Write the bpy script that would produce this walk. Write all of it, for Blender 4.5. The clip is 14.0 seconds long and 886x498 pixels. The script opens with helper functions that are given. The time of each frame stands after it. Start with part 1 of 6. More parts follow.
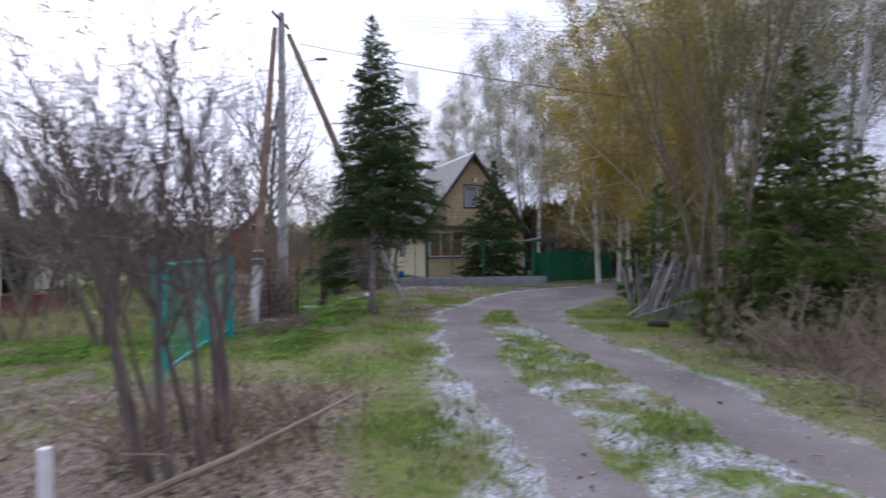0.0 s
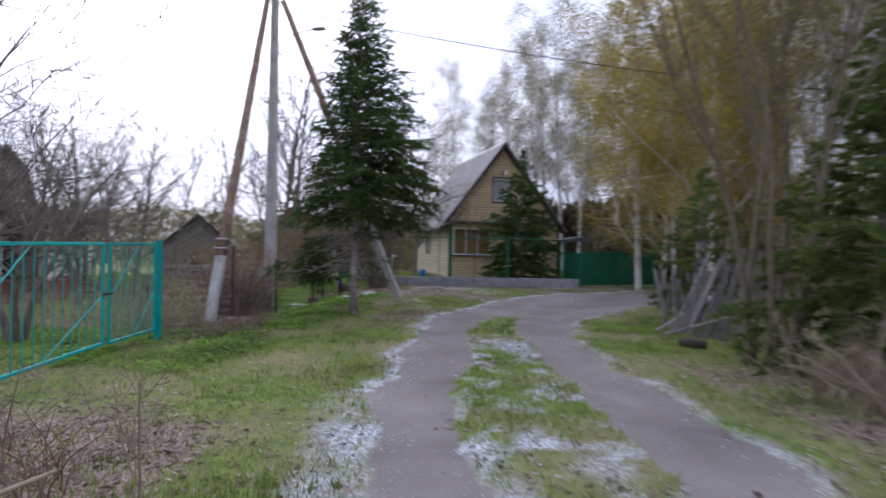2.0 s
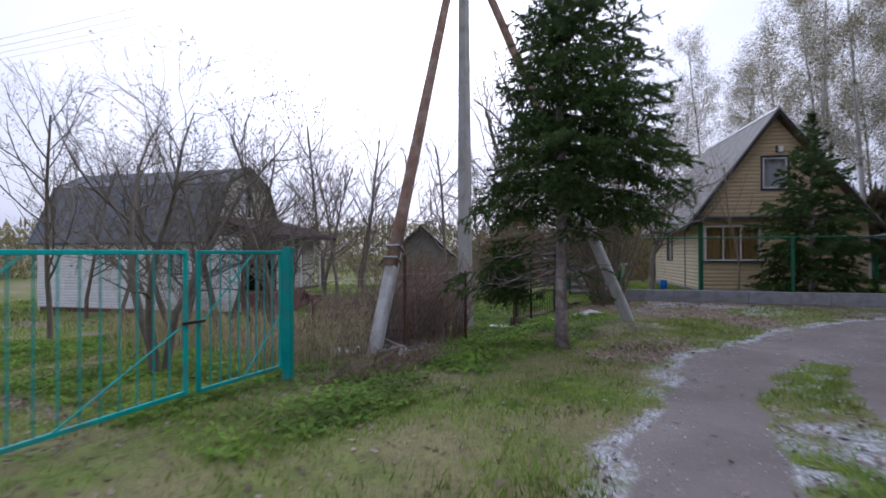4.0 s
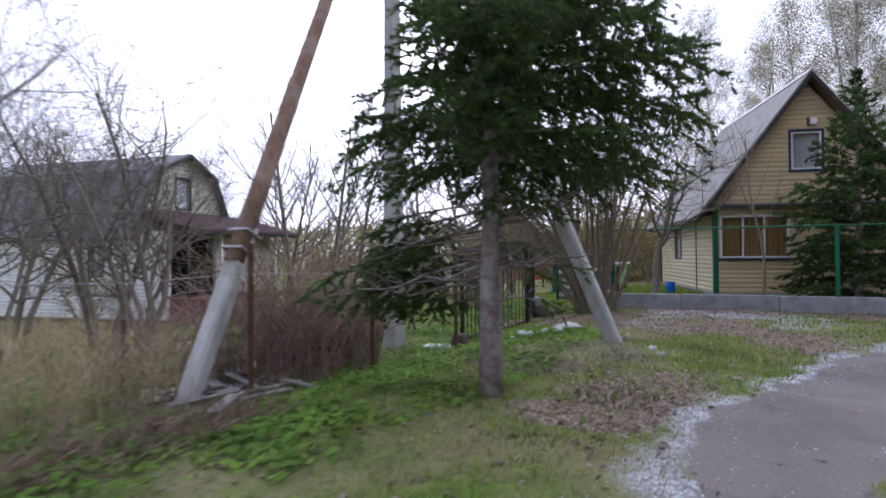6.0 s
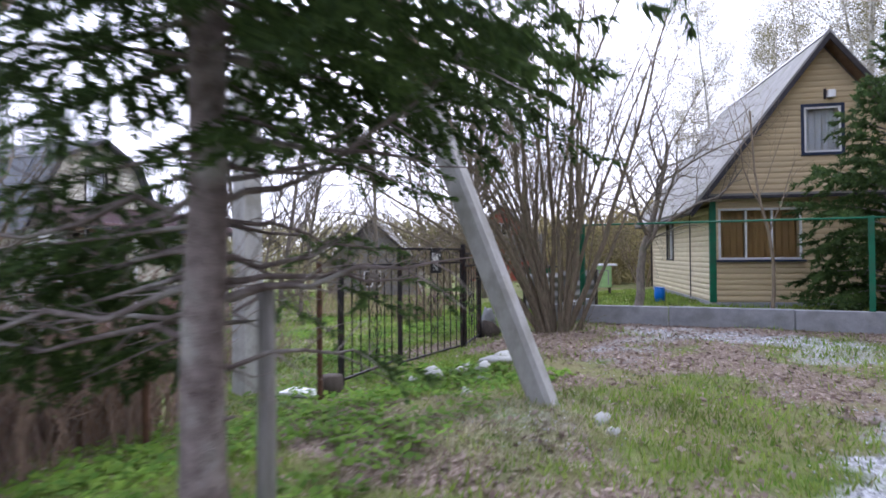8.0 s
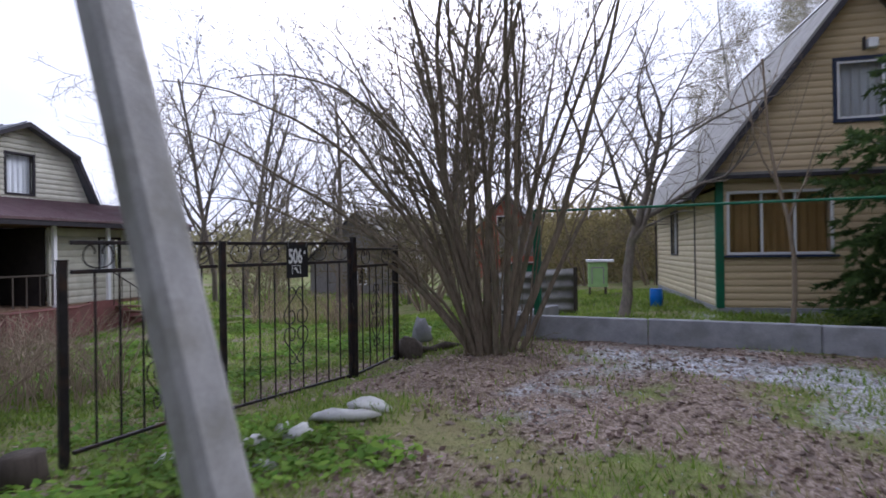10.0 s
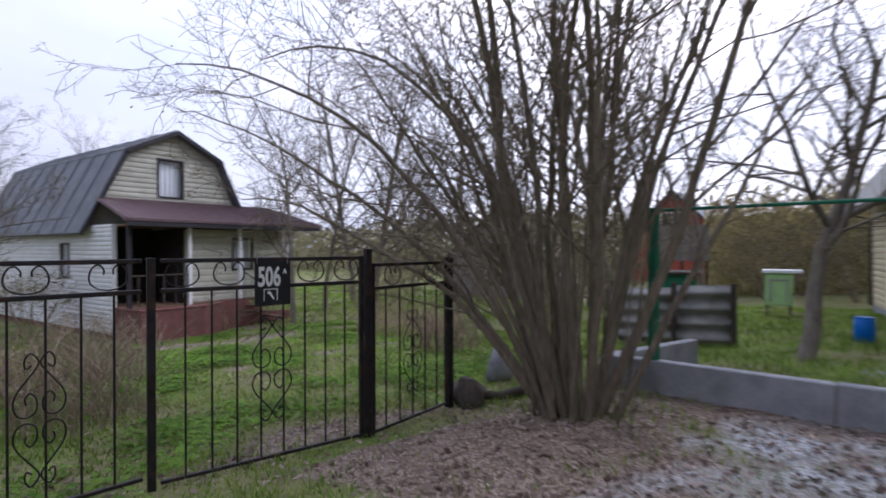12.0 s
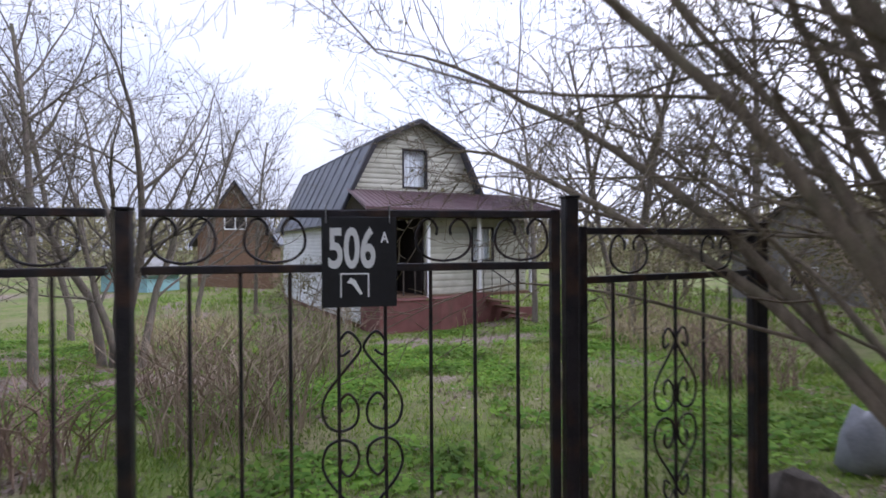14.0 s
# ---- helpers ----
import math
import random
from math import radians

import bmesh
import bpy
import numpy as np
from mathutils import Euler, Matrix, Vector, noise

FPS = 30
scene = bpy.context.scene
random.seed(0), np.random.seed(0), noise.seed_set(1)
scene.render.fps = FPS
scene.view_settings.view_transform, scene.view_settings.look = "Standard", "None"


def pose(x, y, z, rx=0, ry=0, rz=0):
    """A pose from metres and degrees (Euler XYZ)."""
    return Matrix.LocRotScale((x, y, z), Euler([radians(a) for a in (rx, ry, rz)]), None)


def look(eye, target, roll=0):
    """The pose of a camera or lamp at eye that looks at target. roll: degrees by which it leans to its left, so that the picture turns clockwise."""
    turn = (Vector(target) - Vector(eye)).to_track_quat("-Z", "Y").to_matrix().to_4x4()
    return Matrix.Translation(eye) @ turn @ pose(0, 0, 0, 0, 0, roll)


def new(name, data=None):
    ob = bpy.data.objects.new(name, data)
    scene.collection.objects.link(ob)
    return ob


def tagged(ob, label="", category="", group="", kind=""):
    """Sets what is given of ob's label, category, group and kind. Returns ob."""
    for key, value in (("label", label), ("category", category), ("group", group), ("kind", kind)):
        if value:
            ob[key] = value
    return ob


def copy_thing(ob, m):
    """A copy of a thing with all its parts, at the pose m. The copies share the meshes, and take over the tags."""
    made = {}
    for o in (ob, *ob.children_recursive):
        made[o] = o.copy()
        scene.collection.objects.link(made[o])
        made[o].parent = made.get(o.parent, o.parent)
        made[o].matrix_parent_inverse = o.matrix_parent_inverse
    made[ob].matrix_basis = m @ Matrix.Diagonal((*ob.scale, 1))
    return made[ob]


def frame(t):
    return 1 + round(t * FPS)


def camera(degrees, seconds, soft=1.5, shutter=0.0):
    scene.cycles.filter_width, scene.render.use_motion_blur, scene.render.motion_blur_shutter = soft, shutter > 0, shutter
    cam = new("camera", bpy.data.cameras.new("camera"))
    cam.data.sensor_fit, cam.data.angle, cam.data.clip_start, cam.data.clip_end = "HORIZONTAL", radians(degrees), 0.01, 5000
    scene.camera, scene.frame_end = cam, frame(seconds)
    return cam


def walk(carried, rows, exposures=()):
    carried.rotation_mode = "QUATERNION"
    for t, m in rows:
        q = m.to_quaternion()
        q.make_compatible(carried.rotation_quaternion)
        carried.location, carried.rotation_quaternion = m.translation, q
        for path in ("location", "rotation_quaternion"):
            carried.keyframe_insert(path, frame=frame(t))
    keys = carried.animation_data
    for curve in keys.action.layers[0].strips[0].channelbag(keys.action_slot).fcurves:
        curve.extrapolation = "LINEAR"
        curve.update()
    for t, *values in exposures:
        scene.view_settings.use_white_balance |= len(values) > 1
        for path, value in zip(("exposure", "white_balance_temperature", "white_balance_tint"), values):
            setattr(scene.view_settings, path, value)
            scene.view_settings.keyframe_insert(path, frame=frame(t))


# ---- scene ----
cam = camera(79.0, 14.0, 1.65, 0.65)
PATH = [
    (0, (1.669, 0.191, 1.812), (1.488, 2.183, 1.8), -0.3),
    (0.5, (2.128, 0.56, 1.862), (2.082, 2.559, 1.852), -0.3),
    (1, (2.456, 1.033, 1.873), (2.411, 3.032, 1.86), -0.1),
    (1.5, (2.719, 1.724, 1.723), (2.542, 3.717, 1.713), -0.3),
    (2, (2.799, 2.596, 1.652), (2.427, 4.561, 1.64), 1.2),
    (2.5, (2.705, 3.474, 1.594), (2.012, 5.35, 1.586), 1.1),
    (3, (2.506, 4.366, 1.577), (1.614, 6.156, 1.566), 1.1),
    (3.2, (2.403, 4.706, 1.622), (1.426, 6.451, 1.617), 0.9),
    (5.3, (1.269, 8.705, 1.393), (0.073, 10.307, 1.414), -0.6),
    (5.5, (1.231, 9.071, 1.383), (0.037, 10.675, 1.404), -0.6),
    (6, (1.205, 9.932, 1.379), (0.031, 11.551, 1.403), -0.5),
    (6.5, (1.072, 10.744, 1.355), (-0.089, 12.373, 1.379), -0.5),
    (7, (0.946, 11.553, 1.358), (-0.212, 13.183, 1.383), -0.5),
    (7.5, (0.802, 12.38, 1.376), (-0.366, 14.003, 1.398), -0.4),
    (8, (0.722, 13.19, 1.407), (-0.449, 14.811, 1.429), -0.5),
    (8.5, (0.653, 14.063, 1.406), (-0.528, 15.677, 1.426), -0.4),
    (9, (0.665, 14.828, 1.429), (-0.489, 16.461, 1.454), -0.7),
    (9.2, (0.663, 15.125, 1.399), (-0.49, 16.759, 1.422), -0.5),
    (11.3, (0.593, 17.838, 1.546), (-0.92, 19.146, 1.536), -0.7),
    (11.5, (0.471, 18.041, 1.602), (-1.079, 19.304, 1.597), -0.2),
    (12, (0.143, 18.592, 1.584), (-1.511, 19.717, 1.582), -0.2),
    (12.5, (-0.357, 19.128, 1.502), (-2.162, 19.991, 1.497), 0.0),
    (13, (-0.895, 19.541, 1.476), (-2.768, 20.241, 1.47), -0.2),
    (13.5, (-1.516, 19.81, 1.432), (-3.48, 20.187, 1.425), -0.1),
    (14, (-2.099, 19.992, 1.364), (-4.086, 20.225, 1.355), -0.4),
]
walk(cam, [(r[0], look(*r[1:])) for r in PATH], [(t, e, 5650, 20) for t, e in ((0.0, 0.25), (1.0, 0.42), (2.0, 0.25), (3.0, -0.05), (5.5, 0.25), (6.5, 0.66), (7.5, 1.0), (8.5, 1.02), (9.0, 0.66), (11.5, 0.1), (12.2, 0.26), (13.0, 0.46), (14.0, 0.48))])

# ---- light: a bright overcast spring day ----
world = bpy.data.worlds.new("world")
scene.world = world
world.use_nodes = True
wn = world.node_tree
sky = wn.nodes.new("ShaderNodeTexSky")
sky.sky_type = "NISHITA"
sky.sun_disc = False
sky.sun_elevation, sky.sun_rotation = radians(32), radians(-40)
sky.air_density, sky.dust_density, sky.ozone_density = 1.0, 4.0, 1.0
pale = wn.nodes.new("ShaderNodeHueSaturation")
pale.inputs["Saturation"].default_value = 0.22
gain = wn.nodes.new("ShaderNodeMixRGB")
gain.blend_type, gain.inputs[0].default_value = "MIX", 0.62
gain.inputs[2].default_value = (7.7, 7.95, 8.6, 1)
wn.links.new(sky.outputs[0], pale.inputs["Color"])
wn.links.new(pale.outputs[0], gain.inputs[1])
# an overcast dome: brighter overhead than at the skyline, with soft uneven cloud
dome = wn.nodes.new("ShaderNodeTexCoord")
up = wn.nodes.new("ShaderNodeSeparateXYZ")
wn.links.new(dome.outputs["Generated"], up.inputs[0])
rise = wn.nodes.new("ShaderNodeMapRange")
rise.inputs[3].default_value, rise.inputs[4].default_value = 0.62, 1.28
wn.links.new(up.outputs[2], rise.inputs[0])
flat = wn.nodes.new("ShaderNodeMapping")
flat.inputs["Scale"].default_value = (1, 1, 2.6)
wn.links.new(dome.outputs["Generated"], flat.inputs[0])
cloud = wn.nodes.new("ShaderNodeTexNoise")
cloud.inputs["Scale"].default_value, cloud.inputs["Detail"].default_value = 2.6, 5
wn.links.new(flat.outputs[0], cloud.inputs["Vector"])
tint = wn.nodes.new("ShaderNodeValToRGB")
tint.color_ramp.elements[0].position, tint.color_ramp.elements[0].color = 0.3, (0.9, 0.93, 0.99, 1)
tint.color_ramp.elements[1].position, tint.color_ramp.elements[1].color = 0.65, (1.08, 1.06, 1.04, 1)
wn.links.new(cloud.outputs[0], tint.inputs[0])
veil = wn.nodes.new("ShaderNodeMixRGB")
veil.blend_type, veil.inputs[0].default_value = "MULTIPLY", 1.0
wn.links.new(gain.outputs[0], veil.inputs[1])
wn.links.new(tint.outputs[0], veil.inputs[2])
shade = wn.nodes.new("ShaderNodeVectorMath")
shade.operation = "SCALE"
wn.links.new(veil.outputs[0], shade.inputs[0])
wn.links.new(rise.outputs[0], shade.inputs["Scale"])
wn.links.new(shade.outputs[0], wn.nodes["Background"].inputs[0])
wn.nodes["Background"].inputs[1].default_value = 0.15
sun = new("sun", bpy.data.lights.new("sun", "SUN"))
sun.data.energy, sun.data.angle, sun.data.color = 1.5, radians(30), (1.0, 0.97, 0.93)
sun.matrix_world = look((0, 0, 0), (-0.35, -0.62, -0.62))
sun.location = (20, 30, 40)


# ---- materials ----
def material(name, c1, c2, rough=0.8, scale=6.0, bump=0.15, metal=0.0, stain=None, grain=(1, 1, 1), vary=0.12, island=False, stain_amt=0.5, coords="Object", spec=0.3):
    m = bpy.data.materials.new(name)
    m.use_nodes = True
    nt = m.node_tree
    p = nt.nodes["Principled BSDF"]
    tc = nt.nodes.new("ShaderNodeTexCoord")
    mp = nt.nodes.new("ShaderNodeMapping")
    mp.inputs["Scale"].default_value = grain
    nt.links.new(tc.outputs[coords], mp.inputs[0])
    n1 = nt.nodes.new("ShaderNodeTexNoise")
    n1.inputs["Scale"].default_value, n1.inputs["Detail"].default_value = scale, 6
    n2 = nt.nodes.new("ShaderNodeTexNoise")
    n2.inputs["Scale"].default_value, n2.inputs["Detail"].default_value = scale * 9, 4
    for n in (n1, n2):
        nt.links.new(mp.outputs[0], n.inputs["Vector"])
    add = nt.nodes.new("ShaderNodeMath")
    add.operation = "MULTIPLY_ADD"
    nt.links.new(n2.outputs[0], add.inputs[0])
    add.inputs[1].default_value = 0.45
    nt.links.new(n1.outputs[0], add.inputs[2])
    ramp = nt.nodes.new("ShaderNodeMapRange")
    ramp.inputs[1].default_value, ramp.inputs[2].default_value = 0.45, 1.0
    nt.links.new(add.outputs[0], ramp.inputs[0])
    mix = nt.nodes.new("ShaderNodeMixRGB")
    mix.inputs[1].default_value, mix.inputs[2].default_value = (*c1, 1), (*c2, 1)
    nt.links.new(ramp.outputs[0], mix.inputs[0])
    col = mix.outputs[0]
    if stain:
        n3 = nt.nodes.new("ShaderNodeTexNoise")
        n3.inputs["Scale"].default_value, n3.inputs["Detail"].default_value = scale * 0.6, 8
        nt.links.new(tc.outputs[coords], n3.inputs["Vector"])
        r3 = nt.nodes.new("ShaderNodeMapRange")
        r3.inputs[1].default_value, r3.inputs[2].default_value, r3.inputs[4].default_value = 0.5, 0.68, stain_amt
        nt.links.new(n3.outputs[0], r3.inputs[0])
        m3 = nt.nodes.new("ShaderNodeMixRGB")
        m3.inputs[2].default_value = (*stain, 1)
        nt.links.new(r3.outputs[0], m3.inputs[0])
        nt.links.new(col, m3.inputs[1])
        col = m3.outputs[0]
    if vary:
        if island:
            rnd = nt.nodes.new("ShaderNodeNewGeometry").outputs["Random Per Island"]
        else:
            rnd = nt.nodes.new("ShaderNodeObjectInfo").outputs["Random"]
        mr = nt.nodes.new("ShaderNodeMapRange")
        mr.inputs[3].default_value, mr.inputs[4].default_value = 1 - vary, 1 + vary
        nt.links.new(rnd, mr.inputs[0])
        hs = nt.nodes.new("ShaderNodeHueSaturation")
        nt.links.new(mr.outputs[0], hs.inputs["Value"])
        nt.links.new(col, hs.inputs["Color"])
        col = hs.outputs[0]
    nt.links.new(col, p.inputs["Base Color"])
    p.inputs["Roughness"].default_value, p.inputs["Metallic"].default_value = rough, metal
    p.inputs["Specular IOR Level"].default_value = spec
    if bump:
        b = nt.nodes.new("ShaderNodeBump")
        b.inputs["Strength"].default_value, b.inputs["Distance"].default_value = bump, 0.02
        nt.links.new(add.outputs[0], b.inputs["Height"])
        nt.links.new(b.outputs[0], p.inputs["Normal"])
    return m


def leafy(name, c1, c2, vary=0.3, rough=0.7):
    """Thin green things: colour by island, some light passes through."""
    m = bpy.data.materials.new(name)
    m.use_nodes = True
    nt = m.node_tree
    p = nt.nodes["Principled BSDF"]
    geo = nt.nodes.new("ShaderNodeNewGeometry")
    mix = nt.nodes.new("ShaderNodeMixRGB")
    mix.inputs[1].default_value, mix.inputs[2].default_value = (*c1, 1), (*c2, 1)
    nt.links.new(geo.outputs["Random Per Island"], mix.inputs[0])
    tc = nt.nodes.new("ShaderNodeTexCoord")
    n = nt.nodes.new("ShaderNodeTexNoise")
    n.inputs["Scale"].default_value = 1.3
    nt.links.new(tc.outputs["Object"], n.inputs["Vector"])
    mr = nt.nodes.new("ShaderNodeMapRange")
    mr.inputs[1].default_value, mr.inputs[2].default_value = 0.3, 0.7
    mr.inputs[3].default_value, mr.inputs[4].default_value = 1 - vary, 1 + vary
    nt.links.new(n.outputs[0], mr.inputs[0])
    hs = nt.nodes.new("ShaderNodeHueSaturation")
    nt.links.new(mr.outputs[0], hs.inputs["Value"])
    nt.links.new(mix.outputs[0], hs.inputs["Color"])
    nt.links.new(hs.outputs[0], p.inputs["Base Color"])
    p.inputs["Roughness"].default_value = rough
    p.inputs["Specular IOR Level"].default_value = 0.25
    tr = nt.nodes.new("ShaderNodeBsdfTranslucent")
    nt.links.new(hs.outputs[0], tr.inputs[0])
    ms = nt.nodes.new("ShaderNodeMixShader")
    ms.inputs[0].default_value = 0.45
    nt.links.new(p.outputs[0], ms.inputs[1])
    nt.links.new(tr.outputs[0], ms.inputs[2])
    nt.links.new(ms.outputs[0], nt.nodes["Material Output"].inputs[0])
    return m


def ground_material():
    """Turf, trodden gravel, pale crushed stone and leaf litter, blended by the sheet's own cover layer."""
    m = bpy.data.materials.new("ground")
    m.use_nodes = True
    nt = m.node_tree
    p = nt.nodes["Principled BSDF"]
    p.inputs["Roughness"].default_value = 0.92
    p.inputs["Specular IOR Level"].default_value = 0.15
    tc = nt.nodes.new("ShaderNodeTexCoord")
    att = nt.nodes.new("ShaderNodeVertexColor")
    att.layer_name = "cover"
    sep = nt.nodes.new("ShaderNodeSeparateColor")
    nt.links.new(att.outputs[0], sep.inputs[0])

    def noise_tex(s, d=6):
        n = nt.nodes.new("ShaderNodeTexNoise")
        n.inputs["Scale"].default_value, n.inputs["Detail"].default_value = s, d
        nt.links.new(tc.outputs["Object"], n.inputs["Vector"])
        return n.outputs[0]

    def blend(f, a, b):
        x = nt.nodes.new("ShaderNodeMixRGB")
        for i, v in enumerate((f, a, b)):
            if isinstance(v, tuple):
                x.inputs[i].default_value = (*v, 1)
            else:
                nt.links.new(v, x.inputs[i])
        return x.outputs[0]

    def rng(v, a, b, c=0.0, d=1.0):
        x = nt.nodes.new("ShaderNodeMapRange")
        for i, k in enumerate((a, b, c, d)):
            x.inputs[i + 1].default_value = k
        nt.links.new(v, x.inputs[0])
        return x.outputs[0]

    def mul_add(a, k, b):
        x = nt.nodes.new("ShaderNodeMath")
        x.operation = "MULTIPLY_ADD"
        nt.links.new(a, x.inputs[0])
        x.inputs[1].default_value = k
        nt.links.new(b, x.inputs[2])
        return x.outputs[0]

    big, mid, fine = noise_tex(0.7, 5), noise_tex(5, 6), noise_tex(45, 5)
    grit = nt.nodes.new("ShaderNodeTexVoronoi")
    grit.inputs["Scale"].default_value = 42
    nt.links.new(tc.outputs["Object"], grit.inputs["Vector"])
    gsep = nt.nodes.new("ShaderNodeSeparateColor")
    nt.links.new(grit.outputs["Color"], gsep.inputs[0])
    turf = blend(rng(mid, 0.35, 0.65), (0.075, 0.125, 0.02), (0.155, 0.215, 0.042))
    turf = blend(rng(mul_add(fine, 0.5, big), 0.62, 0.88, 0, 0.7), turf, (0.25, 0.205, 0.12))
    turf = blend(rng(fine, 0.56, 0.8, 0, 0.5), turf, (0.045, 0.04, 0.022))
    turf = blend(rng(noise_tex(17, 4), 0.52, 0.66, 0, 0.55), turf, (0.06, 0.075, 0.02))
    turf = blend(rng(noise_tex(2.3, 5), 0.5, 0.68, 0, 0.5), turf, (0.2, 0.155, 0.095))
    track = blend(rng(mul_add(fine, 0.2, big), 0.42, 0.78), (0.14, 0.123, 0.112), (0.225, 0.2, 0.185))
    track = blend(rng(gsep.outputs[0], 0.9, 1.0, 0, 0.3), track, (0.34, 0.32, 0.31))
    track = blend(rng(noise_tex(1.6, 6), 0.56, 0.72, 0, 0.45), track, (0.13, 0.115, 0.108))
    stone = blend(rng(gsep.outputs[1], 0.2, 0.9), (0.24, 0.24, 0.245), (0.58, 0.59, 0.62))
    stone = blend(rng(mid, 0.45, 0.65, 0, 0.6), stone, (0.17, 0.17, 0.1))
    litter = blend(rng(gsep.outputs[2], 0.2, 0.9), (0.13, 0.09, 0.07), (0.36, 0.29, 0.25))
    litter = blend(rng(fine, 0.45, 0.7), litter, (0.16, 0.13, 0.08))

    def edge(chan):
        return rng(mul_add(mid, 0.55, mul_add(fine, 0.35, sep.outputs[chan])), 0.78, 1.12)

    col = blend(edge(2), turf, litter)
    col = blend(edge(1), col, stone)
    col = blend(edge(0), col, track)
    nt.links.new(col, p.inputs["Base Color"])
    b = nt.nodes.new("ShaderNodeBump")
    b.inputs["Distance"].default_value = 0.03
    nt.links.new(rng(sep.outputs[0], 0.2, 0.8, 0.8, 0.25), b.inputs["Strength"])
    nt.links.new(mul_add(grit.outputs["Distance"], -0.5, mul_add(fine, 0.8, mid)), b.inputs["Height"])
    nt.links.new(b.outputs[0], p.inputs["Normal"])
    return m


GROUND = ground_material()
TEAL = material("teal_paint", (0.0, 0.25, 0.235), (0.01, 0.36, 0.33), 0.45, 5, 0.1, stain=(0.12, 0.1, 0.07), stain_amt=0.35)
GREEN = material("green_paint", (0.006, 0.1, 0.05), (0.012, 0.15, 0.075), 0.5, 5, 0.1, stain=(0.05, 0.07, 0.05))
BLACK = material("black_iron", (0.012, 0.011, 0.013), (0.035, 0.03, 0.032), 0.5, 12, 0.25, 0.3, stain=(0.09, 0.045, 0.025), stain_amt=0.5)
RUST = material("rusty_pipe", (0.06, 0.035, 0.025), (0.14, 0.07, 0.04), 0.85, 14, 0.4, 0.2)
CONCRETE = material("weathered_concrete", (0.3, 0.295, 0.28), (0.46, 0.45, 0.43), 0.9, 7, 0.35, stain=(0.2, 0.19, 0.15), grain=(1, 1, 0.3))
CURB = material("curb_concrete", (0.2, 0.205, 0.22), (0.33, 0.335, 0.345), 0.9, 5, 0.3, stain=(0.14, 0.14, 0.13))
POLEWOOD = material("tarred_pole_wood", (0.13, 0.075, 0.05), (0.29, 0.19, 0.135), 0.85, 5, 0.5, stain=(0.36, 0.3, 0.26), grain=(3, 3, 0.25))
TAN = material("tan_siding", (0.5, 0.39, 0.235), (0.6, 0.48, 0.3), 0.6, 3, 0.12, grain=(0.2, 1, 2), vary=0.08)
CREAM = material("cream_siding", (0.58, 0.5, 0.33), (0.68, 0.6, 0.42), 0.6, 3, 0.12, grain=(1, 0.2, 2), vary=0.06)
WHITEWALL = material("white_siding", (0.62, 0.62, 0.62), (0.76, 0.76, 0.75), 0.6, 3, 0.1, stain=(0.5, 0.48, 0.42), stain_amt=0.35, vary=0.05)
GABLE = material("grey_white_boards", (0.42, 0.41, 0.33), (0.56, 0.55, 0.46), 0.7, 3, 0.2, stain=(0.33, 0.32, 0.25), vary=0.05)
SLATE = material("grey_slate_roof", (0.18, 0.175, 0.165), (0.3, 0.29, 0.27), 0.85, 3, 0.35, stain=(0.15, 0.16, 0.09), stain_amt=0.4)
DARKROOF = material("dark_roof_sheet", (0.085, 0.092, 0.105), (0.16, 0.168, 0.185), 0.55, 3, 0.15, stain=(0.13, 0.13, 0.13), stain_amt=0.4)
MAROON = material("maroon_roof_sheet", (0.09, 0.05, 0.055), (0.15, 0.095, 0.1), 0.5, 4, 0.1, stain=(0.16, 0.14, 0.13), stain_amt=0.4)
SKIRT = material("maroon_skirting", (0.14, 0.055, 0.05), (0.21, 0.09, 0.08), 0.7, 4, 0.15, stain=(0.1, 0.07, 0.05))
DARKWOOD = material("dark_trim", (0.02, 0.018, 0.022), (0.045, 0.04, 0.045), 0.6, 8, 0.2)
WHITEPAINT = material("white_paint", (0.7, 0.7, 0.7), (0.8, 0.8, 0.8), 0.5, 8, 0.1)
BLUETRIM = material("dark_blue_paint", (0.02, 0.03, 0.06), (0.035, 0.045, 0.085), 0.5, 8, 0.1)
CURTAIN = material("ochre_curtain", (0.3, 0.17, 0.06), (0.45, 0.28, 0.11), 0.9, 4, 0.2, grain=(6, 6, 0.2))
NET = material("white_net_curtain", (0.55, 0.56, 0.58), (0.75, 0.76, 0.78), 0.9, 4, 0.2, grain=(6, 6, 0.3))
# near-black colour stands in for indoor shade, in the porch and distant panes
ROOMSHADE = material("painted_room_shade", (0.015, 0.012, 0.012), (0.03, 0.025, 0.022), 0.9, 4, 0)
GREYWOOD = material("grey_weathered_wood", (0.15, 0.14, 0.13), (0.33, 0.315, 0.3), 0.9, 8, 0.5, grain=(4, 4, 0.3), vary=0.25)
BLACKWOOD = material("old_dark_wood", (0.035, 0.028, 0.022), (0.085, 0.07, 0.055), 0.9, 8, 0.5, grain=(4, 4, 0.3), vary=0.3)
BROWNWOOD = material("brown_log_wood", (0.11, 0.065, 0.04), (0.19, 0.12, 0.075), 0.85, 5, 0.4, grain=(1, 1, 3))
REDWOOD = material("red_painted_boards", (0.26, 0.055, 0.035), (0.34, 0.085, 0.055), 0.7, 4, 0.15)
ASBESTOS = material("asbestos_sheet", (0.2, 0.195, 0.185), (0.34, 0.33, 0.31), 0.9, 5, 0.4, stain=(0.11, 0.11, 0.09))
BARK = material("grey_brown_bark", (0.09, 0.077, 0.065), (0.22, 0.185, 0.15), 0.95, 9, 0.7, stain=(0.13, 0.135, 0.08), grain=(2, 2, 0.5))
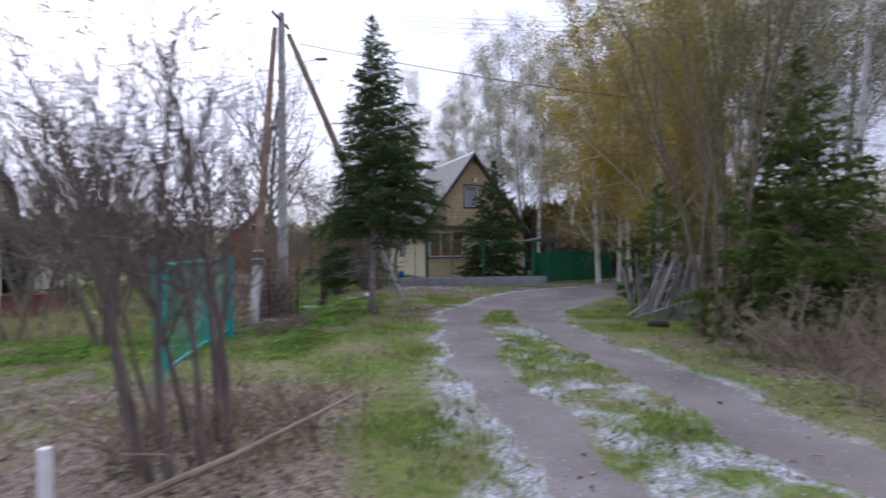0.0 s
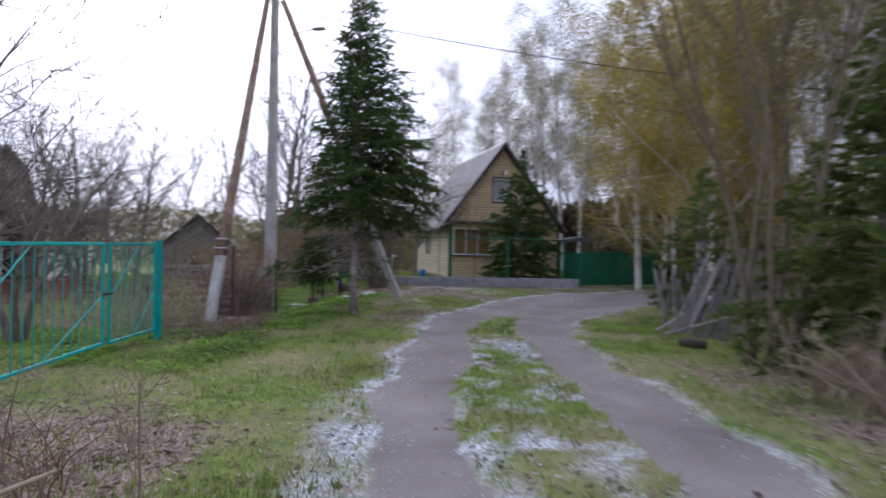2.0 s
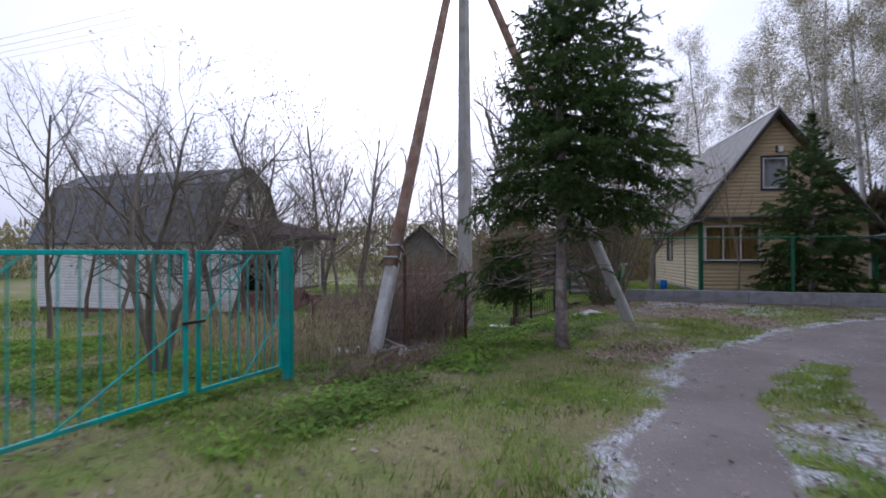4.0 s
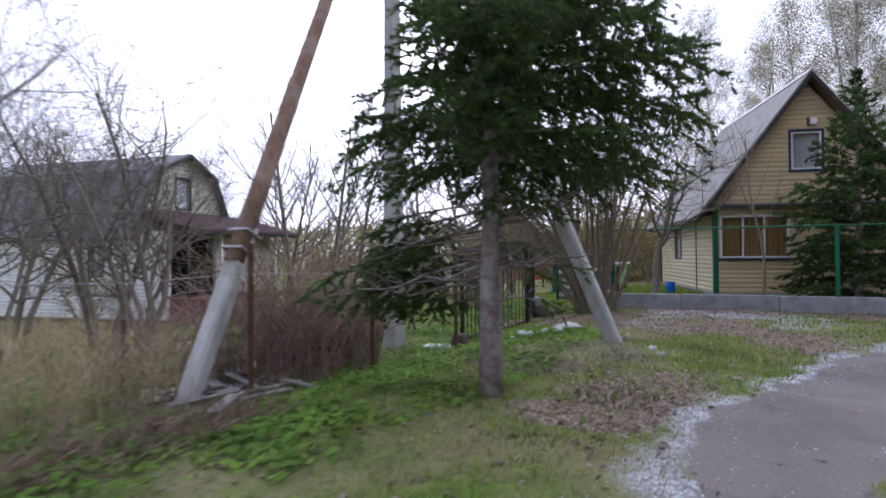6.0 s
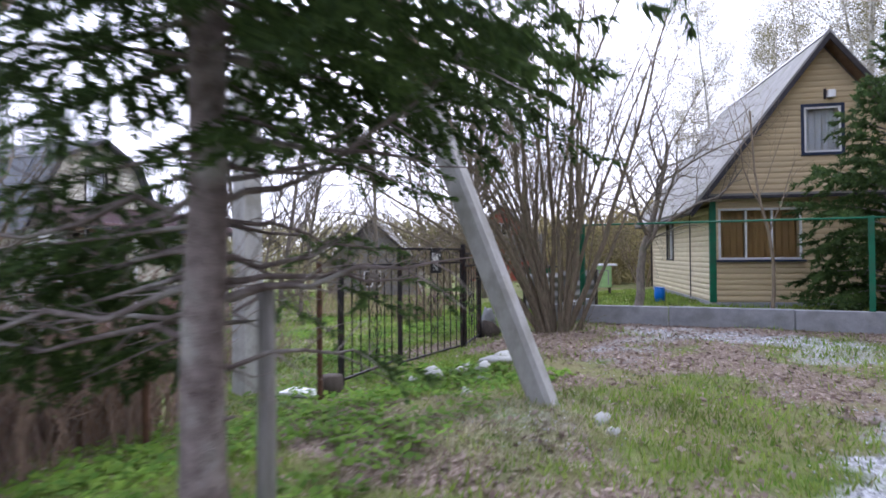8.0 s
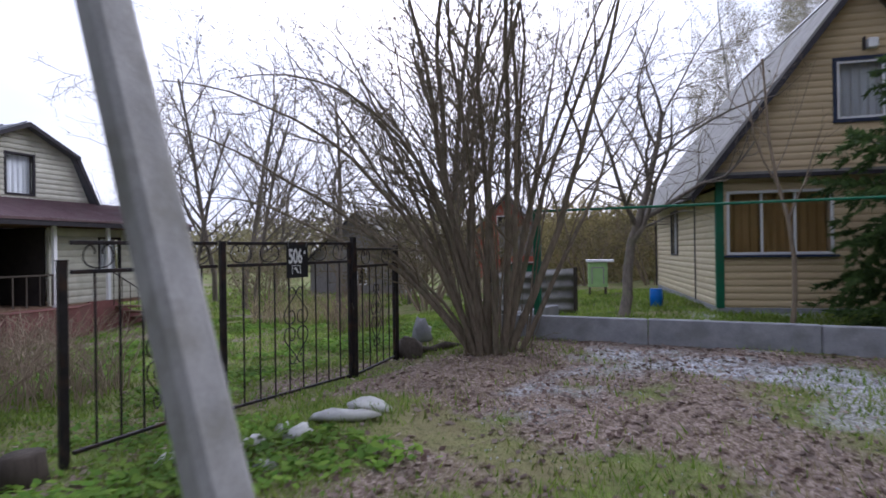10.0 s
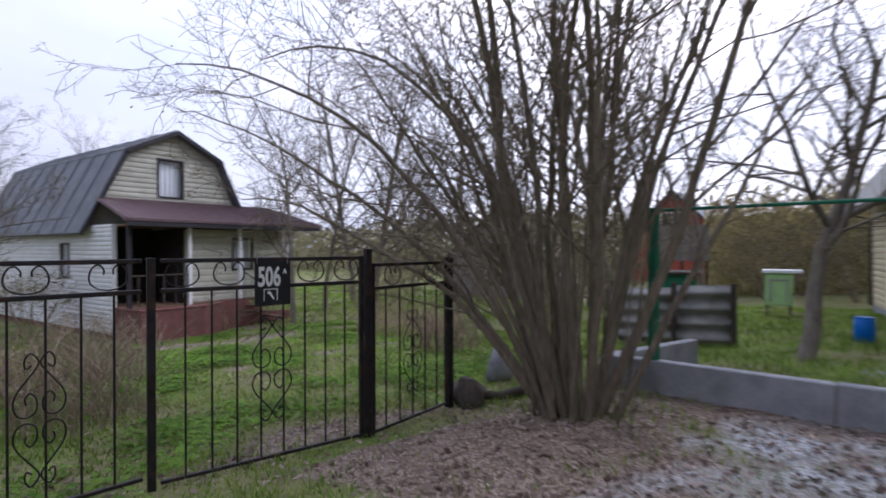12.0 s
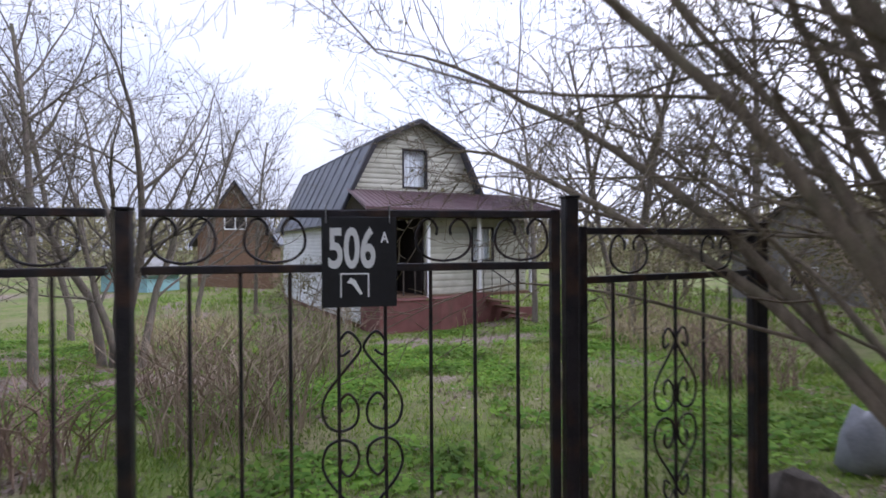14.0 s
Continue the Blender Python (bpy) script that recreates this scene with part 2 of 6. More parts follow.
LILACBARK = material("mauve_grey_bark", (0.075, 0.058, 0.052), (0.2, 0.16, 0.145), 0.95, 9, 0.6, stain=(0.17, 0.15, 0.12), grain=(2, 2, 0.6))
STRAW = material("pale_straw_stalks", (0.24, 0.19, 0.105), (0.42, 0.35, 0.2), 0.9, 9, 0.1, island=True, vary=0.35)
BUSHBARK = material("olive_grey_bark", (0.1, 0.079, 0.055), (0.245, 0.2, 0.14), 0.95, 9, 0.6, stain=(0.14, 0.14, 0.08), grain=(2, 2, 0.6))
SPRUCEBARK = material("spruce_bark", (0.1, 0.075, 0.068), (0.34, 0.285, 0.27), 0.95, 8, 1.0, stain=(0.42, 0.4, 0.37), stain_amt=0.8, grain=(1.4, 1.4, 1.6))
BIRCHBARK = material("birch_bark", (0.5, 0.48, 0.44), (0.68, 0.66, 0.62), 0.8, 3, 0.3, stain=(0.05, 0.045, 0.04), grain=(1, 1, 4), stain_amt=0.9)
TWIG = material("pale_twig", (0.16, 0.12, 0.085), (0.3, 0.24, 0.17), 0.9, 9, 0.2, vary=0.2)
CANE = material("brown_canes", (0.15, 0.1, 0.075), (0.28, 0.2, 0.15), 0.9, 9, 0.2, island=True, vary=0.4)
NEEDLE = leafy("spruce_needles", (0.045, 0.08, 0.028), (0.1, 0.155, 0.045), 0.4)
NEEDLE_LIGHT = leafy("olive_needles", (0.075, 0.119, 0.027), (0.163, 0.213, 0.056), 0.45)
BIRCHLEAF = leafy("young_birch_leaves", (0.22, 0.22, 0.04), (0.32, 0.27, 0.07), 0.4)
BIRCHGOLD = leafy("golden_birch_leaves", (0.33, 0.28, 0.035), (0.42, 0.3, 0.06), 0.35)
FARLEAF = leafy("distant_spring_leaves", (0.2, 0.19, 0.085), (0.34, 0.3, 0.19), 0.35)
OLIVE = leafy("olive_spring_leaves", (0.24, 0.21, 0.09), (0.38, 0.32, 0.16), 0.35)
BRUSH = leafy("dim_brush", (0.11, 0.095, 0.06), (0.22, 0.185, 0.115), 0.35)
BUD = leafy("leaf_buds", (0.1, 0.09, 0.04), (0.2, 0.18, 0.08), 0.3)
GRASSLEAF = leafy("grass_blades", (0.115, 0.22, 0.025), (0.27, 0.33, 0.075), 0.45)
DRYGRASS = leafy("dry_grass_blades", (0.2, 0.18, 0.085), (0.38, 0.33, 0.19), 0.3)
STRAW_LEAF = leafy("pale_straw_moss", (0.3, 0.29, 0.17), (0.5, 0.47, 0.33), 0.3)
LITTER = leafy("fallen_leaves", (0.09, 0.052, 0.04), (0.42, 0.34, 0.29), 0.35)
STONE = material("pale_stone", (0.3, 0.3, 0.28), (0.52, 0.52, 0.5), 0.85, 8, 0.4, stain=(0.3, 0.3, 0.22), vary=0.15)
GRAVEL = material("gravel_chips", (0.24, 0.24, 0.25), (0.54, 0.54, 0.56), 0.9, 20, 0.2, island=True, vary=0.35)
CABLE = material("cable_sheath", (0.012, 0.012, 0.013), (0.02, 0.02, 0.02), 0.6, 8, 0)
BLUE = material("blue_plastic", (0.0, 0.1, 0.4), (0.005, 0.13, 0.48), 0.35, 5, 0.02)
LIME = material("lime_paint", (0.25, 0.42, 0.16), (0.33, 0.5, 0.22), 0.6, 5, 0.1)
SIGNBLACK = material("sign_black", (0.012, 0.012, 0.013), (0.02, 0.02, 0.022), 0.45, 8, 0.02)
SIGNWHITE = material("sign_white", (0.72, 0.72, 0.7), (0.8, 0.8, 0.78), 0.5, 8, 0.02)
STEEL = material("galvanised_wire", (0.25, 0.25, 0.25), (0.36, 0.36, 0.36), 0.5, 12, 0.05, 0.8)
TEALROOF = material("pale_teal_boards", (0.2, 0.36, 0.38), (0.28, 0.45, 0.46), 0.6, 4, 0.1)
glass = bpy.data.materials.new("window_glass")
glass.use_nodes = True
gp = glass.node_tree.nodes["Principled BSDF"]
gp.inputs["Base Color"].default_value = (0.9, 0.93, 0.95, 1)
gp.inputs["Roughness"].default_value, gp.inputs["Transmission Weight"].default_value, gp.inputs["IOR"].default_value = 0.03, 1.0, 1.45


# ---- mesh helpers ----
class Shape:
    """Collects vertices and faces for one mesh."""

    def __init__(self):
        self.v, self.f = [], []

    def add(self, verts, faces, m=None):
        n = len(self.v)
        if m is not None:
            verts = [m @ Vector(v) for v in verts]
        self.v.extend(tuple(v) for v in verts)
        self.f.extend(tuple(i + n for i in f) for f in faces)
        return self

    def box(self, lo, hi, bev=0.0, m=None):
        c = [(lo[i] + hi[i]) / 2 for i in range(3)]
        h = [abs(hi[i] - lo[i]) / 2 for i in range(3)]
        b = min(bev, min(h) * 0.45)
        if b <= 0:
            vs = [(c[0] + sx * h[0], c[1] + sy * h[1], c[2] + sz * h[2]) for sx in (-1, 1) for sy in (-1, 1) for sz in (-1, 1)]
            return self.add(vs, [(0, 1, 3, 2), (4, 6, 7, 5), (0, 4, 5, 1), (2, 3, 7, 6), (0, 2, 6, 4), (1, 5, 7, 3)], m)
        idx, vs = {}, []
        for s in [(x, y, z) for x in (-1, 1) for y in (-1, 1) for z in (-1, 1)]:
            for a in range(3):
                idx[s, a] = len(vs)
                vs.append(tuple(c[i] + s[i] * (h[i] if i == a else h[i] - b) for i in range(3)))
        fs = []
        for a in range(3):
            u, w = (a + 1) % 3, (a + 2) % 3
            for sg in (-1, 1):
                ring = []
                for su, sw in ((-1, -1), (1, -1), (1, 1), (-1, 1)):
                    s = [0, 0, 0]
                    s[a], s[u], s[w] = sg, su, sw
                    ring.append(idx[tuple(s), a])
                fs.append(tuple(ring if sg > 0 else ring[::-1]))
            for su in (-1, 1):
                for sw in (-1, 1):
                    p, q = [0, 0, 0], [0, 0, 0]
                    p[u] = q[u] = su
                    p[w] = q[w] = sw
                    p[a], q[a] = -1, 1
                    p, q = tuple(p), tuple(q)
                    r = (idx[p, u], idx[q, u], idx[q, w], idx[p, w])
                    fs.append(r if su * sw > 0 else r[::-1])
        for s in [(x, y, z) for x in (-1, 1) for y in (-1, 1) for z in (-1, 1)]:
            r = (idx[s, 0], idx[s, 1], idx[s, 2])
            fs.append(r if s[0] * s[1] * s[2] > 0 else r[::-1])
        return self.add(vs, fs, m)

    def tube(self, pts, radii, sides=6, cap=True):
        pts = [Vector(p) for p in pts]
        if not hasattr(radii, "__len__"):
            radii = [radii] * len(pts)
        n0 = len(self.v)
        t = (pts[1] - pts[0]).normalized()
        ref = Vector((0, 0, 1)) if abs(t.z) < 0.9 else Vector((1, 0, 0))
        u = t.cross(ref).normalized()
        last = len(pts) - 1
        for i, p in enumerate(pts):
            t = (pts[min(i + 1, last)] - pts[max(i - 1, 0)]).normalized()
            u = (u - t * u.dot(t)).normalized()
            w = t.cross(u)
            for k in range(sides):
                a = 2 * math.pi * k / sides
                self.v.append(tuple(p + (u * math.cos(a) + w * math.sin(a)) * radii[i]))
        for i in range(last):
            for k in range(sides):
                a, b = n0 + i * sides + k, n0 + i * sides + (k + 1) % sides
                self.f.append((a, b, b + sides, a + sides))
        if cap:
            self.f.append(tuple(n0 + k for k in range(sides))[::-1])
            self.f.append(tuple(n0 + last * sides + k for k in range(sides)))
        return self

    def prism(self, poly, depth, m=None):
        """A flat outline in x and z, given depth along y."""
        n = len(poly)
        vs = [(x, 0, z) for x, z in poly] + [(x, depth, z) for x, z in poly]
        fs = [tuple(range(n)), tuple(range(2 * n - 1, n - 1, -1))] + [(i, i + n, (i + 1) % n + n, (i + 1) % n) for i in range(n)]
        return self.add(vs, fs, m)

    def rock(self, c, r, seed, flat=0.7):
        rr = random.Random(seed)
        n0 = len(self.v)
        for i in range(4):
            th = math.pi * (i + 0.5) / 4
            for k in range(7):
                a = 2 * math.pi * k / 7 + i * 0.4
                q = rr.uniform(0.6, 1.25)
                self.v.append((c[0] + r[0] * q * math.sin(th) * math.cos(a), c[1] + r[1] * q * math.sin(th) * math.sin(a), c[2] + r[2] * q * math.cos(th)))
        for i in range(3):
            for k in range(7):
                a, b = n0 + i * 7 + k, n0 + i * 7 + (k + 1) % 7
                self.f.append((a, a + 7, b + 7, b))
        self.f.append(tuple(n0 + k for k in range(7)))
        self.f.append(tuple(n0 + 21 + k for k in range(7))[::-1])
        return self

    def mesh(self, name, mat, smooth=False):
        me = bpy.data.meshes.new(name)
        me.from_pydata(self.v, [], self.f)
        bm = bmesh.new()
        bm.from_mesh(me)
        bmesh.ops.recalc_face_normals(bm, faces=bm.faces)
        bm.to_mesh(me)
        bm.free()
        if smooth:
            me.polygons.foreach_set("use_smooth", [True] * len(me.polygons))
        me.materials.append(mat)
        return me


def welded(shape):
    """One connected skin: pieces that meet share their corners."""
    key, keep, at_ = {}, [], []
    for v in shape.v:
        k = tuple(round(c, 4) for c in v)
        if k not in key:
            key[k] = len(keep)
            keep.append(v)
        at_.append(key[k])
    faces = [tuple(at_[i] for i in f) for f in shape.f]
    count = {}
    for f in faces:
        count[frozenset(f)] = count.get(frozenset(f), 0) + 1
    shape.v, shape.f = keep, [f for f in faces if count[frozenset(f)] == 1]
    return shape


def part(name, shape, mat, parent, label="", smooth=False):
    ob = new(name, shape if isinstance(shape, bpy.types.Mesh) else shape.mesh(name, mat, smooth))
    ob.parent = parent
    return tagged(ob, label)


def thing(name, label, category, m=None, group="", kind=""):
    ob = new(name)
    ob.empty_display_size = 0.2
    ob.matrix_world = m if m is not None else Matrix()
    return tagged(ob, label, category, group, kind)


def solid(name, shape, mat, label, category="", group="", kind="", smooth=False, m=None):
    ob = new(name, shape.mesh(name, mat, smooth))
    if m is not None:
        ob.matrix_world = m
    return tagged(ob, label, category, group, kind)


def array_mesh(name, verts, faces, mat, smooth=False):
    """A mesh from numpy arrays of vertices and equal-sided faces."""
    me = bpy.data.meshes.new(name)
    k = faces.shape[1]
    me.vertices.add(len(verts))
    me.vertices.foreach_set("co", verts.astype(np.float32).ravel())
    me.loops.add(faces.size)
    me.loops.foreach_set("vertex_index", faces.astype(np.int32).ravel())
    me.polygons.add(len(faces))
    me.polygons.foreach_set("loop_start", np.arange(0, faces.size, k, dtype=np.int32))
    if smooth:
        me.polygons.foreach_set("use_smooth", np.ones(len(faces), dtype=bool))
    me.update(calc_edges=True)
    me.materials.append(mat)
    return me


# ---- ground and road ----
FENCE_Y = (-50, 6.8, 10.7, 13.5, 19.0, 22.0, 24.0, 60)
FENCE_X = (-2.0, -2.55, -3.63, -4.0, -4.26, -4.8, -5.2, -5.2)
EDGE_Y = (-30, -2, 2, 4.1, 5.5, 7.8, 10.5, 12.4, 15.0, 18.7, 22.4, 25.0, 26.6, 27.4)
LEFT_A = (26, 4.8, 2.9, 2.2, 1.85, 1.2, 0.7, 0.42, 0.4, 1.2, 3.3, 6.2, 10.0, 60)
LEFT_B = (27, 5.7, 3.6, 2.9, 2.55, 2.05, 1.72, 1.55, 1.5, 2.6, 4.4, 7.5, 11, 61)
RIGHT_A = (28.6, 7.1, 5.1, 4.35, 3.95, 3.5, 2.85, 2.4, 2.1, 2.6, 4.4, 7.5, 11, 61)
RIGHT_B = (29.5, 8.1, 6.1, 5.3, 4.95, 4.5, 3.75, 3.4, 3.3, 5.3, 11.0, 30, 60, 90)


def smooth_step(v):
    v = np.clip(v, 0, 1)
    return v * v * (3 - 2 * v)


LATTICE = np.random.RandomState(7).rand(256, 256)


def lumps(x, y, scale):
    u, v = np.asarray(x) * scale + 900.5, np.asarray(y) * scale + 900.5
    i, j = np.floor(u).astype(int), np.floor(v).astype(int)
    a, b = smooth_step(u - i), smooth_step(v - j)
    g = lambda p, q: LATTICE[p % 256, q % 256]
    return (g(i, j) * (1 - a) + g(i + 1, j) * a) * (1 - b) + (g(i, j + 1) * (1 - a) + g(i + 1, j + 1) * a) * b - 0.5


def cover(x, y):
    """Shares of trodden track, pale stone and leaf litter at a place."""
    la, lb, ra, rb = (np.interp(y, EDGE_Y, e) for e in (LEFT_A, LEFT_B, RIGHT_A, RIGHT_B))
    wob = lumps(x, y, 0.9) * 0.35 + lumps(x, y, 3.1) * 0.2
    xw = x + wob
    s = 0.22
    inside = lambda a, b: smooth_step((xw - a) / s + 0.5) * smooth_step((b - xw) / s + 0.5)
    joined = smooth_step((y - 14.2) / 2.5)
    track = np.maximum(np.maximum(inside(la, lb), inside(ra, rb)), inside(la, rb) * joined)
    slope = np.interp(y, (-30, 17, 20, 25, 30), (1, 1, 0.75, 0.5, 0.5))
    near_left = np.clip(1 - (la - xw) * slope / np.interp(y, (0, 6, 10, 30), (1.5, 1.2, 0.55, 0.7)), 0, 1) * (xw < la + 0.3)
    near_right = np.clip(1 - (xw - rb) * slope / 0.6, 0, 1) * (xw > rb - 0.3)
    mid = inside(lb - 0.1, ra + 0.1) * (0.5 + lumps(x, y, 1.1) * 0.55 + lumps(x, y, 3.4) * 0.75 + lumps(x, y, 7.7) * 0.4)
    stone = np.clip(np.maximum(np.maximum(near_left * (0.8 + lumps(x, y, 2.9) * 0.8 + lumps(x, y, 6.5) * 0.4), near_right * (0.55 + lumps(x, y, 3.3) * 0.6)), mid) - track * 0.15, 0, 1)
    heap = np.exp(-(((x + 1.35) / 0.8) ** 2 + ((y - 17.1) / 0.9) ** 2))
    stone = np.maximum(stone, heap * 0.42)
    far_patch = smooth_step((y - 18.5) / 2) * smooth_step((x + 3.2) / 1.2) * smooth_step((la - x) / 0.5) * (0.3 + lumps(x, y, 0.8) * 0.9 + lumps(x, y, 3.1) * 0.5)
    stone = np.maximum(stone, np.clip(far_patch, 0, 1))
    lit = smooth_step((8.2 - y) / 2.2) * smooth_step((la - 1.1 - x) / 0.7) * smooth_step((x + 7 + lumps(x, y, 0.3) * 5) / 3) * smooth_step((y + 6 + lumps(x, y, 0.3) * 5) / 4) * 0.75
    lit = np.maximum(lit, np.exp(-(((x + 3.0) / 1.6) ** 2 + ((y - 22.3) / 1.2) ** 2)) * 0.9)
    curb = 23.6 + 0.27 * (x + 3.83)
    lit = np.maximum(lit, np.clip(1 - np.abs(y - curb + 0.5) / 0.9, 0, 1) * (x > -3.6) * (x < 6) * 0.8)
    lit = np.maximum(lit, smooth_step((x - rb - 0.45) / 0.7) * smooth_step((12.5 - y) / 3) * (0.72 + lumps(x, y, 1.3) * 0.9))
    lit = np.maximum(lit, np.exp(-(((x + 4.6) / 1.0) ** 2 + ((y - 13.9) / 1.6) ** 2)) * 0.8)
    lit = np.maximum(lit, np.exp(-(((x + 0.9) / 0.9) ** 2 + ((y - 15.2) / 1.2) ** 2)) * 0.3)
    yard = x < np.interp(y, FENCE_Y, FENCE_X)
    lit = lit + yard * np.clip(lumps(x, y, 0.55) * 2.2 + lumps(x, y, 1.7) * 1.2 - 0.1, 0, 0.95)
    verge = (y > 14) * (y < 25) * (x > -4) * (x < la - 0.3)
    lit = lit + verge * np.clip(lumps(x, y, 0.9) * 1.3 + lumps(x, y, 2.6) * 0.8 + 0.36, 0, 0.85)
    return track, stone, np.clip(lit + lumps(x, y, 0.7) * 0.35, 0, 1)


def height(x, y):
    x, y = np.asarray(x, float), np.asarray(y, float)
    d = np.interp(y, FENCE_Y, FENCE_X) - x
    drop = np.interp(y, (8, 11, 13, 22, 24, 60), (0.0, 0.03, 0.2, 0.2, 0.1, 0.1))
    z = -drop * smooth_step((d + 1.7) / 1.8) - 0.062 * np.clip(d, 0, 12.5)
    tr = cover(x, y)[0]
    z = z - 0.03 * tr + lumps(x, y, 0.6) * 0.06 + lumps(x, y, 2.3) * 0.03 * (1 - 0.6 * tr) + lumps(x, y, 9) * 0.022 * (1 - 0.85 * tr)
    z = z + 0.17 * np.exp(-(((x + 1.4) / 0.85) ** 2 + ((y - 17.15) / 0.85) ** 2))
    return z


def hz(x, y):
    return float(height(x, y))


def stretch(a, b, step, far):
    core = np.arange(a, b + step / 2, step)
    out, s = [], step
    while sum(out) < far:
        s *= 1.22
        out.append(s)
    tail = np.cumsum(out)
    return np.concatenate([(a - tail)[::-1], core, b + tail])


gx, gy = stretch(-9.0, 8.4, 0.12, 600), stretch(-3.0, 28.2, 0.12, 600)
GX, GY = np.meshgrid(gx, gy)
GZ = height(GX, GY)
gv = np.stack([GX.ravel(), GY.ravel(), GZ.ravel()], 1)
nx = len(gx)
qi = (np.arange(len(gy) - 1)[:, None] * nx + np.arange(nx - 1)[None]).ravel()
gf = np.stack([qi, qi + 1, qi + 1 + nx, qi + nx], 1)
ct, cs, cl = cover(gv[:, 0], gv[:, 1])
is_road = ct[gf].mean(1) > 0.5
for nm, sel, lab in (("ground", ~is_road, "patchy spring turf with gravel and leaf litter"), ("road", is_road, "brown trodden gravel wheel tracks of a village lane")):
    fs = gf[sel]
    used, inv = np.unique(fs, return_inverse=True)
    me = array_mesh(nm, gv[used], inv.reshape(fs.shape), GROUND, True)
    lay = me.color_attributes.new("cover", "FLOAT_COLOR", "POINT")
    lay.data.foreach_set("color", np.stack([ct[used], cs[used], cl[used], np.ones(len(used))], 1).astype(np.float32).ravel())
    tagged(new(nm, me), lab, "ground" if nm == "ground" else "road", kind="structure")


def scatter(rng, n, x0, x1, y0, y1):
    x, y = rng.uniform(x0, x1, n), rng.uniform(y0, y1, n)
    return x, y


def blades(name, label, mat, rng, n, box, weight, h0, h1, wide=0.006):
    x, y = scatter(rng, n, *box)
    keep = rng.rand(n) < weight(x, y)
    x, y = x[keep], y[keep]
    n = len(x)
    z = height(x, y)
    h = rng.uniform(h0, h1, n) * (0.6 + 0.8 * (lumps(x, y, 1.4) + 0.5))
    a = rng.uniform(0, 2 * np.pi, n)
    lean = rng.uniform(0.1, 0.9, n) * h
    b = rng.uniform(0, 2 * np.pi, n)
    w = wide * rng.uniform(0.6, 1.5, n)
    base = np.stack([x, y, z - 0.01], 1)
    side = np.stack([np.cos(a), np.sin(a), 0 * a], 1) * w[:, None]
    tip = base + np.stack([np.cos(b) * lean, np.sin(b) * lean, h], 1)
    v = np.stack([base - side, base + side, tip], 1).reshape(-1, 3)
    return tagged(new(name, array_mesh(name, v, np.arange(len(v)).reshape(-1, 3), mat)), label, "grass", kind="stuff")


rng = np.random.RandomState(11)


def turf_weight(x, y):
    t, s, l = cover(x, y)
    return np.clip(1 - 1.3 * t - 0.95 * s - 0.75 * l, 0, 1) * np.clip(0.45 + lumps(x, y, 0.8) * 1.6, 0.03, 1)


def dry_weight(x, y):
    t, s, l = cover(x, y)
    return np.clip(1 - 1.4 * t - 0.8 * s - 0.3 * l, 0, 1) * np.clip(0.5 - lumps(x, y, 0.6) * 1.3, 0.04, 1)


def yard_weight(x, y):
    return (x < np.interp(y, FENCE_Y, FENCE_X) - 0.1) * np.clip(0.85 + lumps(x, y, 0.7) * 1.3, 0.1, 1) * np.clip(1 - 1.1 * cover(x, y)[2], 0.04, 1)


blades("grass", "short green spring grass on the verge", GRASSLEAF, rng, 260000, (-5.2, 6.5, 3.2, 25.5), turf_weight, 0.03, 0.1, 0.008)
blades("dry_grass", "pale straw-coloured old grass on the verge", DRYGRASS, rng, 90000, (-5.2, 7.5, 2.5, 25.5), dry_weight, 0.03, 0.1, 0.004)
blades("yard_grass", "lush green grass in the fenced yard", GRASSLEAF, rng, 230000, (-17, -3.5, 7, 27), yard_weight, 0.03, 0.085, 0.009)
blades("yard_grass", "tufted grass in the far gardens", GRASSLEAF, rng, 50000, (-34, -12, 10, 36), lambda x, y: ((x < -17) | (y > 27)) * np.clip(0.6 + lumps(x, y, 0.4) * 1.6, 0, 1), 0.06, 0.2, 0.022)
blades("garden_grass", "green grass around the tan cottage", GRASSLEAF, rng, 40000, (-9, 4, 25, 36), lambda x, y: (y > 24.2 + 0.27 * (x + 3.83)) * 0.9, 0.05, 0.14, 0.012)


def flakes(name, label, category, mat, n, box, weight, s0, s1, lift=0.012):
    x, y = scatter(rng, n, *box)
    keep = rng.rand(n) < weight(x, y)
    x, y = x[keep], y[keep]
    n = len(x)
    c = np.stack([x, y, height(x, y) + lift * rng.uniform(0.4, 1.6, n)], 1)
    a = rng.uniform(0, 2 * np.pi, n)
    s = rng.uniform(s0, s1, n)[:, None]
    u = np.stack([np.cos(a), np.sin(a), rng.uniform(-0.5, 0.5, n)], 1) * s
    w = np.stack([-np.sin(a), np.cos(a), rng.uniform(-0.5, 0.5, n)], 1) * s * 0.6
    v = np.stack([c - u, c - w, c + u, c + w], 1).reshape(-1, 3)
    return tagged(new(name, array_mesh(name, v, np.arange(len(v)).reshape(-1, 4), mat)), label, category, kind="stuff")


blades("mound_grass", "matted pale dry grass and moss round the leaning stub", STRAW_LEAF, rng, 26000, (-3.2, 0.4, 15.6, 18.6), lambda x, y: np.clip(np.exp(-(((x + 1.5) / 1.0) ** 2 + ((y - 17.0) / 0.9) ** 2)) * 1.2 + lumps(x, y, 3.0) * 0.8 - 0.15, 0, 1), 0.02, 0.07, 0.006)
flakes("fallen_leaves", "brown and greyish fallen leaves on the ground", "leaves", LITTER, 110000, (-9, 10, 2, 26), lambda x, y: np.clip(cover(x, y)[2] * 1.2 + 0.1 - cover(x, y)[0] * 2, 0.02, 1) * 0.8, 0.018, 0.045)


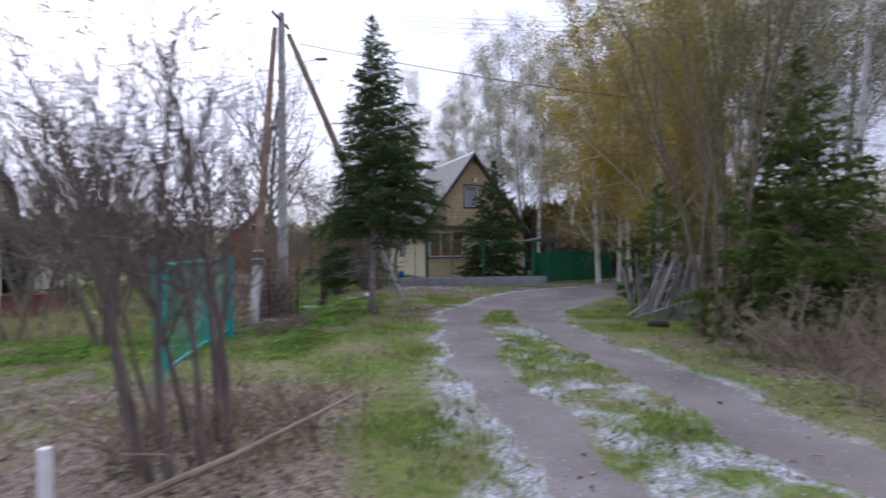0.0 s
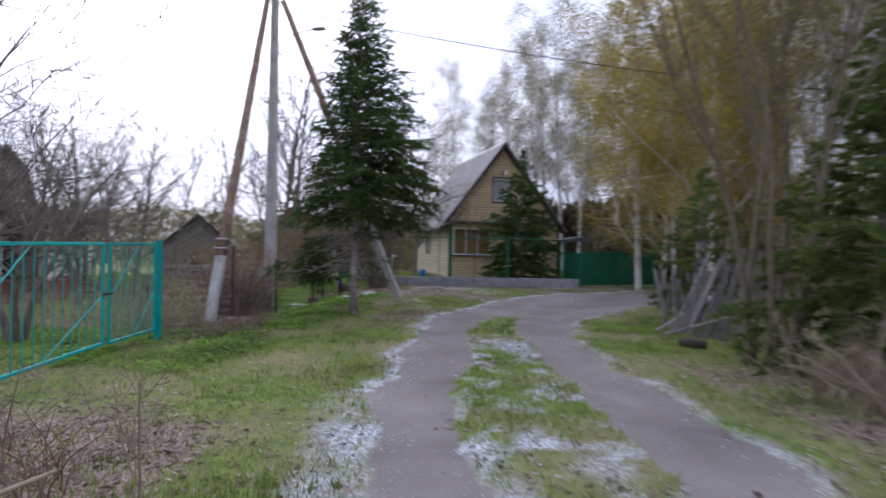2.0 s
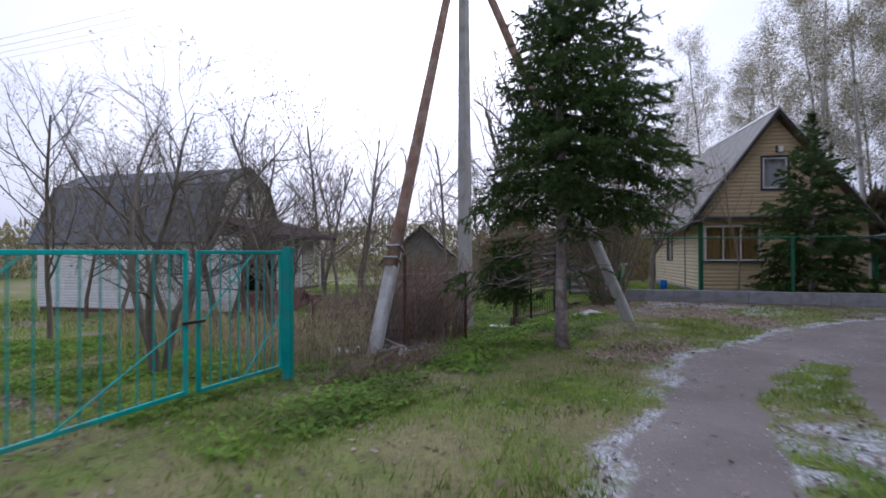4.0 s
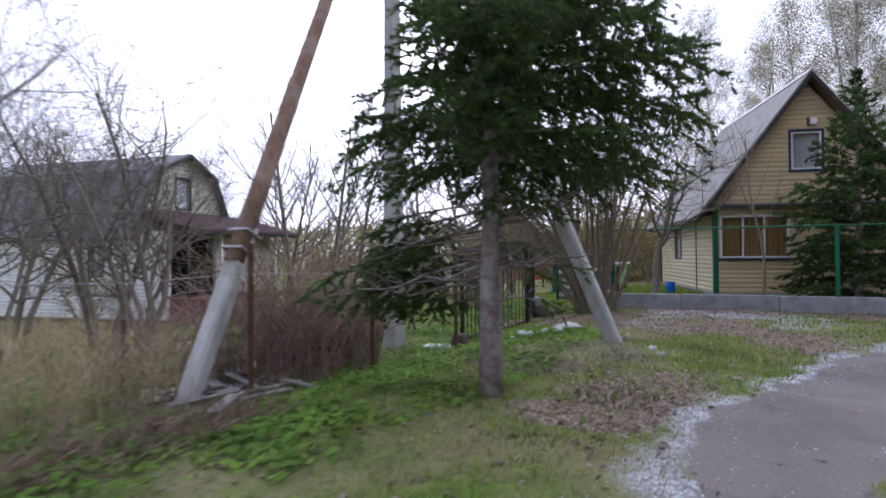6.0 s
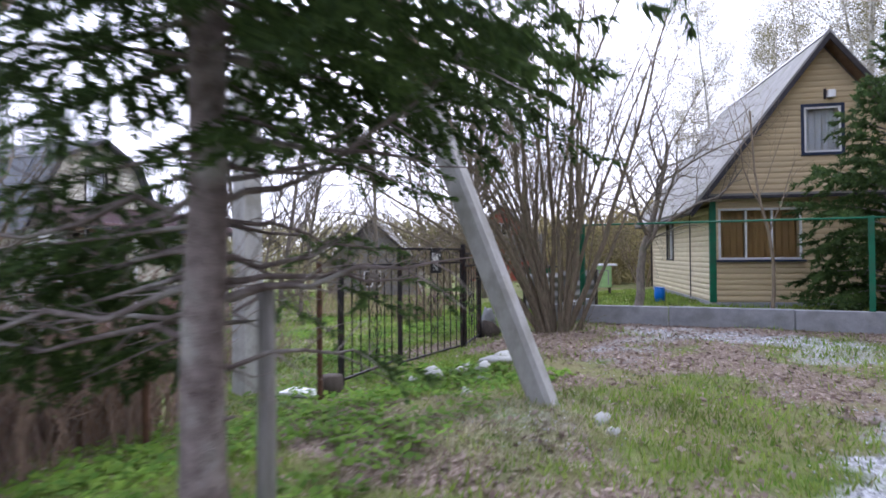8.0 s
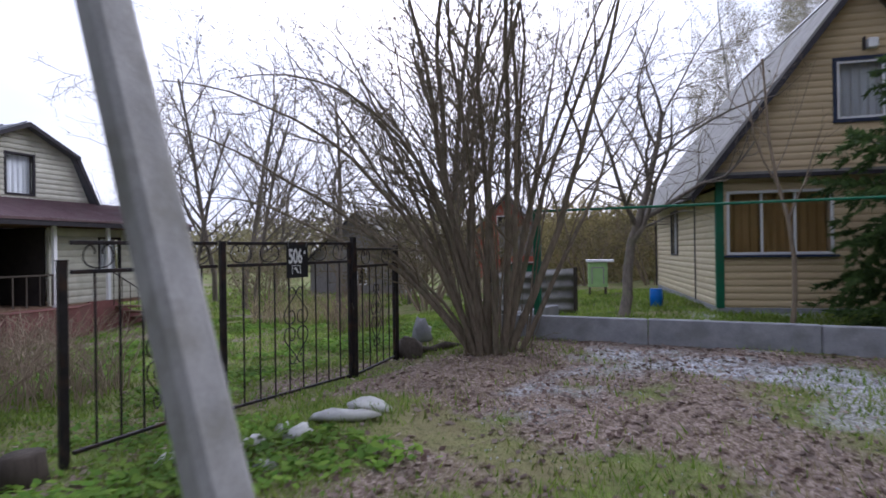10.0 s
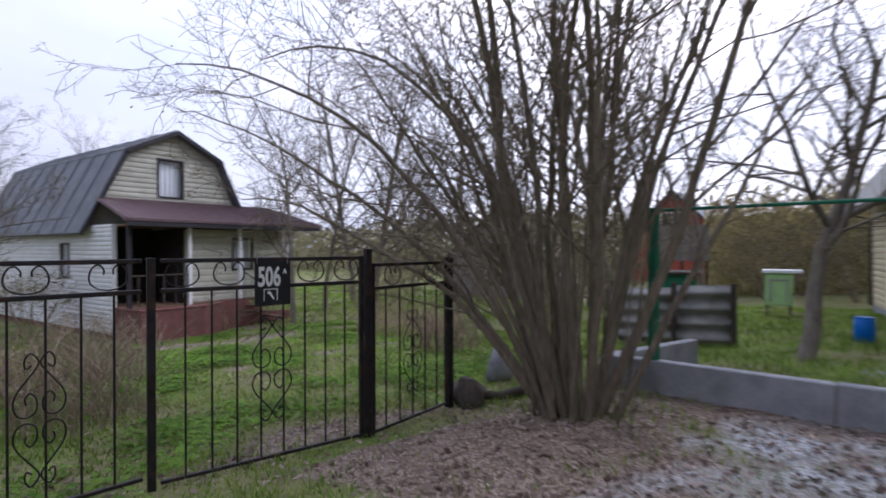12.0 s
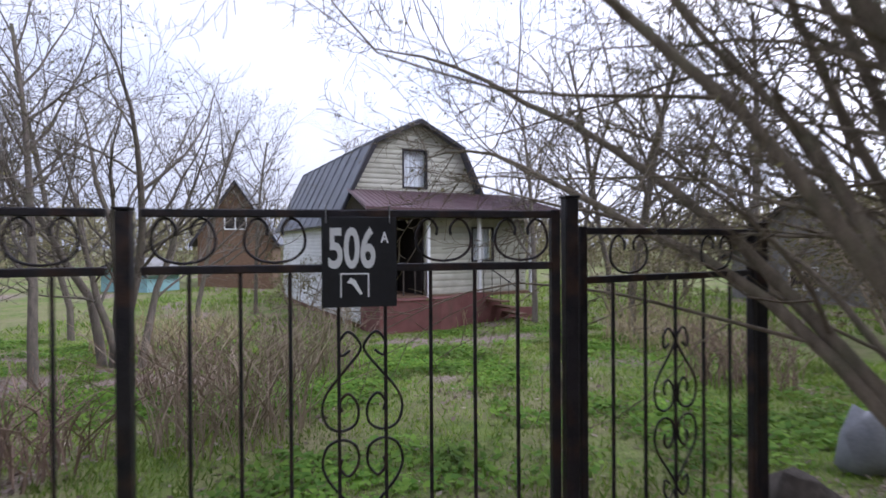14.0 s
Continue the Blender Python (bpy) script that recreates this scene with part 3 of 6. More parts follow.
def chips(name, label, n, box, weight, s0, s1):
    x, y = scatter(rng, n, *box)
    keep = rng.rand(n) < weight(x, y)
    x, y = x[keep], y[keep]
    n = len(x)
    c = np.stack([x, y, height(x, y) + 0.003], 1)
    s = rng.uniform(s0, s1, (n, 1, 1)) * rng.uniform(0.6, 1.3, (n, 6, 1))
    dirs = np.array([(1, 0, 0), (0, 1, 0), (-1, 0, 0), (0, -1, 0), (0, 0, 0.7), (0, 0, -0.7)], float)
    a = rng.uniform(0, np.pi, n)
    rot = np.zeros((n, 3, 3))
    rot[:, 0, 0], rot[:, 0, 1], rot[:, 1, 0], rot[:, 1, 1], rot[:, 2, 2] = np.cos(a), -np.sin(a), np.sin(a), np.cos(a), 1
    v = c[:, None] + np.einsum("nij,kj->nki", rot, dirs) * s
    tri = np.array([(0, 1, 4), (1, 2, 4), (2, 3, 4), (3, 0, 4), (1, 0, 5), (2, 1, 5), (3, 2, 5), (0, 3, 5)])
    f = (np.arange(n)[:, None, None] * 6 + tri[None]).reshape(-1, 3)
    return tagged(new(name, array_mesh(name, v.reshape(-1, 3), f, GRAVEL)), label, "gravel", kind="stuff")


chips("gravel", "pale crushed stone along the wheel tracks", 44000, (-2, 7, 2.5, 24), lambda x, y: np.clip(cover(x, y)[1] * 0.9 + 0.05 * cover(x, y)[0], 0, 1), 0.006, 0.016)

# low broad-leaved weeds on the bank and in the yard
def weed_weight(x, y):
    d = np.interp(y, FENCE_Y, FENCE_X) - x
    bank = np.exp(-((d + 1.2) / 1.5) ** 2) * smooth_step((y - 7.5) / 2) * (y < 19) * (cover(x, y)[0] < 0.1) * np.clip(0.7 + lumps(x, y, 1.5) * 1.8, 0.05, 1)
    return np.clip(bank * 0.9 + (d > 0.2) * np.clip(lumps(x, y, 0.9) * 1.4 + lumps(x, y, 2.7) * 1.0 + 0.22, 0, 1) * np.clip(1 - 1.2 * cover(x, y)[2], 0, 1), 0, 1)


flakes("weeds", "low green ground-elder leaves on the bank", "weeds", leafy("weed_leaves", (0.085, 0.185, 0.02), (0.19, 0.3, 0.04), 0.4), 190000, (-16, -1.5, 8.5, 25.5), weed_weight, 0.02, 0.055, 0.05)


# ---- trees and shrubs ----
def turned(d, angle, rr):
    """A direction at an angle from d, turned about it by chance."""
    ref = Vector((rr.uniform(-1, 1), rr.uniform(-1, 1), rr.uniform(-1, 1)))
    s = d.cross(ref)
    if s.length < 1e-4:
        s = Vector((1, 0, 0))
    s.normalize()
    return (d * math.cos(angle) + s * math.sin(angle)).normalized()


def grow(rr, out, p, d, length, r, level, spec):
    """One limb and all that springs from it. out gets (level, points, radii)."""
    segs = spec["segs"][level]
    pts, rad = [Vector(p)], [r]
    d = Vector(d).normalized()
    wob, up = spec["wob"][level], spec["up"][level]
    end = spec["taper"][level]
    for i in range(segs):
        d = (d + Vector((rr.gauss(0, wob), rr.gauss(0, wob), rr.gauss(0, wob) + up))).normalized()
        pts.append(pts[-1] + d * (length / segs))
        rad.append(max(r * (1 - (1 - end) * (i + 1) / segs), 0.0025))
    out.append((level, pts, rad))
    if level + 1 >= len(spec["segs"]):
        return
    n = spec["kids"][level]
    for k in range(n):
        f = spec["bare"][level] + (1 - spec["bare"][level]) * (k + rr.random()) / n
        f = min(f, 0.999)
        i = int(f * segs)
        q = pts[i].lerp(pts[i + 1], f * segs - i)
        axis = (pts[i + 1] - pts[i]).normalized()
        nd = turned(axis, radians(rr.uniform(*spec["angle"][level])), rr)
        ln = length * spec["ratio"][level] * rr.uniform(0.65, 1.25) * (1.15 - 0.6 * f)
        grow(rr, out, q, nd, ln, max(rad[i] * spec["thin"][level] * rr.uniform(0.7, 1.1), 0.003), level + 1, spec)


def limb_mesh(name, limbs, mat, sides=(7, 5, 4, 3, 3)):
    s = Shape()
    for level, pts, rad in limbs:
        s.tube(pts, rad, sides[min(level, 4)], cap=False)
    me = bpy.data.meshes.new(name)
    me.from_pydata(s.v, [], s.f)
    me.polygons.foreach_set("use_smooth", [True] * len(me.polygons))
    me.materials.append(mat)
    return me


def leaf_mesh(name, limbs, levels, per, size, mat, seed, spread=0.05, hang=0.0):
    r = np.random.RandomState(seed)
    c = []
    for level, pts, rad in limbs:
        if level in levels:
            for i in range(len(pts) - 1):
                c.append((*pts[i], *pts[i + 1]))
    c = np.array(c)
    n = len(c)
    k = r.randint(0, n, int(n * per))
    f = r.rand(len(k), 1)
    p = c[k, :3] * (1 - f) + c[k, 3:] * f + r.normal(0, spread, (len(k), 3)) - np.array([0, 0, hang]) * r.rand(len(k), 1)
    u = r.normal(0, 1, (len(k), 3))
    w = r.normal(0, 1, (len(k), 3))
    u /= np.linalg.norm(u, axis=1)[:, None]
    w = np.cross(u, w)
    w /= np.linalg.norm(w, axis=1)[:, None] + 1e-6
    s = r.uniform(0.6, 1.3, (len(k), 1)) * size
    v = np.stack([p - u * s, p - w * s * 0.55, p + u * s, p + w * s * 0.55], 1).reshape(-1, 3)
    return array_mesh(name, v, np.arange(len(v)).reshape(-1, 4), mat)


def tree(name, label, limbs, bark, m, leaves=None, group="", category="tree"):
    t = thing(name, label, category, m, group)
    stems = [l for l in limbs if l[0] == 0]
    for l in stems:
        nm = "trunk" if len(stems) == 1 else "stem"
        part(nm, limb_mesh(nm, [l], bark, (9, 5, 4, 3, 3)), None, t)
    part("crown", limb_mesh("crown", [l for l in limbs if l[0] > 0], bark), None, t, "bare branching limbs and twigs")
    if leaves is not None:
        part("foliage", leaves, None, t, "small young leaves and buds")
    return t


BARE = dict(segs=(7, 5, 4, 2), wob=(0.07, 0.13, 0.16, 0.2), up=(0.02, 0.05, 0.05, 0.03), taper=(0.35, 0.3, 0.3, 0.3), kids=(9, 7, 6, 0), bare=(0.25, 0.2, 0.15, 0), angle=((30, 60), (25, 60), (25, 65), (0, 0)), ratio=(0.55, 0.5, 0.5, 0), thin=(0.55, 0.55, 0.5, 0))


def bare_tree(seed, h, r, spec=BARE, stems=1, spread=0.3):
    rr = random.Random(seed)
    out = []
    for k in range(stems):
        a = 2 * math.pi * (k + rr.random() * 0.6) / stems
        s = spread if stems > 1 else 0.05
        grow(rr, out, (math.cos(a) * 0.07 * stems ** 0.5, math.sin(a) * 0.07 * stems ** 0.5, -0.1), (math.cos(a) * s, math.sin(a) * s, 1), h * 0.72 * rr.uniform(0.85, 1.1), r * rr.uniform(0.8, 1.1), 0, spec)
    return out


def at(x, y, turn=0, dz=0.0):
    return pose(x, y, hz(x, y) + dz, 0, 0, turn)


# garden trees, bare with a few buds
A1 = bare_tree(3, 6.4, 0.07, dict(BARE, segs=(9, 6, 4, 3), taper=(0.1, 0.2, 0.3, 0.4), wob=(0.11, 0.15, 0.17, 0.2), up=(0.02, 0.05, 0.05, 0.03), kids=(11, 7, 5, 0), thin=(0.48, 0.5, 0.5, 0)), stems=3, spread=0.32)
apple = tree("apple_tree", "bare grey-barked apple tree in the yard", A1, BARK, at(-6.1, 10.25, 20), leaf_mesh("foliage", A1, (3,), 0.25, 0.02, BUD, 3), group="garden trees")
for x, y, a, k in ((-8.9, 14.5, 130, 0.95), (-12.2, 15.3, 250, 1.35), (-10.9, 13.2, 60, 1.05), (-11.5, 15.9, 330, 1.0)):
    t = copy_thing(apple, at(x, y, a) @ Matrix.Scale(k, 4))
A2 = bare_tree(8, 7.6, 0.09, dict(BARE, kids=(14, 7, 5, 0), up=(0.02, 0.07, 0.06, 0.03)))
slim = tree("bare_tree", "tall slender bare tree with fine twigs", A2, BARK, at(-15.8, 26.6, 0) @ Matrix.Scale(1.15, 4), leaf_mesh("foliage", A2, (3,), 0.3, 0.03, BUD, 4), group="bare trees")
for x, y, a, k in ((-19.0, 28.2, 80, 1.4), (-16.9, 24.4, 160, 1.0), (-20.6, 26.8, 20, 1.1), (-13.4, 28.4, 120, 1.2), (-23.5, 29.5, 270, 1.5), (-17.6, 14.9, 60, 0.85), (-16.4, 12.4, 320, 0.95), (-9.9, 15.4, 200, 0.8), (-24, 33, 0, 1.1), (-28, 27, 100, 1.0), (-12.5, 31, 190, 0.95), (-22, 15.5, 10, 0.9), (-26, 20, 220, 1.0), (-34, 22, 300, 1.1), (-30, 35, 30, 1.2), (-11, 38, 130, 1.1), (-17, 42, 230, 1.2), (-13.2, 34.2, 70, 1.9), (-14.9, 36.4, 310, 2.0), (-11.4, 33.2, 200, 1.5)):
    copy_thing(slim, at(x, y, a) @ Matrix.Scale(k, 4))

# the crooked garden tree beside the tan cottage
A3 = []
grow(random.Random(14), A3, (0, 0, -0.1), (0.28, 0.1, 1), 4.6, 0.12, 0, dict(BARE, segs=(8, 6, 4, 2), wob=(0.12, 0.16, 0.18, 0.2), kids=(12, 9, 6, 0), bare=(0.36, 0.15, 0.1, 0), angle=((35, 70), (25, 60), (25, 65), (0, 0)), ratio=(0.72, 0.55, 0.5, 0)))
tree("garden_tree", "crooked bare garden tree with spreading grey limbs", A3, BARK, at(-3.25, 27.0, 60), leaf_mesh("foliage", A3, (3,), 0.2, 0.02, BUD, 15))

# the big many-stemmed shrub by the iron gate
BIG = dict(segs=(9, 6, 4, 3), wob=(0.05, 0.09, 0.12, 0.16), up=(0.0, 0.03, 0.03, 0.02), taper=(0.3, 0.25, 0.3, 0.3), kids=(6, 7, 6, 0), bare=(0.3, 0.15, 0.1, 0), angle=((14, 42), (20, 55), (20, 60), (0, 0)), ratio=(0.55, 0.5, 0.45, 0), thin=(0.6, 0.5, 0.5, 0))
rr = random.Random(21)
big = []
FINE = dict(segs=(13, 8, 5, 3), wob=(0.07, 0.13, 0.17, 0.2), up=(0.01, 0.02, 0.0, -0.02), taper=(0.16, 0.2, 0.3, 0.4), kids=(13, 7, 4, 0), bare=(0.26, 0.14, 0.1, 0), angle=((20, 52), (25, 60), (25, 65), (0, 0)), ratio=(0.4, 0.46, 0.45, 0), thin=(0.45, 0.46, 0.5, 0))


def stem(a, lean, ln, r, spec, off):
    a = radians(a)
    grow(rr, big, (math.cos(a) * off, math.sin(a) * off, -0.1), (math.cos(a) * lean, math.sin(a) * lean, 1), ln, r, 0, spec)


# thick crooked stems
for a, lean, ln, r in ((250, 0.14, 6.8, 0.058), (215, 0.26, 6.4, 0.06), (300, 0.1, 6.4, 0.046), (20, 0.14, 6.8, 0.054), (45, 0.36, 6.4, 0.06), (90, 0.14, 6.4, 0.052), (150, 0.24, 6.2, 0.05), (235, 0.05, 7.0, 0.054), (340, 0.24, 6.2, 0.042), (62, 0.28, 6.2, 0.046), (25, 0.42, 5.6, 0.042), (75, 0.16, 6.4, 0.046), (330, 0.12, 6.4, 0.042)):
    stem(a, lean, ln, r, FINE, rr.uniform(0.1, 0.32))
# slender straight shoots between them
for k in range(11):
    stem(k * 360 / 11 + rr.uniform(-9, 9), rr.choice((0.03, 0.08, 0.14, 0.22)), rr.uniform(2.2, 4.8), rr.uniform(0.011, 0.022), dict(FINE, wob=(0.04, 0.13, 0.16, 0.2), kids=(5, 3, 3, 0)), rr.uniform(0.12, 0.45))
# short dead sticks round the foot
for k in range(9):
    stem(k * 360 / 9 + rr.uniform(-12, 12), rr.uniform(0.2, 0.8), rr.uniform(0.6, 1.4), rr.uniform(0.005, 0.01), dict(FINE, segs=(5, 4, 3, 2), kids=(2, 2, 1, 0)), rr.uniform(0.3, 0.5))
# arching limbs that hang out over the fence and the lane
ARCH = dict(FINE, up=(-0.075, 0.01, -0.01, -0.02), wob=(0.08, 0.14, 0.17, 0.2), kids=(11, 7, 5, 0), bare=(0.25, 0.12, 0.1, 0), angle=((25, 60), (25, 60), (25, 65), (0, 0)))
for a, lean, ln, r in ((198, 0.24, 5.6, 0.042), (226, 0.2, 6.0, 0.044), (174, 0.26, 5.0, 0.036), (208, 0.42, 5.2, 0.042), (140, 0.25, 4.8, 0.036), (184, 0.36, 5.0, 0.034), (216, 0.3, 5.6, 0.036), (194, 0.55, 4.2, 0.03)):
    stem(a, lean, ln, r, ARCH, 0.3)
HIGH = dict(ARCH, up=(-0.04, 0.01, 0.0, -0.02), kids=(14, 8, 5, 0), bare=(0.2, 0.1, 0.1, 0))
for a, lean, ln, r in ((186, 0.42, 6.0, 0.04), (204, 0.46, 6.2, 0.042), (168, 0.38, 5.6, 0.036)):
    stem(a, lean, ln, r, HIGH, 0.26)
OVER = dict(ARCH, up=(-0.12, 0.03, 0.0, -0.02), kids=(10, 6, 4, 0), bare=(0.3, 0.1, 0.1, 0))
for a, lean, ln, r in ((252, 0.2, 6.2, 0.046), (236, 0.24, 6.0, 0.042), (246, 0.12, 6.8, 0.044), (264, 0.22, 5.8, 0.036)):
    stem(a, lean, ln, r, OVER, 0.28)
tree("willow_shrub", "large many-stemmed bare willow with olive-grey bark", big, BUSHBARK, at(-3.42, 22.6), leaf_mesh("foliage", big, (3,), 0.2, 0.014, BUD, 6), category="shrub")

# the shrub at the start of the lane, with close vertical stems
NEAR = dict(BIG, kids=(9, 7, 4, 0), up=(0.01, 0.05, 0.03, 0.02), wob=(0.06, 0.12, 0.15, 0.18))
nb = []
rr = random.Random(33)
for k in range(11):
    a = 2 * math.pi * k / 11 + rr.uniform(-0.3, 0.3)
    grow(rr, nb, (math.cos(a) * 0.35, math.sin(a) * 0.4, -0.1), (math.cos(a) * 0.08 - 0.1, math.sin(a) * 0.1, 1), rr.uniform(3.0, 4.4), rr.uniform(0.02, 0.042), 0, dict(NEAR, kids=(10, 7, 4, 0), taper=(0.15, 0.2, 0.3, 0.3)))
tree("lilac_shrub", "bare lilac shrub with dark crowded stems", nb, LILACBARK, at(-0.95, 4.6), category="shrub")
sap = bare_tree(31, 1.5, 0.012, dict(BARE, kids=(6, 4, 2, 0)))
s0 = tree("sapling", "thin leafless sapling among dead leaves", sap, TWIG, at(0.3, 5.5), group="saplings")
for x, y, a, k in ((-1.2, 5.9, 70, 0.8), (0.1, 5.85, 200, 0.5), (-0.3, 6.2, 120, 0.6)):
    copy_thing(s0, at(x, y, a) @ Matrix.Scale(k, 4))
thin = bare_tree(41, 7.0, 0.05, dict(BARE, kids=(7, 3, 2, 0), bare=(0.4, 0.2, 0.2, 0), angle=((20, 40), (20, 40), (20, 40), (0, 0))))
tree("young_tree", "thin young bare tree before the tan cottage", thin, TWIG, at(-0.35, 26.6))


# birches
BIRCH = dict(segs=(10, 5, 4, 2), wob=(0.025, 0.08, 0.14, 0.15), up=(0.01, 0.03, -0.06, -0.12), taper=(0.15, 0.25, 0.3, 0.4), kids=(20, 5, 3, 0), bare=(0.3, 0.15, 0.1, 0), angle=((28, 55), (25, 55), (25, 60), (0, 0)), ratio=(0.26, 0.45, 0.6, 0), thin=(0.35, 0.5, 0.5, 0))
b1, b2, b3 = [], [], []
grow(random.Random(51), b1, (0, 0, -0.2), (0.03, 0, 1), 15, 0.15, 0, BIRCH)
grow(random.Random(52), b2, (0, 0, -0.2), (-0.04, 0.03, 1), 17, 0.16, 0, BIRCH)
grow(random.Random(53), b3, (0, 0, -0.2), (0.0, 0.05, 1), 13, 0.13, 0, dict(BIRCH, kids=(26, 6, 4, 0), bare=(0.12, 0.1, 0.1, 0), ratio=(0.3, 0.45, 0.7, 0)))
gold = tree("birch", "tall drooping birch with golden young leaves", b3, BIRCHBARK, at(6.6, 25.6), leaf_mesh("foliage", b3, (2, 3), 13.0, 0.048, BIRCHGOLD, 7, 0.2, 0.4), group="lane birches")
for x, y, a, k in ((8.6, 23.2, 110, 1.05), (9.4, 28.0, 220, 1.1), (11.6, 24.6, 300, 0.95), (7.6, 23.9, 20, 0.72), (9.9, 25.7, 150, 0.78), (7.9, 27.4, 250, 0.85)):
    copy_thing(gold, at(x, y, a) @ Matrix.Scale(k, 4))
wood_a = tree("birch", "tall pale birch at the wood's edge", b1, BIRCHBARK, at(7.0, 38.0), leaf_mesh("foliage", b1, (2, 3), 24.0, 0.034, FARLEAF, 8, 0.25, 0.3), group="woodland birches")
wood_b = tree("birch", "tall pale birch at the wood's edge", b2, BIRCHBARK, at(4.0, 41.0), leaf_mesh("foliage", b2, (2, 3), 24.0, 0.034, FARLEAF, 9, 0.25, 0.3), group="woodland birches")
rr = random.Random(61)
spots = [(5, 39), (8.2, 42), (2.5, 46), (10.8, 38.2), (12.8, 42.5), (0.2, 49), (-3, 50), (14, 38.5), (16.5, 35), (18.5, 41), (7.2, 49.5), (5, 52), (12, 48), (15.2, 31), (17, 29.2), (12.4, 25.8), (1.5, 43), (9.5, 40), (12, 37), (14.5, 35), (6, 45), (-1.5, 47), (11, 44), (15, 41), (17, 32), (18, 37), (13.2, 30), (16, 26.5), (19, 28), (14, 22), (17.5, 21), (13, 18.5), (16, 15.5), (20, 18), (19, 12), (22, 24), (8.5, 47), (3, 49), (-4.5, 52), (24, 15), (15.5, 10.5), (21, 32), (13.5, 14), (-8, 58), (12.5, 33.5), (10, 35)]
for i, (x, y) in enumerate(spots):
    copy_thing(wood_a if i % 2 else wood_b, at(x + rr.uniform(-0.6, 0.6), y + rr.uniform(-0.6, 0.6), rr.uniform(0, 360)) @ Matrix.Scale(rr.uniform(0.85, 1.12), 4))

# tall willow with upright olive shoots behind the lane spruce
wl = []
WILLOW = dict(BIG, kids=(8, 6, 5, 0), up=(0.0, 0.1, 0.08, 0.04), angle=((15, 35), (15, 40), (20, 50), (0, 0)))
rr = random.Random(71)
for k in range(7):
    a = 2 * math.pi * k / 7
    grow(rr, wl, (math.cos(a) * 0.3, math.sin(a) * 0.3, -0.1), (math.cos(a) * 0.09 + 0.03, math.sin(a) * 0.09, 1), rr.uniform(6, 8.5), rr.uniform(0.035, 0.065), 0, WILLOW)
tree("pollard_willow", "tall willow with upright olive shoots in bud", wl, BUSHBARK, at(6.1, 11.4), leaf_mesh("foliage", wl, (2, 3), 1.6, 0.035, leafy("willow_buds", (0.19, 0.19, 0.05), (0.28, 0.25, 0.09)), 12, 0.06))
# brush under the woods' edge
UNDER = dict(BARE, segs=(6, 4, 3, 2), kids=(7, 5, 3, 0), up=(0.0, 0.03, 0.02, 0.0))
ub = bare_tree(81, 3.6, 0.03, UNDER, stems=7, spread=0.45)
under = tree("thicket", "tangled bare undergrowth at the wood's edge", ub, TWIG, at(9.2, 15.5), leaf_mesh("foliage", ub, (2, 3), 0.8, 0.04, BUD, 13, 0.08), group="undergrowth", category="shrub")
rr = random.Random(82)
for x, y, k in ((11.2, 13.4, 1.1), (10.6, 17.5, 1.1), (12.5, 16, 1.3), (9.6, 20.2, 1.0), (11.5, 20.5, 1.2), (13, 10, 1.2), (14.5, 12.5, 1.4), (15, 8, 1.2), (10.5, 31.5, 1.1), (13, 27.8, 1.1), (7.5, 33, 1.0), (10.0, 33.5, 1.1), (16.5, 24, 1.2), (15, 19, 1.3), (-9.5, 40, 1.2), (-13, 36.5, 1.3), (-6.5, 39.5, 1.2), (-3.8, 40, 1.1), (-14.5, 33, 1.0), (-18.5, 33.5, 1.1), (-20.5, 30.5, 1.0), (12.0, 7.5, 1.0), (8.2, 31.0, 1.1), (6.2, 34.5, 1.2), (9.0, 36.0, 1.3), (12.2, 30.5, 1.2), (-13.5, 25.5, 0.8), (-19, 17.5, 0.8), (-20.5, 22.0, 0.9), (-10.6, 29.6, 1.3), (-11.9, 31.4, 1.4), (-9.6, 28.4, 1.0)):
    copy_thing(under, at(x, y, rr.uniform(0, 360)) @ Matrix.Scale(k, 4))
# dead pale branches before the lane spruce
db = bare_tree(91, 1.9, 0.028, dict(BARE, kids=(5, 4, 2, 0), wob=(0.14, 0.2, 0.2, 0.2)), stems=7, spread=0.7)
dead = tree("dead_shrub", "pale dead branches leaning over the ditch", db, TWIG, at(6.4, 8.6), category="shrub", group="dead shrubs")
copy_thing(dead, at(7.0, 7.6, 120) @ Matrix.Scale(0.9, 4))
copy_thing(dead, at(5.9, 9.3, 220) @ Matrix.Scale(0.7, 4))
copy_thing(dead, at(7.8, 9.0, 300) @ Matrix.Scale(1.0, 4))


def canes(name, label, seed, m, n, rx, ry, h, mat=None, lean=0.35):
    rr = random.Random(seed)
    s = Shape()
    for _ in range(n):
        a, q = rr.uniform(0, 6.28), math.sqrt(rr.random())
        x, y = math.cos(a) * q * rx, math.sin(a) * q * ry
        dx, dy = rr.gauss(0, lean), rr.gauss(0, lean)
        hh = h * rr.uniform(0.5, 1.1)
        pts = [(x + dx * f * f * hh, y + dy * f * f * hh, -0.08 + hh * f * (1 - 0.15 * f)) for f in (0, 0.33, 0.66, 1)]
        s.tube(pts, (0.008, 0.007, 0.005, 0.003), 3, cap=False)
        for _ in range(2):
            f = rr.uniform(0.4, 0.95)
            b = Vector((x + dx * f * f * hh, y + dy * f * f * hh, hh * f * (1 - 0.15 * f) - 0.08))
            e = b + Vector((rr.gauss(0, 0.12), rr.gauss(0, 0.12), rr.uniform(0.05, 0.25)))
            s.tube([b, e], (0.004, 0.002), 3, cap=False)
    ob = new(name, s.mesh(name, mat or CANE))
    ob.matrix_world = m
    return tagged(ob, label, "shrub", kind="stuff")


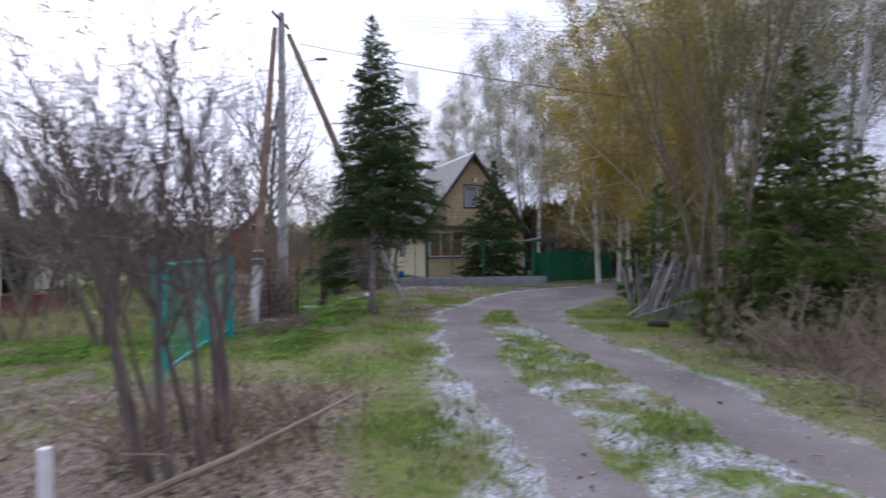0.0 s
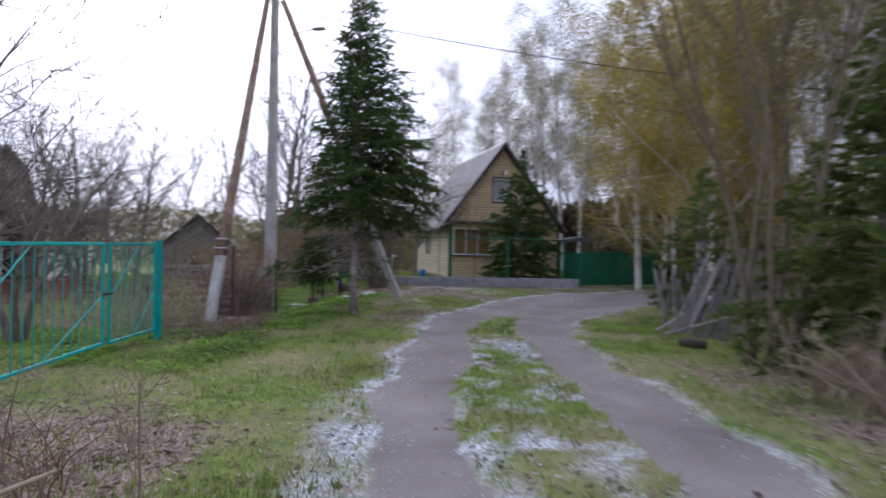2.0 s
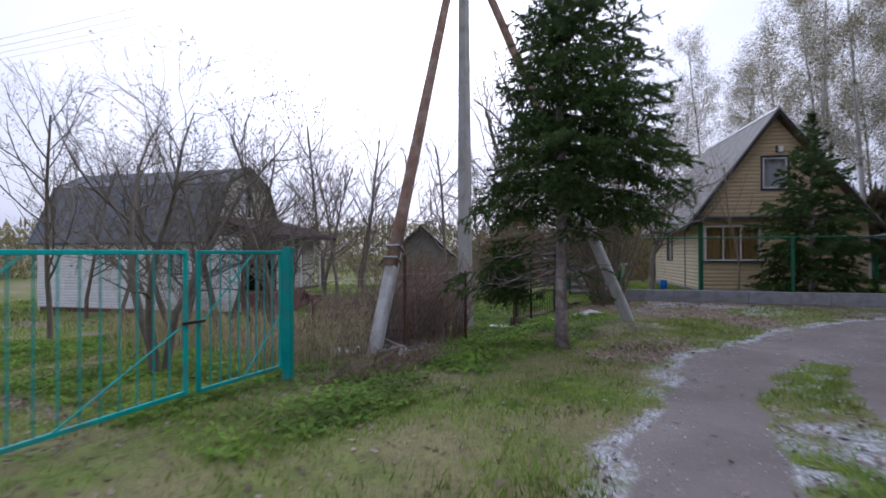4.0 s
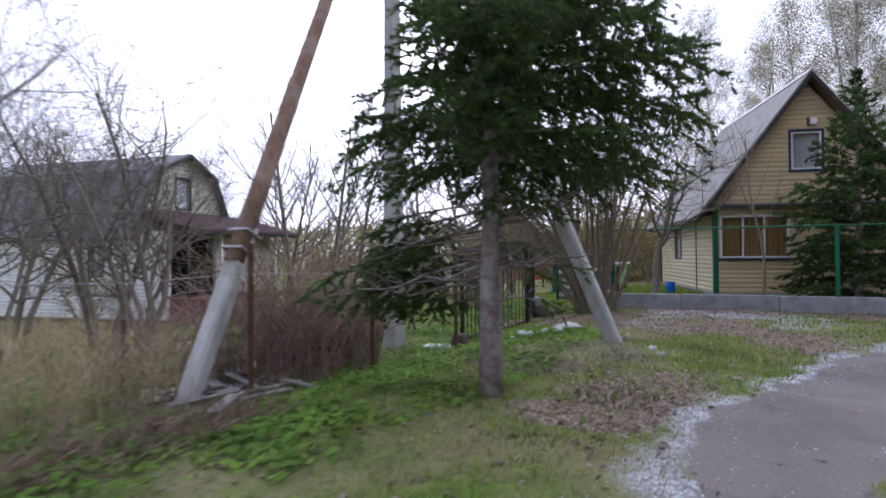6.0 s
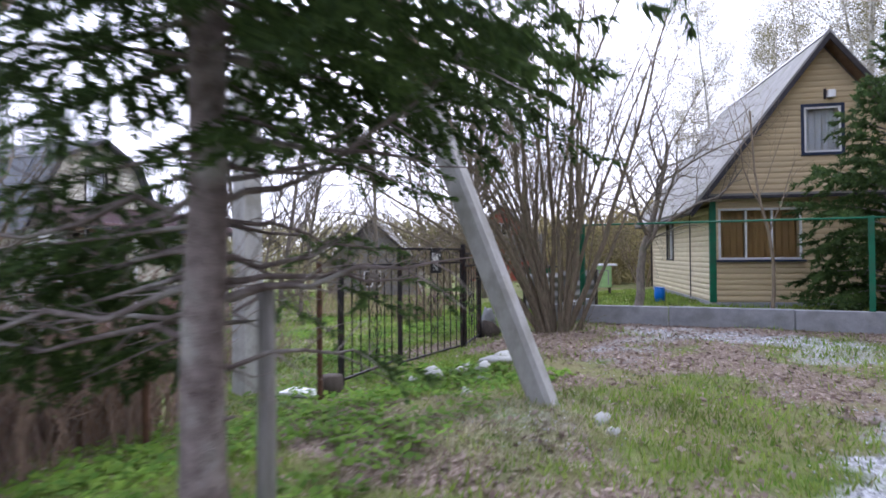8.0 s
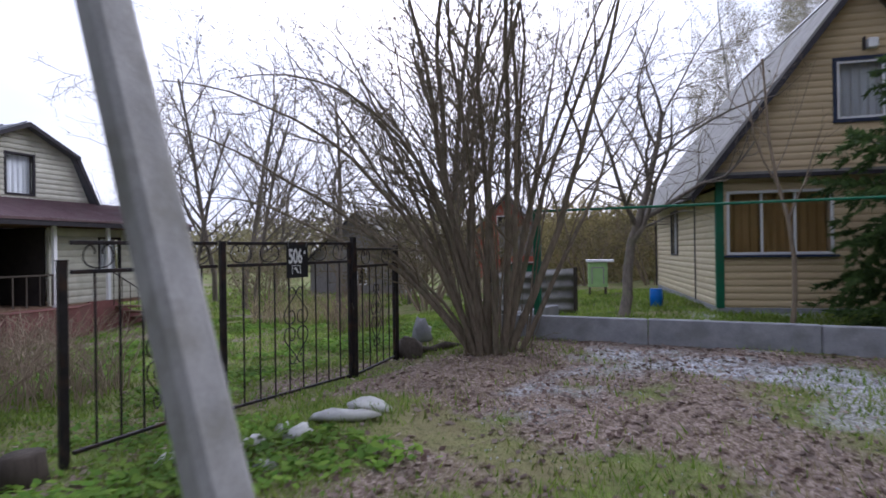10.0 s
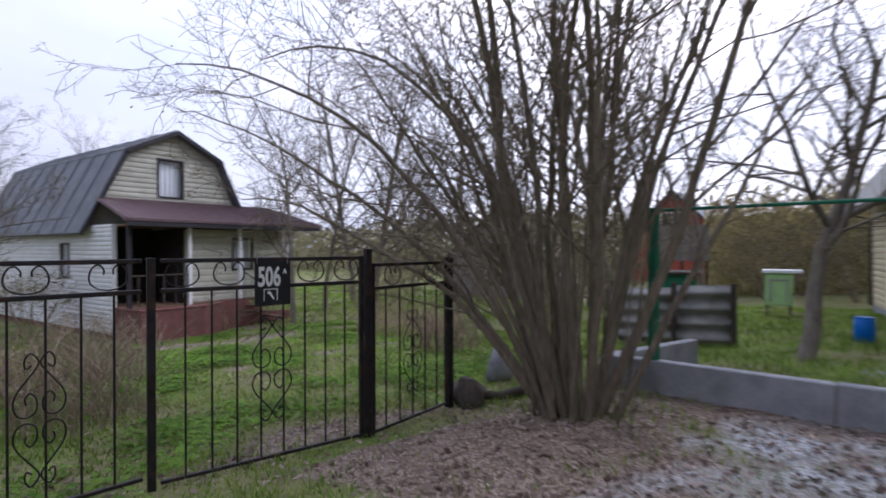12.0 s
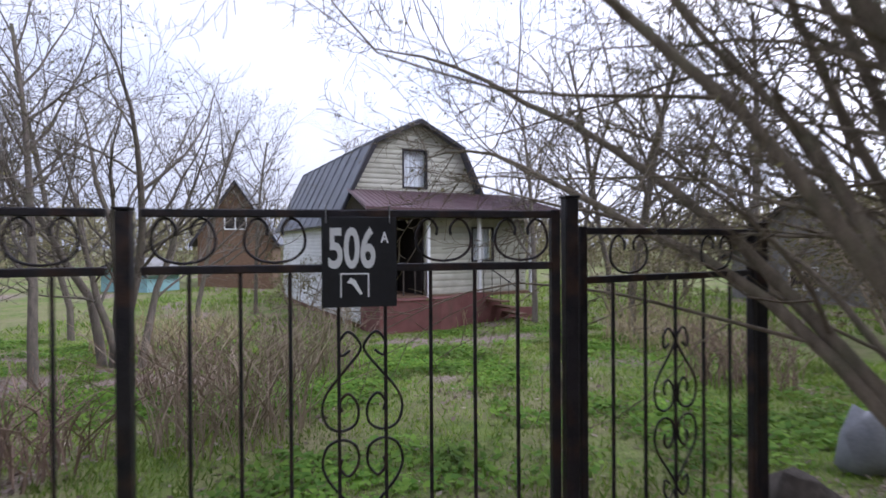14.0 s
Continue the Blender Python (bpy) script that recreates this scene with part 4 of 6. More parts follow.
canes("raspberry_canes", "dense brown dry raspberry canes along the wire fence", 101, at(-4.75, 14.9), 480, 0.75, 1.3, 2.15)
canes("raspberry_canes", "dense brown dry raspberry canes along the wire fence", 102, at(-5.7, 13.6), 200, 0.9, 1.0, 1.3)
canes("dry_weeds", "tall straw-brown dead weeds by the wire fence", 103, at(-4.6, 11.9), 260, 0.7, 1.2, 1.0, STRAW, 0.2)
canes("dry_weeds", "tall straw-brown dead weeds in the yard", 104, at(-8.6, 12.5), 260, 2.2, 1.6, 1.1, STRAW, 0.25)
canes("currant_bush", "bare currant bush in the yard", 105, at(-9.2, 17.6), 130, 0.7, 0.7, 1.2, CANE, 0.45)
canes("currant_bush", "bare currant bush in the yard", 106, at(-6.6, 17.2), 90, 0.6, 0.6, 1.0, CANE, 0.45)
canes("dry_weeds", "straw-brown dead weeds by the spruce ditch", 107, at(6.5, 8.4), 130, 0.9, 1.6, 0.9, TWIG, 0.45)
canes("dry_weeds", "straw-brown dead weeds behind the iron fence", 109, at(-11.3, 25.2), 240, 1.9, 1.0, 1.0, STRAW, 0.3)
canes("dry_weeds", "straw-brown dead weeds in the far garden", 110, at(-15.2, 15.2), 260, 2.0, 1.6, 1.0, STRAW, 0.3)
canes("dry_weeds", "straw-brown dead weeds in the far garden", 111, at(-18.2, 20.4), 260, 1.4, 2.6, 1.1, STRAW, 0.3)
canes("dry_weeds", "short dead stalks on the leafy roadside", 112, at(6.6, 6.2), 200, 0.9, 1.8, 0.5, TWIG, 0.6)
canes("currant_bush", "bare olive-brown currant bush behind the iron fence", 114, at(-7.4, 18.6), 150, 0.9, 0.7, 1.25, TWIG, 0.4)
canes("currant_bush", "bare olive-brown currant bush in the yard", 115, at(-10.8, 18.9), 180, 1.2, 0.8, 1.3, TWIG, 0.4)
canes("currant_bush", "bare currant bush behind the iron fence", 113, at(-8.1, 24.3), 110, 0.7, 0.6, 1.1, CANE, 0.45)
canes("dead_brambles", "low dark dead brambles along the bank", 116, at(-2.95, 11.9), 260, 0.45, 1.3, 0.3, CANE, 0.55)
canes("dry_weeds", "straw-brown dead weeds under the near shrub", 108, at(-0.9, 5.0), 160, 1.0, 0.9, 0.7, CANE, 0.5)


# spruces
def spruce(name, label, m, h, base, radius, seed, trunk_r, dense=1.0, mat=NEEDLE, low=(), needle=0.035, whorl=0.24, thin_side=None):
    rr = random.Random(seed)
    r = np.random.RandomState(seed)
    t = thing(name, label, "tree", m)
    trunk = Shape()
    n = 14
    trunk.tube([(rr.gauss(0, 0.012) * i / n * h * 0.3, rr.gauss(0, 0.012), -0.12 + (h + 0.1) * i / n) for i in range(n + 1)], [trunk_r * (1.25 if i == 0 else 1) * (1 - 0.95 * i / n) + 0.006 for i in range(n + 1)], 12)
    for _ in range(26):
        z = rr.uniform(0.3, base + 0.6)
        a = rr.uniform(0, 6.28)
        q = trunk_r * (1 - z / h) * 0.9
        trunk.tube([(math.cos(a) * q, math.sin(a) * q, z), (math.cos(a) * (q + 0.05), math.sin(a) * (q + 0.05), z + 0.01)], (0.013, 0.006), 5)
    part("trunk", trunk, SPRUCEBARK, t, smooth=True)
    wood = Shape()
    segs = []

    def bough(z, a, ln, rise, droop, start=0.12, wide=0.5, r0=None):
        d = Vector((math.cos(a), math.sin(a), 0))
        side = Vector((-math.sin(a), math.cos(a), 0))
        k = 7
        pts = []
        for i in range(k + 1):
            f = i / k
            pts.append(d * (ln * f) + side * (0.06 * ln * math.sin(f * 3 + a)) + Vector((0, 0, z + ln * (rise * f - droop * f * f + 0.55 * droop * max(f - 0.55, 0)))))
        r0 = r0 or (0.008 + 0.009 * ln)
        if start > 0.6:
            for i in range(1, k):
                pts[i] += Vector((rr.gauss(0, 0.035), rr.gauss(0, 0.035), rr.gauss(0, 0.035)))
                for _ in range(2):
                    e = pts[i] + turned(d, rr.uniform(0.5, 1.1), rr) * rr.uniform(0.12, 0.45)
                    mid_p = pts[i].lerp(e, 0.5) + Vector((0, 0, rr.uniform(-0.04, 0.05)))
                    wood.tube([pts[i], mid_p, e], (0.006, 0.004, 0.002), 3, cap=False)
        wood.tube(pts, [r0 * (1 - 0.85 * i / k) for i in range(k + 1)], 5, cap=False)
        step = 0.07 / dense
        cnt = int(ln * (1 - start) / step)
        for j in range(cnt):
            f = start + (1 - start) * (j + rr.random() * 0.7) / max(cnt, 1)
            i = min(int(f * k), k - 1)
            p = pts[i].lerp(pts[i + 1], f * k - i)
            ax = (pts[i + 1] - pts[i]).normalized()
            sg = 1 if j % 2 else -1
            tl = min(wide * ln, 0.75) * (0.35 + 0.65 * math.sin(math.pi * min(1, (1.02 - f) * 1.25 + 0.12))) * rr.uniform(0.6, 1.15)
            td = (ax * 0.75 + side * sg * rr.uniform(0.6, 1.0) + Vector((0, 0, rr.uniform(-0.6, 0.12)))).normalized()
            e = p + td * tl
            e.z -= tl * tl * 0.25
            segs.append((*p, *e))
            for q in range(max(1, int(tl / 0.11))):
                g = rr.uniform(0.2, 0.95)
                b = p.lerp(e, g)
                s2 = (td * 0.7 + turned(td, 1.5, rr) * 0.6 + Vector((0, 0, -0.35))).normalized()
                segs.append((*b, *(b + s2 * rr.uniform(0.07, 0.2))))
        i0 = int(max(start, 0.2) * k)
        for i in range(i0, k):
            segs.append((*pts[i], *pts[i + 1]))

    z = base
    while z < h - 0.15:
        f = (z - base) / (h - base)
        full = radius * (1 - f) ** 0.92 * min(1, 0.82 + f * 2.0)
        cnt = max(4, int(round((8 if f < 0.7 else 5) * min(dense, 1.15))))
        a0 = rr.uniform(0, 6.28)
        for j in range(cnt):
            a = a0 + 6.283 * j / cnt + rr.uniform(-0.35, 0.35)
            ln = max(full * rr.uniform(0.55, 1.18), 0.12)
            if thin_side is not None and math.cos(a - radians(thin_side)) > 0.35 and z > base + 0.3:
                ln *= 0.66
            bough(z + rr.uniform(-0.1, 0.1), a, ln, 0.1 + 0.75 * f, 0.32 * (1 - f), 0.12 if ln < 0.8 else 0.22)
        z += whorl * (1 - 0.35 * f)
    segs.append((0, 0, h - 0.5, 0, 0, h))
    for z, a, ln, rise, droop, start in low:
        bough(z, radians(a), ln, rise, droop, start, 0.4, 0.021 if start > 0.9 else 0.016)
    part("bough_wood", wood, SPRUCEBARK, t, "grey dead lower boughs and limbs", smooth=True)
    c = np.array(segs)
    p0, p1 = c[:, :3], c[:, 3:]
    ln = np.linalg.norm(p1 - p0, axis=1)
    per = np.maximum((ln / 0.0075 * dense).astype(int), 4)
    k = np.repeat(np.arange(len(c)), per)
    f = r.rand(len(k), 1)
    p = p0[k] * (1 - f) + p1[k] * f
    ax = (p1 - p0)[k] / (ln[k][:, None] + 1e-6)
    v = r.normal(0, 1, (len(k), 3))
    v -= ax * (v * ax).sum(1)[:, None]
    v /= np.linalg.norm(v, axis=1)[:, None] + 1e-6
    tip = p + (ax * 0.65 + v * 0.75) * needle * r.uniform(0.7, 1.25, (len(k), 1))
    w = np.cross(v, ax) * needle * 0.2
    tri = np.stack([p - w, p + w, tip], 1).reshape(-1, 3)
    part("crown", array_mesh("crown", tri, np.arange(len(tri)).reshape(-1, 3), mat), None, t, "dark green needled boughs")
    return t


LOW = [(1.0 + 0.07 * i, 165 + (i * 19) % 52, 1.05 + 0.06 * (i % 6), -0.2 + 0.04 * (i % 5), 0.06 + 0.03 * (i % 4), 0.42 + 0.04 * (i % 4)) for i in range(14)] + [(1.75, 20, 1.4, 0.12, -0.25, 0.85), (1.3, 75, 1.2, 0.0, 0.05, 0.93), (1.55, 110, 1.3, 0.05, 0.1, 0.9), (1.1, 130, 1.3, 0.0, 0.02, 0.9), (1.8, 95, 1.4, 0.1, 0.0, 0.85), (1.45, 200, 1.7, -0.1, 0.05, 0.8), (1.2, 212, 1.6, -0.12, 0.02, 0.85), (1.63, 34, 1.05, 0.02, -0.65, 1.0), (1.2, 42, 1.2, 0.18, 0.02, 1.0), (1.95, 72, 1.5, 0.05, 0.08, 1.0), (1.4, 96, 1.2, 0.1, 0.1, 1.0), (1.75, 222, 1.3, -0.35, -0.1, 1.0), (1.3, 228, 1.5, -0.25, -0.05, 1.0), (1.12, 215, 1.4, -0.2, -0.1, 1.0)] + [(1.95 + 0.05 * i, -60 + (i * 37) % 105, 0.5 + 0.06 * (i % 6), -0.1 + 0.03 * (i % 5), 0.4, 0.1) for i in range(3)] + [(0.95 + 0.3 * i, 72 + (i * 23) % 60, 1.0 + 0.12 * (i % 4), -0.1 + 0.06 * (i % 4), 0.04 * (i % 3), 0.8) for i in range(3)]
spruce("spruce", "dark green spruce with bare scarred lower trunk", at(-1.55, 14.53), 8.2, 2.38, 1.72, 5, 0.1, 1.08, NEEDLE, LOW, 0.05, 0.178, 225)
spruce("spruce", "bushy olive-green spruce by the lane ditch", at(7.35, 10.8), 5.5, 0.5, 1.7, 6, 0.1, 0.8, NEEDLE_LIGHT, (), 0.075, 0.21)
spruce("spruce", "small dense spruce before the tan cottage", at(1.75, 27.2), 6.1, 0.15, 2.0, 7, 0.1, 0.6, NEEDLE, (), 0.11, 0.26)
spruce("spruce", "small olive spruce beside the leaning grey planks", at(6.3, 15.6), 3.6, 0.5, 1.25, 9, 0.06, 0.55, NEEDLE_LIGHT, (), 0.11, 0.28)


# ---- teal gate ----
def gate_leaf(name, label, p, q, z0, z1, bars, braces, mat, t=0.04, group=""):
    """A framed leaf from p to q (x, y), with upright bars and slanting braces."""
    d = Vector((q[0] - p[0], q[1] - p[1], 0))
    ln = d.length
    m = pose(p[0], p[1], 0, 0, 0, math.degrees(math.atan2(d.y, d.x)))
    g = thing(name, label, "gate", m, group)
    for x in (t / 2, ln - t / 2):
        part("stile", Shape().box((x - t / 2, -t / 2, z0), (x + t / 2, t / 2, z1), 0.004), mat, g)
    for z in (z0 + t / 2, z1 - t / 2):
        part("rail", Shape().box((t, -t / 2, z - t / 2), (ln - t, t / 2, z + t / 2), 0.004), mat, g)
    bar = Shape().tube([(0, 0, z0 + t), (0, 0, z1 - t)], 0.008, 8).mesh("bar", mat)
    for i in range(bars):
        b = part("bar", bar, None, g)
        b.location.x = t + (ln - 2 * t) * (i + 1) / (bars + 1)
    for x0, za, x1, zb in braces:
        part("brace", Shape().tube([(x0 * ln, -0.012, za), (x1 * ln, -0.012, zb)], 0.009, 6), mat, g)
    return g, m, ln


GL, GR = (-2.62, 6.78), (-3.63, 10.66)
for x, y, w in ((*GL, 0.065), (*GR, 0.055)):
    p = thing("gate_post", "square teal-painted steel gate post", "post", pose(x, y, 0, 0, 0, 25), "teal gate posts")
    z = hz(x, y)
    part("shaft", Shape().box((-w, -w, z - 0.3), (w, w, 1.63), 0.008), TEAL, p)
    part("cap", Shape().box((-w - 0.006, -w - 0.006, 1.63), (w + 0.006, w + 0.006, 1.645), 0.003), TEAL, p)
    for hzv in (0.45, 1.35):
        part("hinge", Shape().tube([(0, w + 0.015, hzv - 0.05), (0, w + 0.015, hzv + 0.05)], 0.016, 8), TEAL, p)
mid = (-3.27, 9.12)
leaf1, lm, ll = gate_leaf("gate_leaf", "wide teal barred gate leaf, closed", (-2.66, 6.98), mid, 0.16, 1.6, 11, ((0.4, 0.2, 0.97, 0.85), (0.03, 1.05, 0.3, 1.56)), TEAL, group="teal gate leaves")
leaf2, lm2, l2 = gate_leaf("gate_leaf", "narrow teal barred wicket leaf, closed", (-3.3, 9.24), (-3.58, 10.52), 0.14, 1.6, 8, ((0.04, 0.85, 0.6, 1.56), (0.5, 0.18, 0.97, 0.8)), TEAL, group="teal gate leaves")
part("latch", Shape().box((ll - 0.1, -0.05, 0.86), (ll + 0.2, -0.03, 0.89), 0.004), BLACK, leaf1, "dark steel latch bar")

# ---- wire fence with rusty pipe posts ----
wire = thing("wire_fence", "sagging chain-link fence on rusty pipe posts", "fence")
posts = [(-4.02, 13.5, 1.53), (-3.98, 15.4, 1.2), (-3.75, 17.1, 1.35)]
for x, y, top in posts:
    z = hz(x, y)
    part("post", Shape().tube([(x, y, z - 0.2), (x, y, top)], 0.03, 10), RUST, wire)
    part("post_cap", Shape().box((x - 0.035, y - 0.035, top - 0.12), (x + 0.035, y + 0.035, top - 0.1), 0.004), RUST, wire)
run = [(-3.66, 10.75), (-4.02, 13.5), (-3.98, 15.4), (-3.75, 17.1)]
net = Shape()
for (xa, ya), (xb, yb) in zip(run, run[1:]):
    ln = math.hypot(xb - xa, yb - ya)
    n = int(ln / 0.075)
    for i in range(n):
        pts = []
        for k in range(18):
            f = min(max((i + (k % 2)) / n, 0), 1)
            x, y = xa + (xb - xa) * f, ya + (yb - ya) * f
            pts.append((x + 0.004 * (i % 2), y, hz(xa + (xb - xa) * (i / n), ya + (yb - ya) * (i / n)) + 0.03 + 1.25 * k / 17))
        net.tube(pts, 0.0016, 3, cap=False)
    net.tube([(xa, ya, 1.2), ((xa + xb) / 2, (ya + yb) / 2, 1.16), (xb, yb, 1.2)], 0.003, 4)
part("netting", net, STEEL, wire, "rusty diamond wire netting")
stray = thing("pipe_post", "short rusty pipe post in the yard", "post", at(-5.68, 12.9))
part("shaft", Shape().tube([(0, 0, -0.2), (0, 0, 0.95)], 0.028, 10), RUST, stray)

# ---- utility pole with two braces ----
pole = thing("utility_pole", "square concrete utility pole with wooden braces", "pole", pose(-5.1, 17.14, 0))
s = Shape()
s.add([(sx * w, sy * w, z) for z, w in ((-0.5, 0.135), (9.4, 0.085)) for sx, sy in ((-1, -1), (1, -1), (1, 1), (-1, 1))], [(0, 1, 5, 4), (1, 2, 6, 5), (2, 3, 7, 6), (3, 0, 4, 7), (4, 5, 6, 7), (3, 2, 1, 0)])
part("shaft", s, CONCRETE, pole, "tapering square concrete shaft")
for nm, foot, top, zs in (("left", (1.0, -4.47), 8.9, 1.7), ("right", (4.07, 0.28), 8.7, 3.4)):
    head = Vector((-0.25, 0.06, top)) if nm == "left" else Vector((0.2, 0.06, top))
    f = Vector((foot[0], foot[1], -0.45))
    d = (head - f).normalized()
    q = d.to_track_quat("Z", "Y").to_matrix().to_4x4()
    base = Matrix.Translation(f) @ q
    k = (zs + 0.5) / d.z
    part("stub", Shape().box((-0.108, -0.1, 0), (0.108, 0.1, k), 0.035, base), CONCRETE, pole, "leaning concrete stub")
    off = Matrix.Translation(f) @ q
    ln = (head - f).length
    w0 = k - 0.5
    st = Shape()
    st.tube([off @ Vector((0.0, 0.03, w0 + (ln - w0) * i / 8)) for i in range(9)], [0.118 - 0.03 * i / 8 for i in range(9)], 12)
    part("brace", st, POLEWOOD, pole, "reddish-brown tarred wooden brace", smooth=True)
    for kk in (k - 0.35, k - 0.12):
        part("band", Shape().box((-0.14, -0.125, kk - 0.02), (0.14, 0.15, kk + 0.02), 0.01, off), STEEL, pole, "grey wire band")
part("crossarm", Shape().box((-0.05, -0.7, 9.1), (0.03, 0.7, 9.19), 0.01), BLACK, pole)
for y in (-0.6, -0.2, 0.2, 0.6):
    part("insulator", Shape().tube([(-0.01, y, 9.18), (-0.01, y, 9.24), (-0.01, y, 9.26), (-0.01, y, 9.33)], (0.02, 0.045, 0.03, 0.03), 10), WHITEPAINT, pole, "white porcelain insulator", smooth=True)
part("lamp_arm", Shape().tube([(0.35, 0.2, 7.75), (0.75, 0.4, 7.95), (1.05, 0.55, 8.05)], 0.018, 6), STEEL, pole)
part("lamp_head", Shape().box((0.95, 0.45, 8.01), (1.35, 0.62, 8.08), 0.03), STEEL, pole, "grey street lamp head")
part("cable_coil", Shape().tube([(0.1, -0.1, 9.0), (0.25, -0.2, 8.6), (0.2, 0.1, 8.35), (0.5, 0.1, 8.25), (0.6, 0.15, 8.45)], 0.012, 5), CABLE, pole)


def cable(a, b, sag, r):
    a, b = Vector(a), Vector(b)
    pts = []
    for i in range(17):
        f = i / 16
        p = a.lerp(b, f)
        p.z -= sag * 4 * f * (1 - f)
        pts.append(p)
    return solid("overhead_cable" if r > 0.01 else "overhead_wire", Shape().tube(pts, r, 6), CABLE, "black sagging overhead cable" if r > 0.01 else "thin sagging overhead wire", "cable", "overhead lines", smooth=True)


cable((-4.6, 17.3, 8.45), (26, 30, 8.6), 0.9, 0.014)
for y in (-0.6, -0.2, 0.2, 0.6):
    cable((-4.95, 17.2 + y, 9.28), (30, 21 + y, 9.9), 0.7, 0.004)
    cable((-4.95, 17.2 + y, 9.28), (-44, 5 + y, 9.0), 0.8, 0.004)


# ---- black iron fence and gates ----
def arc(cx, cz, r, a0, a1, n=12, grow_r=0.0):
    return [(cx + (r - grow_r * i / n) * math.cos(radians(a0 + (a1 - a0) * i / n)), 0, cz + (r - grow_r * i / n) * math.sin(radians(a0 + (a1 - a0) * i / n))) for i in range(n + 1)]


def scroll_heart(cx, z0, z1, w):
    """An open heart of bent bar between two rails."""
    out = []
    for sg in (-1, 1):
        h = z1 - z0
        pts = [(cx, z0 + 0.008), (cx + sg * w * 0.55, z0 + 0.02), (cx + sg * w * 0.95, z0 + h * 0.32), (cx + sg * w, z0 + h * 0.62), (cx + sg * w * 0.8, z0 + h * 0.9), (cx + sg * w * 0.5, z0 + h * 0.97), (cx + sg * w * 0.25, z0 + h * 0.8), (cx + sg * w * 0.27, z0 + h * 0.62)]
        out.append([(x, 0, z) for x, z in pts])
    return out


def scroll_pair(cx, z, w, h, up=1):
    """A lyre: two bars that spread from the middle and curl back at their ends."""
    out = []
    for sg in (-1, 1):
        pts = [(0.3, 0.75), (0.52, 0.68), (0.56, 0.86), (0.36, 1.0), (0.12, 0.9), (0.05, 0.75), (0.4, 0.5), (0.82, 0.22), (0.98, -0.02), (0.85, -0.26), (0.5, -0.34), (0.16, -0.24), (0.12, 0.0), (0.35, 0.16), (0.55, 0.05), (0.5, -0.08)]
        out.append([(cx + sg * w * x, 0, z + up * h * zz) for x, zz in pts])
    return out


def smooth_line(pts, n=4):
    out = []
    for i in range(len(pts) - 1):
        p0, p1, p2, p3 = (Vector(pts[max(min(j, len(pts) - 1), 0)]) for j in (i - 1, i, i + 1, i + 2))
        for k in range(n):
            t = k / n
            out.append(0.5 * (2 * p1 + (p2 - p0) * t + (2 * p0 - 5 * p1 + 4 * p2 - p3) * t * t + (3 * p1 - p0 - 3 * p2 + p3) * t ** 3))
    out.append(Vector(pts[-1]))
    return out


def iron_panel(name, label, p, q, zb, zt, bars, hearts, lyre, mid_drop=0.22, group="iron fence", stiles=()):
    d = Vector((q[0] - p[0], q[1] - p[1], 0))
    ln = d.length
    m = pose(p[0], p[1], 0, 0, 0, math.degrees(math.atan2(d.y, d.x)))
    g = thing(name, label, "gate" if stiles else "fence", m, group)
    zm = zt - mid_drop
    for i, z in enumerate((zb, zm, zt)):
        h = 0.014 if i == 0 else 0.016
        part("rail", Shape().box((0.02, -0.016, z - h), (ln - 0.02, 0.016, z + h), 0.004), BLACK, g)
    if stiles:
        for x in [(0.02, ln - 0.02)[k] for k in stiles]:
            part("stile", Shape().box((x - 0.02, -0.02, zb - 0.04), (x + 0.02, 0.02, zt + 0.02), 0.004), BLACK, g)
    bar = Shape().box((-0.007, -0.007, zb + 0.015), (0.007, 0.007, zm - 0.016), 0.002).mesh("bar", BLACK)
    for i in range(bars):
        o = part("bar", bar, None, g)
        o.location.x = ln * (i + 1) / (bars + 1)
    for i in range(hearts):
        cx = ln * (i + 0.5) / hearts
        for pts in scroll_heart(cx, zm + 0.016, zt - 0.016, min(0.115, ln / hearts * 0.36)):
            part("scroll", Shape().tube(smooth_line(pts), 0.006, 6), BLACK, g, smooth=True)
    if lyre:
        cx, w = ln * lyre[0], lyre[1]
        zc = (zb + zm) / 2 + lyre[2]
        for pts in scroll_pair(cx, zc + 0.12, w, 0.3) + scroll_pair(cx, zc - 0.12, w, 0.3, -1):
            part("scroll", Shape().tube(smooth_line(pts), 0.006, 6), BLACK, g, smooth=True)
    return g, m, ln


FP = {"a": (-3.97, 17.62), "b": (-4.26, 19.03), "m": (-4.365, 20.815), "c": (-4.83, 22.06)}
for k, w, top in (("a", 0.03, 1.36), ("b", 0.027, 1.51), ("m", 0.03, 1.57), ("c", 0.033, 1.47)):
    x, y = FP[k]
    p = thing("fence_post", "square black iron fence post", "post", pose(x, y, 0, 0, 0, 4), "iron fence posts")
    part("shaft", Shape().box((-w, -w, hz(x, y) - 0.3), (w, w, top), 0.005), BLACK, p)
    part("cap", Shape().box((-w - 0.004, -w - 0.004, top), (w + 0.004, w + 0.004, top + 0.012), 0.003), BLACK, p)
iron_panel("iron_fence", "black iron fence panel with scrollwork", (-3.98, 17.66), (-4.255, 18.99), -0.06, 1.5, 6, 3, (0.55, 0.14, -0.1))
gate_i, gim, gil = iron_panel("iron_gate", "black iron gate leaf with heart scrolls, closed", (-4.265, 19.07), (-4.362, 20.765), -0.12, 1.5, 8, 5, (0.5, 0.165, 0.02), stiles=(1,))
iron_panel("iron_wicket", "narrow black iron wicket with scrolls, closed", (-4.4, 20.865), (-4.815, 22.02), -0.14, 1.43, 5, 2, (0.5, 0.15, 0.0), stiles=(0, 1))

